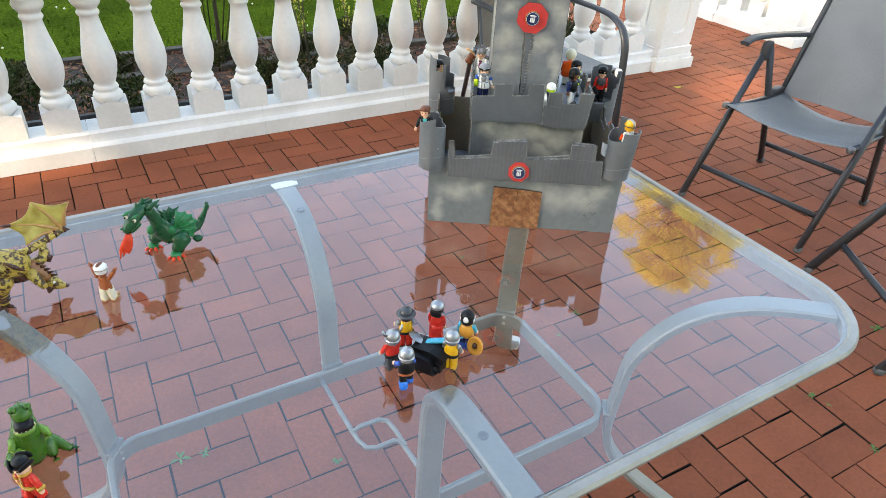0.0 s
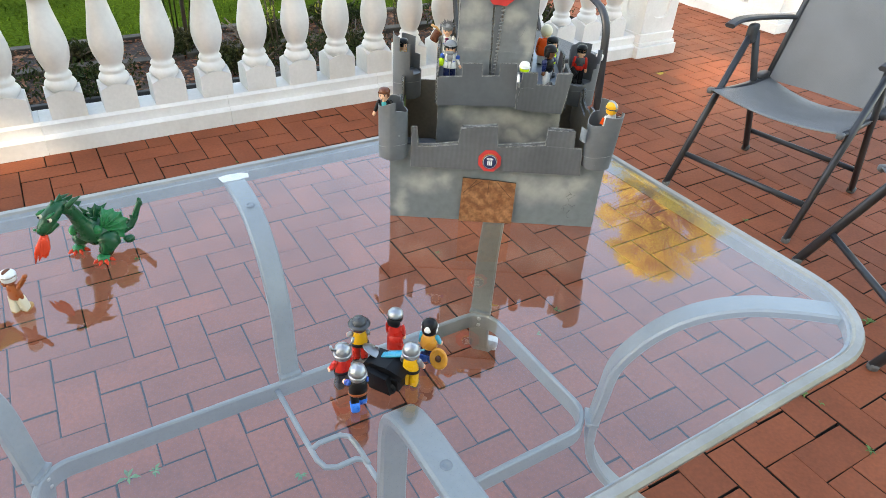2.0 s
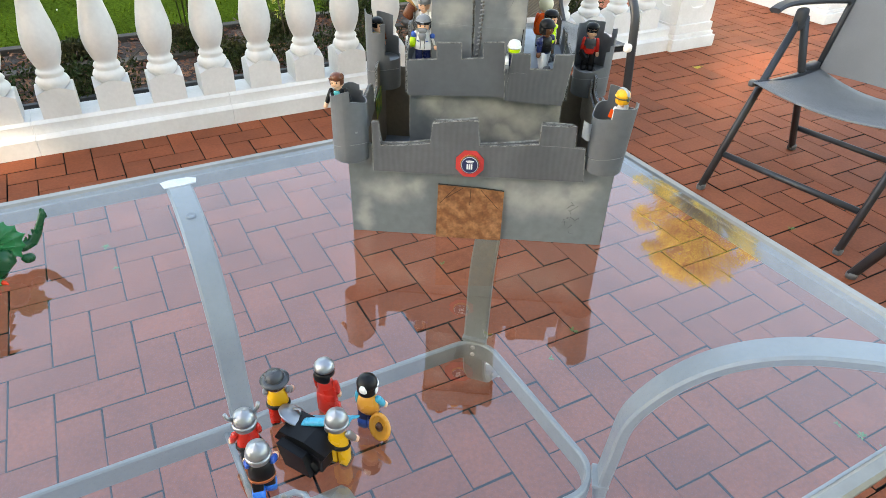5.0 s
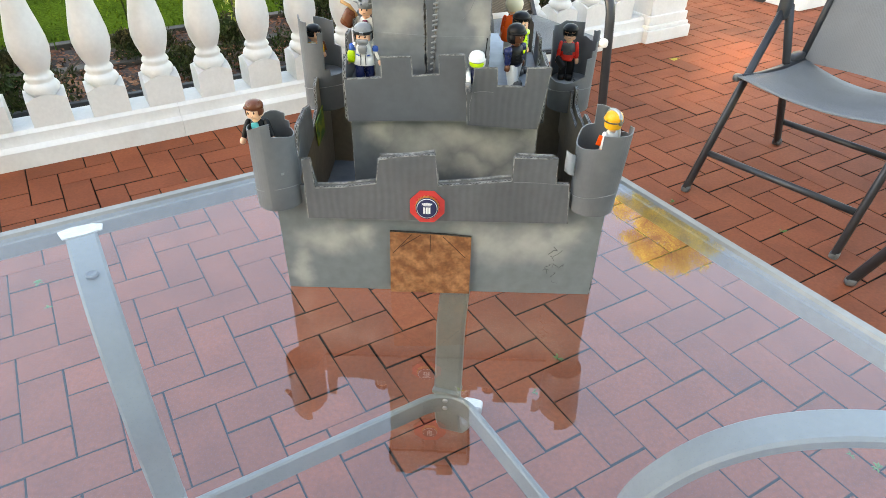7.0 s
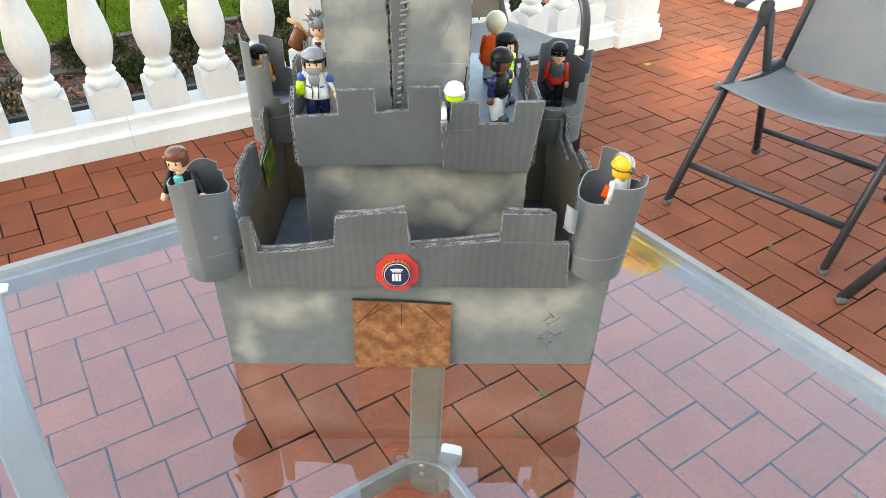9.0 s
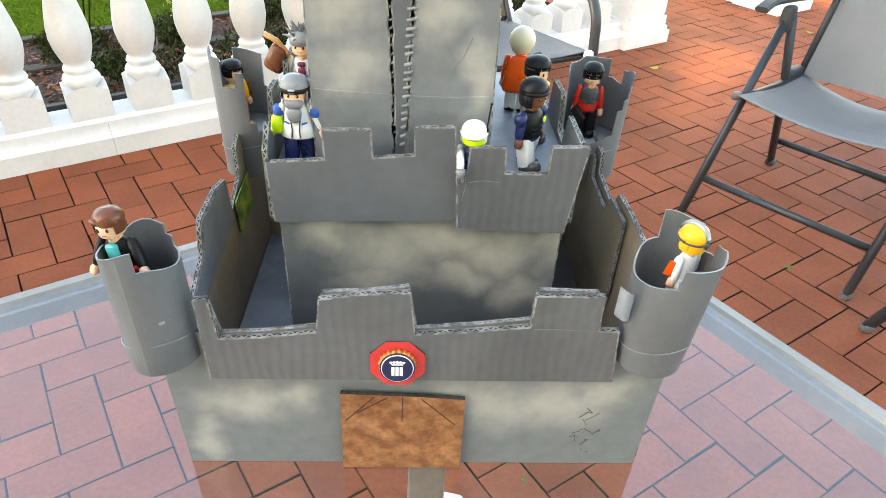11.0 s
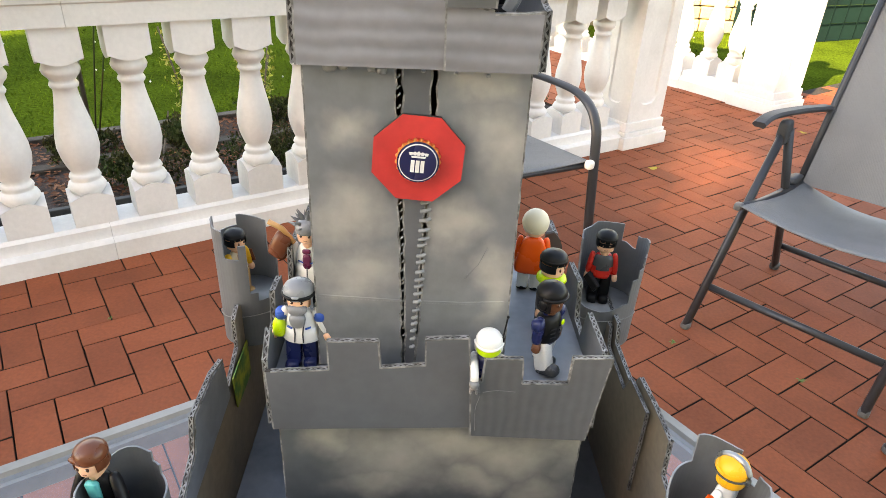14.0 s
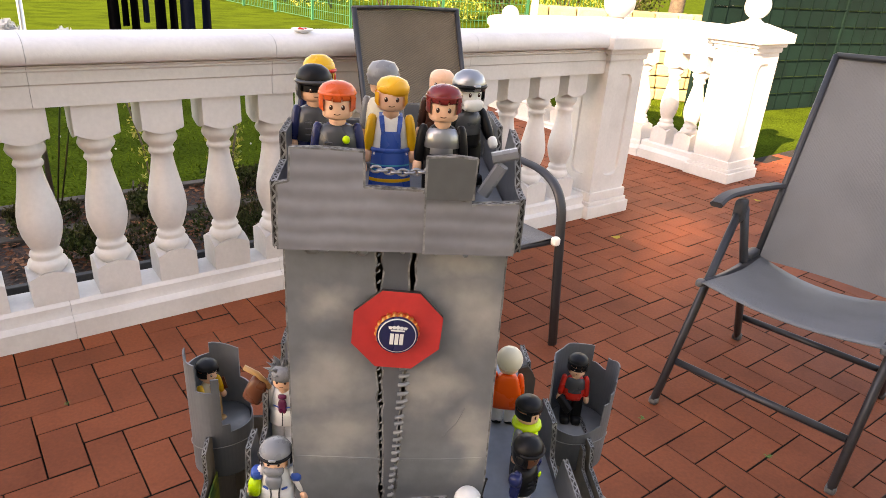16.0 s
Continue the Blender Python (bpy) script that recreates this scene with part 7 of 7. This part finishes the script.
spine(g, [(0.013, -0.026, 0.0975), (0.015, -0.016, 0.098), (0.015, -0.006, 0.094), (0.014, 0.0, 0.082), (0.012, 0.003, 0.066), (0.010, 0.007, 0.048)], 0.005, 0.003)
for sx, pts in ((1, [(0.022, -0.016, 0.052), (0.030, -0.022, 0.046), (0.0300, -0.030, 0.043)]), (-1, [(-0.006, -0.018, 0.052), (-0.012, -0.028, 0.045), (-0.006, -0.036, 0.046)])):
    limb(g, pts, [0.0068, 0.0052, 0.0046], 2, 10)
    for q in (-1, 0, 1):
        h = pts[-1]
        limb(g, [h, (h[0] + q * 0.003 - sx * 0.003, h[1] - 0.005, h[2] + 0.001 * q)], [0.0022, 0.0009], 2, 6)
for s in (-1, 1):
    limb(g, [(0.006 + s * 0.014, -0.012, 0.020), (0.006 + s * 0.022, -0.018, 0.014), (0.006 + s * 0.021, -0.030, 0.006), (0.006 + s * 0.021, -0.038, 0.004)], [0.013, 0.0115, 0.0062, 0.0045], 0, 12)
limb(g, [(0.014, -0.004, 0.018), (0.026, -0.008, 0.020), (0.036, -0.016, 0.013), (0.044, -0.026, 0.006), (0.049, -0.032, 0.004)], [0.014, 0.0105, 0.0080, 0.0058, 0.0040], 0, 12)
for q in (-1, 0, 1):
    limb(g, [(0.047, -0.030, 0.005), (0.055 + q * 0.002, -0.030 - q * 0.006, 0.0035)], [0.0030, 0.0007], 4, 6)
make("toy_reptile", g, [PLASTIC["frog_green"], PLASTIC["black"], PLASTIC["pale_frog"], PLASTIC["cream"], PLASTIC["green"]], None, "green plastic toy reptile with an open mouth", "toy animal", at=KEY @ pose(-0.466, 0.708, ZG, 0, 0, 46.9))


# ---------------------------------------------------------------- planting, fences and far garden
def leaf_cloud(g, c, size, count, leaf, rnd, mi=0, shell=0.45):
    """Many small leaves in an uneven cloud."""
    for k in range(count):
        while True:
            p = Vector((rnd.uniform(-1, 1), rnd.uniform(-1, 1), rnd.uniform(-1, 1)))
            if shell < p.length < 1:
                break
        p *= 0.8 + 0.35 * noise.noise(p * 2.1 + Vector(c))
        x, y, z = c[0] + p.x * size[0], c[1] + p.y * size[1], c[2] + p.z * size[2]
        m = Matrix.Translation((x, y, z)) @ Euler((rnd.uniform(0, 6.3), rnd.uniform(0, 6.3), rnd.uniform(0, 6.3))).to_matrix().to_4x4()
        s = leaf * rnd.uniform(0.6, 1.3)
        g.add([(-s, 0, 0), (0, -s * 0.45, s * 0.1), (s, 0, 0), (0, s * 0.45, s * 0.1)], [(0, 1, 2, 3)], mi, False, m)


def shrub(u, v, w, h, mat, seed, label, leaf=0.012, count=2600):
    rnd = random.Random(seed)
    m = T @ pose(u, v, -0.05)
    top = thing("shrub", label, "shrub", m, group="low shrubs in the bed")
    g = Geo()
    for k in range(7):
        a = rnd.uniform(0, 6.28)
        g.tube([(0, 0, 0), (0.3 * w * math.cos(a) * 0.5, 0.3 * w * math.sin(a) * 0.5, h * 0.4), (0.4 * w * math.cos(a), 0.4 * w * math.sin(a), h * rnd.uniform(0.6, 0.9))], 0.005, n=5)
    make("woody_stem", g, m_bark, top)
    g = Geo()
    for k in range(5):
        leaf_cloud(g, (rnd.uniform(-0.3, 0.3) * w, rnd.uniform(-0.25, 0.25) * w, h * rnd.uniform(0.4, 0.65)), (w * 0.34, w * 0.3, h * 0.42), count // 5, leaf, rnd, shell=0.2)
    make("foliage", g, mat, top)


rnd = random.Random(21)
for k in range(15):
    u = -3.6 + k * 0.50 + rnd.uniform(-0.12, 0.12)
    if k in (4, 9, 12):
        continue
    shrub(u, rnd.uniform(3.86, 4.22), rnd.uniform(0.46, 0.72), rnd.uniform(0.24, 0.44), m_leaf_green, 50 + k, "low dark green shrub in the bed")

for k in range(9):
    shrub(-2.7 + k * 0.62 + rnd.uniform(-0.15, 0.15), rnd.uniform(4.55, 4.78), rnd.uniform(0.30, 0.46), rnd.uniform(0.12, 0.22), m_leaf_green, 90 + k, "small dark green shrub among fallen leaves")


def sapling(u, v, h, seed):
    rnd = random.Random(seed)
    top = thing("sapling", "thin young sapling with yellow leaves in the bed", "sapling", T @ pose(u, v, -0.05))
    g, lf = Geo(), Geo()
    for k in range(3):
        a, b = rnd.uniform(-0.12, 0.12), rnd.uniform(-0.1, 0.1)
        g.tube([(0.02 * k, 0, 0), (a * 0.5, b * 0.5, h * 0.5), (a, b, h * (0.75 + 0.12 * k))], 0.005, n=5)
        for q in range(40):
            s = rnd.uniform(0.3, 1)
            leaf_cloud(lf, (a * s + rnd.uniform(-0.03, 0.03), b * s + rnd.uniform(-0.03, 0.03), h * s * (0.75 + 0.12 * k)), (0.03, 0.03, 0.03), 2, 0.014, rnd, shell=0.0)
    make("woody_stem", g, m_bark, top)
    make("foliage", lf, m_leaf_lime, top)


sapling(1.62, 4.35, 0.92, 1)
sapling(2.05, 4.5, 0.62, 2)
sapling(2.62, 4.55, 0.75, 3)


def tree(name, label, at, height, crown, mat, seed, leaves, leaf=0.075):
    rnd = random.Random(seed)
    top = thing(name, label, "tree", at)
    g = Geo()
    pts = [(0.05 * math.sin(z), 0.06 * math.cos(z * 0.8), z) for z in [height * q / 10 for q in range(10)]]
    v0 = [0.16 * (1 - q / 11) for q in range(10)]
    limb(g, pts, v0, 0, 10)
    lf = Geo()
    lo, hi, wide = crown
    for k in range(640):
        s = rnd.random()
        z = lo + (hi - lo) * s
        a = rnd.uniform(0, 6.28)
        r = wide * math.sqrt(max(0.0, 1 - abs(2 * s - 1) ** 3.2)) * math.sqrt(rnd.uniform(0.02, 1.0))
        tip = (r * math.cos(a), r * math.sin(a), z)
        limb(g, [(0, 0, max(0.5, z - r * 0.9)), (tip[0] * 0.5, tip[1] * 0.5, z - r * 0.35), tip], [0.03, 0.018, 0.006], 0, 5)
        leaf_cloud(lf, tip, (0.26, 0.26, 0.20), leaves // 640, leaf, rnd, shell=0.05)
    make("trunk", g, m_bark, top)
    make("crown", lf, mat, top)
    return top


tree("golden_tree", "tall tree with golden autumn leaves beyond the garden", pose(5.85, 14.6, -0.07), 10.3, (2.4, 10.3, 1.75), m_leaf_gold, 5, 100000, 0.030)

# boundary: mesh fence with posts, and a hedge behind it
def mesh_fence(a, b, height, spacing, post_step, at=None):
    a, b = Vector((*a, 0)), Vector((*b, 0))
    ln = (b - a).length
    ang = math.degrees(math.atan2(b.y - a.y, b.x - a.x))
    top = thing("mesh_fence", "green wire mesh fence with posts round the garden", "fence", pose(a.x, a.y, -0.07, 0, 0, ang))
    for k in range(int(ln / post_step) + 1):
        g = Geo()
        g.box((k * post_step - 0.03, -0.03, 0), (k * post_step + 0.03, 0.03, height + 0.08), ch=0.004)
        make("fence_post", g, m_mesh, top)
    g = Geo()
    q = 0.0
    while q < ln:
        g.box((q - 0.004, -0.004, 0.05), (q + 0.004, 0.004, height))
        q += spacing
    z = 0.05
    while z < height + 0.01:
        g.box((0, -0.006, z - 0.005), (ln, 0.006, z + 0.005))
        z += 0.2
    make("fence_mesh", g, m_mesh, top)


mesh_fence((-7.5, 26.5), (-0.7, 16.6), 1.2, 0.1, 2.05)
mesh_fence((-0.7, 16.65), (5.6, 18.4), 1.2, 0.1, 2.18)
rnd = random.Random(77)
for k in range(9):
    s = k / 8
    x, y = -6.5 + 13 * s, 27.5 - 8 * min(1, s * 1.7)
    top = thing("hedge_shrub", "yellow-green garden shrub behind the mesh fence", "shrub", pose(x, y, -0.07), group="shrubs behind the fence")
    g, lf = Geo(), Geo()
    for j in range(6):
        a = rnd.uniform(0, 6.28)
        g.tube([(0, 0, 0), (0.4 * math.cos(a), 0.4 * math.sin(a), 0.9), (0.8 * math.cos(a), 0.8 * math.sin(a), 1.7)], 0.02, n=5)
    make("woody_stem", g, m_bark, top)
    for j in range(7):
        leaf_cloud(lf, (rnd.uniform(-0.9, 0.9), rnd.uniform(-0.5, 0.5), rnd.uniform(0.4, 1.9)), (0.75, 0.6, 0.6), 330, 0.05, rnd, shell=0.2)
    make("foliage", lf, m_leaf_lime if k % 2 else m_leaf_green, top)


m_rod = material("green_rod_coating", (0.0012, 0.010, 0.0075), 0.85, spec=0.1)


def screen_fence(at, length, height):
    """Double-rod fence with woven green privacy strips."""
    top = thing("privacy_fence", "tall green fence filled with woven privacy strips", "fence", at)
    for k in range(int(length / 2.5) + 1):
        g = Geo()
        g.box((k * 2.5 - 0.03, -0.02, 0), (k * 2.5 + 0.03, 0.06, height + 0.05), ch=0.004)
        make("fence_post", g, m_fence, top)
    n = int(height / 0.2)
    for k in range(n):
        g = Geo()
        nn = int(length / 0.1)
        g.sheet(lambda a, b: (a * length, 0.012 * math.sin(a * length / 0.1 * math.pi + k * math.pi) , k * 0.2 + 0.005 + b * 0.188), nn, 1)
        make("privacy_strip", g, m_fence, top)
    for k in range(n + 1):
        g = Geo()
        g.box((0, -0.018, k * 0.2 - 0.005), (length, -0.010, k * 0.2 + 0.005))
        make("fence_rod", g, m_rod, top)
    g = Geo()
    g.box((-0.003, -0.026, 0), (0.003, -0.018, height))
    upright = g.mesh("fence_rod", [m_rod])
    for k in range(int(length / 0.25)):
        ob = new("fence_rod", upright)
        ob.parent = top
        ob.matrix_basis = pose(k * 0.25, 0, 0)


screen_fence(T @ pose(7.6, 5.05, -0.07, 0, 0, -8), 9.0, 2.2)

# dry stone wall beyond the path
g = Geo()
rnd = random.Random(31)
for row in range(7):
    x = 0.0
    while x < 2.5:
        w = rnd.uniform(0.16, 0.42)
        g.box((x + 0.006, rnd.uniform(0, 0.03), row * 0.15 + 0.006), (x + w - 0.006, 0.3, row * 0.15 + 0.144), 0, 0.02)
        x += w
make("stone_wall", g, m_sandstone, None, "yellow sandstone dry wall at the garden's edge", "stone wall", kind="structure", at=pose(1.9, 9.42, -0.07, 0, 0, -5))
# coiled hose hung on the stones
g = Geo()
for k in range(9):
    g.tube([((0.13 - 0.006 * (k % 3)) * math.cos(radians(a)) + 0.012 * math.sin(k * 2.1), -0.02 + 0.01 * (k // 3), 0.20 * math.sin(radians(a)) + 0.012 * math.cos(k * 1.7)) for a in range(0, 360, 20)], 0.011, 0, 7, True)
make("garden_hose", g, material("green_hose", (0.02, 0.32, 0.16), 0.4), None, "coiled bright green garden hose on the stone wall", "hose", at=pose(4.12, 9.16, 0.42, -8, 0, -5))

# washing on a line
line = thing("washing_line", "dark trousers hanging on a washing line in the garden", "washing line", pose(-2.40, 7.60, -0.07, 0, 0, 0))
for x in (-2.6, 3.95):
    g = Geo()
    g.tube([(x, 0, 0), (x, 0, 0.9), (x, 0, 1.85)], 0.034)
    make("line_pole", g, m_cap, line, "white painted pole")
g = Geo()
g.tube([(-2.6, 0, 1.8), (0.6, 0, 1.755), (3.95, 0, 1.8)], 0.003, n=5)
make("cord", g, m_cap, line)
for x, w, zb, mm in ((0.03, 0.10, 0.69, m_blackcloth), (0.17, 0.04, 0.74, m_blackcloth), (0.25, 0.06, 0.69, m_blackcloth), (0.35, 0.04, 0.78, m_denim), (0.45, 0.09, 0.69, m_blackcloth), (0.59, 0.06, 0.69, m_blackcloth), (0.67, 0.13, 0.69, m_denim), (0.88, 0.07, 0.71, m_denim)):
    g = Geo()
    g.sheet(lambda a, b: (x + w * (0.5 + (a - 0.5) * 0.8) + 0.02 * (1 - b) * (a - 0.5), 0.025 * math.sin(6 * a + x * 20) + 0.03 * math.sin(3 * b), 1.76 + (zb - 1.76) * (1 - b)), 6, 8)
    g.add([(p[0], p[1] + 0.02, p[2]) for p in g.v], [tuple(reversed(q)) for q in g.f], 0, True)
    make("trouser_leg", g, mm, line, "dark cloth trouser leg")

# a white post by the stone wall
g = Geo()
g.box((-0.075, -0.075, 0.0), (0.075, 0.075, 2.3), ch=0.01)
make("garden_post", g, m_cap, None, "square white post standing by the stone wall", "post", at=pose(4.01, 8.83, -0.07, 0, 0, 20))
# saucer with red petals left on the handrail
g = Geo()
g.lathe([(0.0, 0.004), (0.022, 0.004), (0.040, 0.013), (0.043, 0.014), (0.041, 0.009), (0.026, 0.0), (0.0, 0.0)], 24, None, 0)
q = random.Random(6)
for k in range(16):
    a, r = q.uniform(0, 6.28), q.uniform(0, 0.018)
    g.blob((r * math.cos(a), r * math.sin(a), 0.009 + q.uniform(0, 0.006)), (0.010, 0.008, 0.005), 1, (0.9, 0.9), 1, 7, 5)
make("saucer", g, [PLASTIC["white"], PLASTIC["red"]], None, "small white saucer with red petals on the handrail", "saucer", at=pose(-0.147, 3.862, 1.0825))

# white flowers by a thin pole
fl = thing("flowering_plant", "white flowers on a tall plant beside a thin pole", "plant", pose(-1.75, 4.75, -0.06))
g = Geo()
rnd = random.Random(9)
heads = [(0.0, 0.0, 1.00), (0.05, 0.02, 0.97), (0.27, 0.02, 0.97), (0.36, 0.0, 0.95), (-0.12, 0.03, 0.98)]
for hx, hy, hz in heads:
    g.tube([(hx * 0.3, hy, 0), (hx * 0.7, hy, hz * 0.6), (hx, hy, hz)], 0.005, n=5)
make("woody_stem", g, m_leaf_green, fl)
for hx, hy, hz in heads[:3]:
    g = Geo()
    leaf_cloud(g, (hx, hy, hz), (0.05, 0.05, 0.04), 160, 0.018, rnd, shell=0.3)
    make("flower_head", g, PLASTIC["white"], fl, "white flower head")
g = Geo()
for hx, hy, hz in heads:
    leaf_cloud(g, (hx, hy, hz - 0.09), (0.10, 0.08, 0.07), 40, 0.03, rnd, shell=0.1)
make("foliage", g, m_leaf_lime, fl)
g = Geo()
g.tube([(-1.66, 4.72, -0.07), (-1.65, 4.72, 0.7), (-1.63, 4.72, 1.5)], 0.014)
make("thin_pole", g, m_steel, None, "thin grey metal pole standing in the bed", "pole")

# ---------------------------------------------------------------- unseen walls added to shade the terrace
def pierced(g, runs, span, low, high, put):
    """A wall along its own a-axis with openings: runs of (a0, a1, ((z0, z1), ...)) in order; put(a, z, side) gives a corner."""
    def block(a0, a1, z0, z1):
        q = [put(a, z, side) for side in (0, 1) for z in (z0, z1) for a in (a0, a1)]
        g.add(q, [(0, 1, 3, 2), (5, 4, 6, 7), (0, 4, 5, 1), (2, 3, 7, 6), (0, 2, 6, 4), (1, 5, 7, 3)])
    edge = span[0]
    for a0, a1, holes in runs:
        block(edge, a0, low, high)
        z = low
        for z0, z1 in holes:
            block(a0, a1, z, z0)
            z = z1
        block(a0, a1, z, high)
        edge = a1
    block(edge, span[1], low, high)


# unseen wall and eaves added behind the camera to hold off sun and sky
g = Geo()
HV, HU0, HU1, HH = -3.3, -17.0, 1.8, 8.0
g.box((HU0, HV - 0.4, -0.07), (HU1, HV, HH))
g.box((HU0 - 0.2, HV - 5, HH), (HU1 + 0.3, HV + 0.5, HH + 0.2), ch=0.01)
make("house_wall", g, m_wall, None, "unseen plastered wall with flat eaves, added to block sun and sky", "house wall", kind="structure", at=T)
# tall unseen wall added to shade the terrace; its gaps place the sun patches
g = Geo()
WU, WH = -30.0, 20.25
pierced(g, ((-9.15, -8.80, ((18.84, 18.92), (19.12, 19.27))), (-7.10, -6.82, ((16.88, 17.00),))), (-17.0, -2.3), -0.07, WH, lambda a, z, side: (WU - 0.06 * side, a, z))
g.box((WU - 9.0, -17.0, -0.07), (WU - 8.7, -2.3, WH - 0.6))
make("far_house", g, m_wall, None, "tall unseen wall added to shade the terrace, with gaps for sun patches", "house wall", kind="structure", at=T)

# ---------------------------------------------------------------- weeds in the joints
def weed(x, y, s, seed):
    rnd = random.Random(seed)
    g = Geo()
    for k in range(9):
        a = rnd.uniform(0, 6.28)
        r = s * rnd.uniform(0.5, 1)
        c, d = math.cos(a), math.sin(a)
        g.add([(0, 0, 0), (c * r * 0.5 - d * r * 0.16, d * r * 0.5 + c * r * 0.16, r * 0.3), (c * r, d * r, r * 0.15), (c * r * 0.5 + d * r * 0.16, d * r * 0.5 - c * r * 0.16, r * 0.3)], [(0, 1, 2, 3)])
    make("weed", g, m_leaf_weed, None, "small green weed growing in a paving joint", "weed", "weeds in the joints", at=pose(x, y, 0.001))


m_leaf_weed = material("weed_leaves", (0.06, 0.15, 0.025), 0.6, island=("island", 0.3))
for k, (x, y, s) in enumerate(((0.542, 2.0, 0.02), (-0.801, 2.915, 0.013), (1.42, 2.667, 0.02), (-0.60, 1.265, 0.034), (-0.545, 1.288, 0.024), (-0.185, 1.30, 0.022), (-1.03, 2.26, 0.022), (-0.94, 2.15, 0.016), (1.075, 2.846, 0.02), (0.125, 2.296, 0.015), (0.468, 1.873, 0.014), (1.62, 2.03, 0.03), (1.242, 1.67, 0.02), (1.339, 1.474, 0.024), (1.35, 1.358, 0.03), (1.277, 1.64, 0.016), (1.197, 1.704, 0.014), (1.476, 1.505, 0.016))):
    weed(x, y, s, k)

# yellow leaves blown onto the terrace
def blown_leaf(x, y, turn, s):
    g = Geo()
    rim = [(s * math.cos(a) * (1 + 0.12 * math.sin(5 * a)), s * 0.62 * math.sin(a) * (1 + 0.1 * math.cos(7 * a)), 0.002 + 0.25 * s * abs(math.cos(a)) ** 2) for a in [q * math.pi / 9 for q in range(18)]]
    g.add([(0, 0, 0.002)] + rim, [(0, i + 1, (i + 1) % 18 + 1) for i in range(18)], 0, True)
    g.tube([(s, 0, 0.25 * s), (s * 1.5, 0.1 * s, 0.1 * s), (s * 1.9, 0.25 * s, 0.004)], 0.0012, 0, 5)
    make("fallen_leaf", g, m_leaf_gold, None, "single yellow leaf fallen on the terrace", "leaf", "leaves on the terrace", at=pose(x, y, 0.001, 0, 0, turn))


for x, y, turn, s in ((1.5, 4.45, 20, 0.028), (2.74, 5.19, 130, 0.024), (3.07, 5.92, 70, 0.03)):
    blown_leaf(x, y, turn, s)

# ---------------------------------------------------------------- paving, herringbone of two-to-one clinkers
W0, PU, PV = 0.1063, 0.709, 2.448
J = 0.0021


def laid(i, j):
    """Where a corner of the bond truly lies: hand-laid rows that drift a little over the terrace."""
    a, b = max(-5.0, min(28.0, i)) / 10, max(-18.0, min(4.0, j)) / 10
    du = -0.0014 - 0.025 * a + 0.0175 * b + 0.0646 * a * a - 0.0274 * a * b - 0.1614 * b * b
    dv = -0.0086 - 0.0397 * a - 0.0148 * b - 0.0296 * a * a + 0.0556 * a * b - 0.0383 * b * b
    return Vector((PU + (i + du) * W0, PV + (j + dv) * W0, 0))


def brick_geo(lx, ly):
    a, b, c, h = lx - J, ly - J, 0.0016, 0.05
    v = [(J, J, -h), (a, J, -h), (a, b, -h), (J, b, -h), (J, J, -c), (a, J, -c), (a, b, -c), (J, b, -c), (J + c, J + c, 0), (a - c, J + c, 0), (a - c, b - c, 0), (J + c, b - c, 0)]
    f = [(4, 5, 9, 8), (5, 6, 10, 9), (6, 7, 11, 10), (7, 4, 8, 11), (8, 9, 10, 11), (0, 1, 5, 4), (1, 2, 6, 5), (2, 3, 7, 6), (3, 0, 4, 7)]
    return v, f


g = Geo()
g.box((-4.5, -1.9, -0.30), (9.6, 3.53, -0.020))
g.box((3.98, 3.53, -0.30), (5.62, 8.0, -0.020))
floor = make("floor", g, m_joint, None, "terrace floor of red clinker bricks in herringbone", "floor", kind="structure", at=T)
SIDES = [0] * 5 + [1] * 4                # the sides in the joints are stained by sand
shapes = {}
for key, lx, ly in (("h", 2 * W0, W0), ("v", W0, 2 * W0)):
    v, f = brick_geo(lx, ly)
    q = Geo()
    q.add(v, f, SIDES)
    shapes[key] = (v, f, q.mesh("brick", [m_brick, m_joint]))
rest = Geo()
rnd = random.Random(12)
near = 0
for i in range(-50, 86):
    for j in range(-42, 54):
        kind = (i + j) % 4
        if kind not in (0, 2):
            continue
        u, v = PU + i * W0, PV + j * W0
        if not ((-4.4 < u < 9.4 and -1.8 < v < 3.36) or (4.0 < u < 5.4 and 3.3 < v < 7.8)):
            continue
        key = "h" if kind == 0 else "v"
        li, lj = (2, 1) if kind == 0 else (1, 2)
        o = laid(i, j)
        ex, ey = (laid(i + li, j) - o) / (li * W0), (laid(i, j + lj) - o) / (lj * W0)
        drift = Matrix(((ex.x, ey.x, 0, 0), (ex.y, ey.y, 0, 0), (0, 0, 1, 0), (0, 0, 0, 1)))
        m = pose(o.x, o.y, rnd.uniform(-0.0018, 0.0012), rnd.uniform(-0.25, 0.25), rnd.uniform(-0.25, 0.25), rnd.uniform(-0.25, 0.25)) @ drift
        if -0.55 < u < 1.85 and 0.45 < v < 3.05 and near < 300:
            near += 1
            ob = new("brick", shapes[key][2])
            ob.parent = floor
            ob.matrix_basis = m
        else:
            rest.add(shapes[key][0], shapes[key][1], SIDES, False, m)
make("paving_bricks", rest, [m_brick_far, m_joint], floor, "red clinker bricks", kind="stuff")
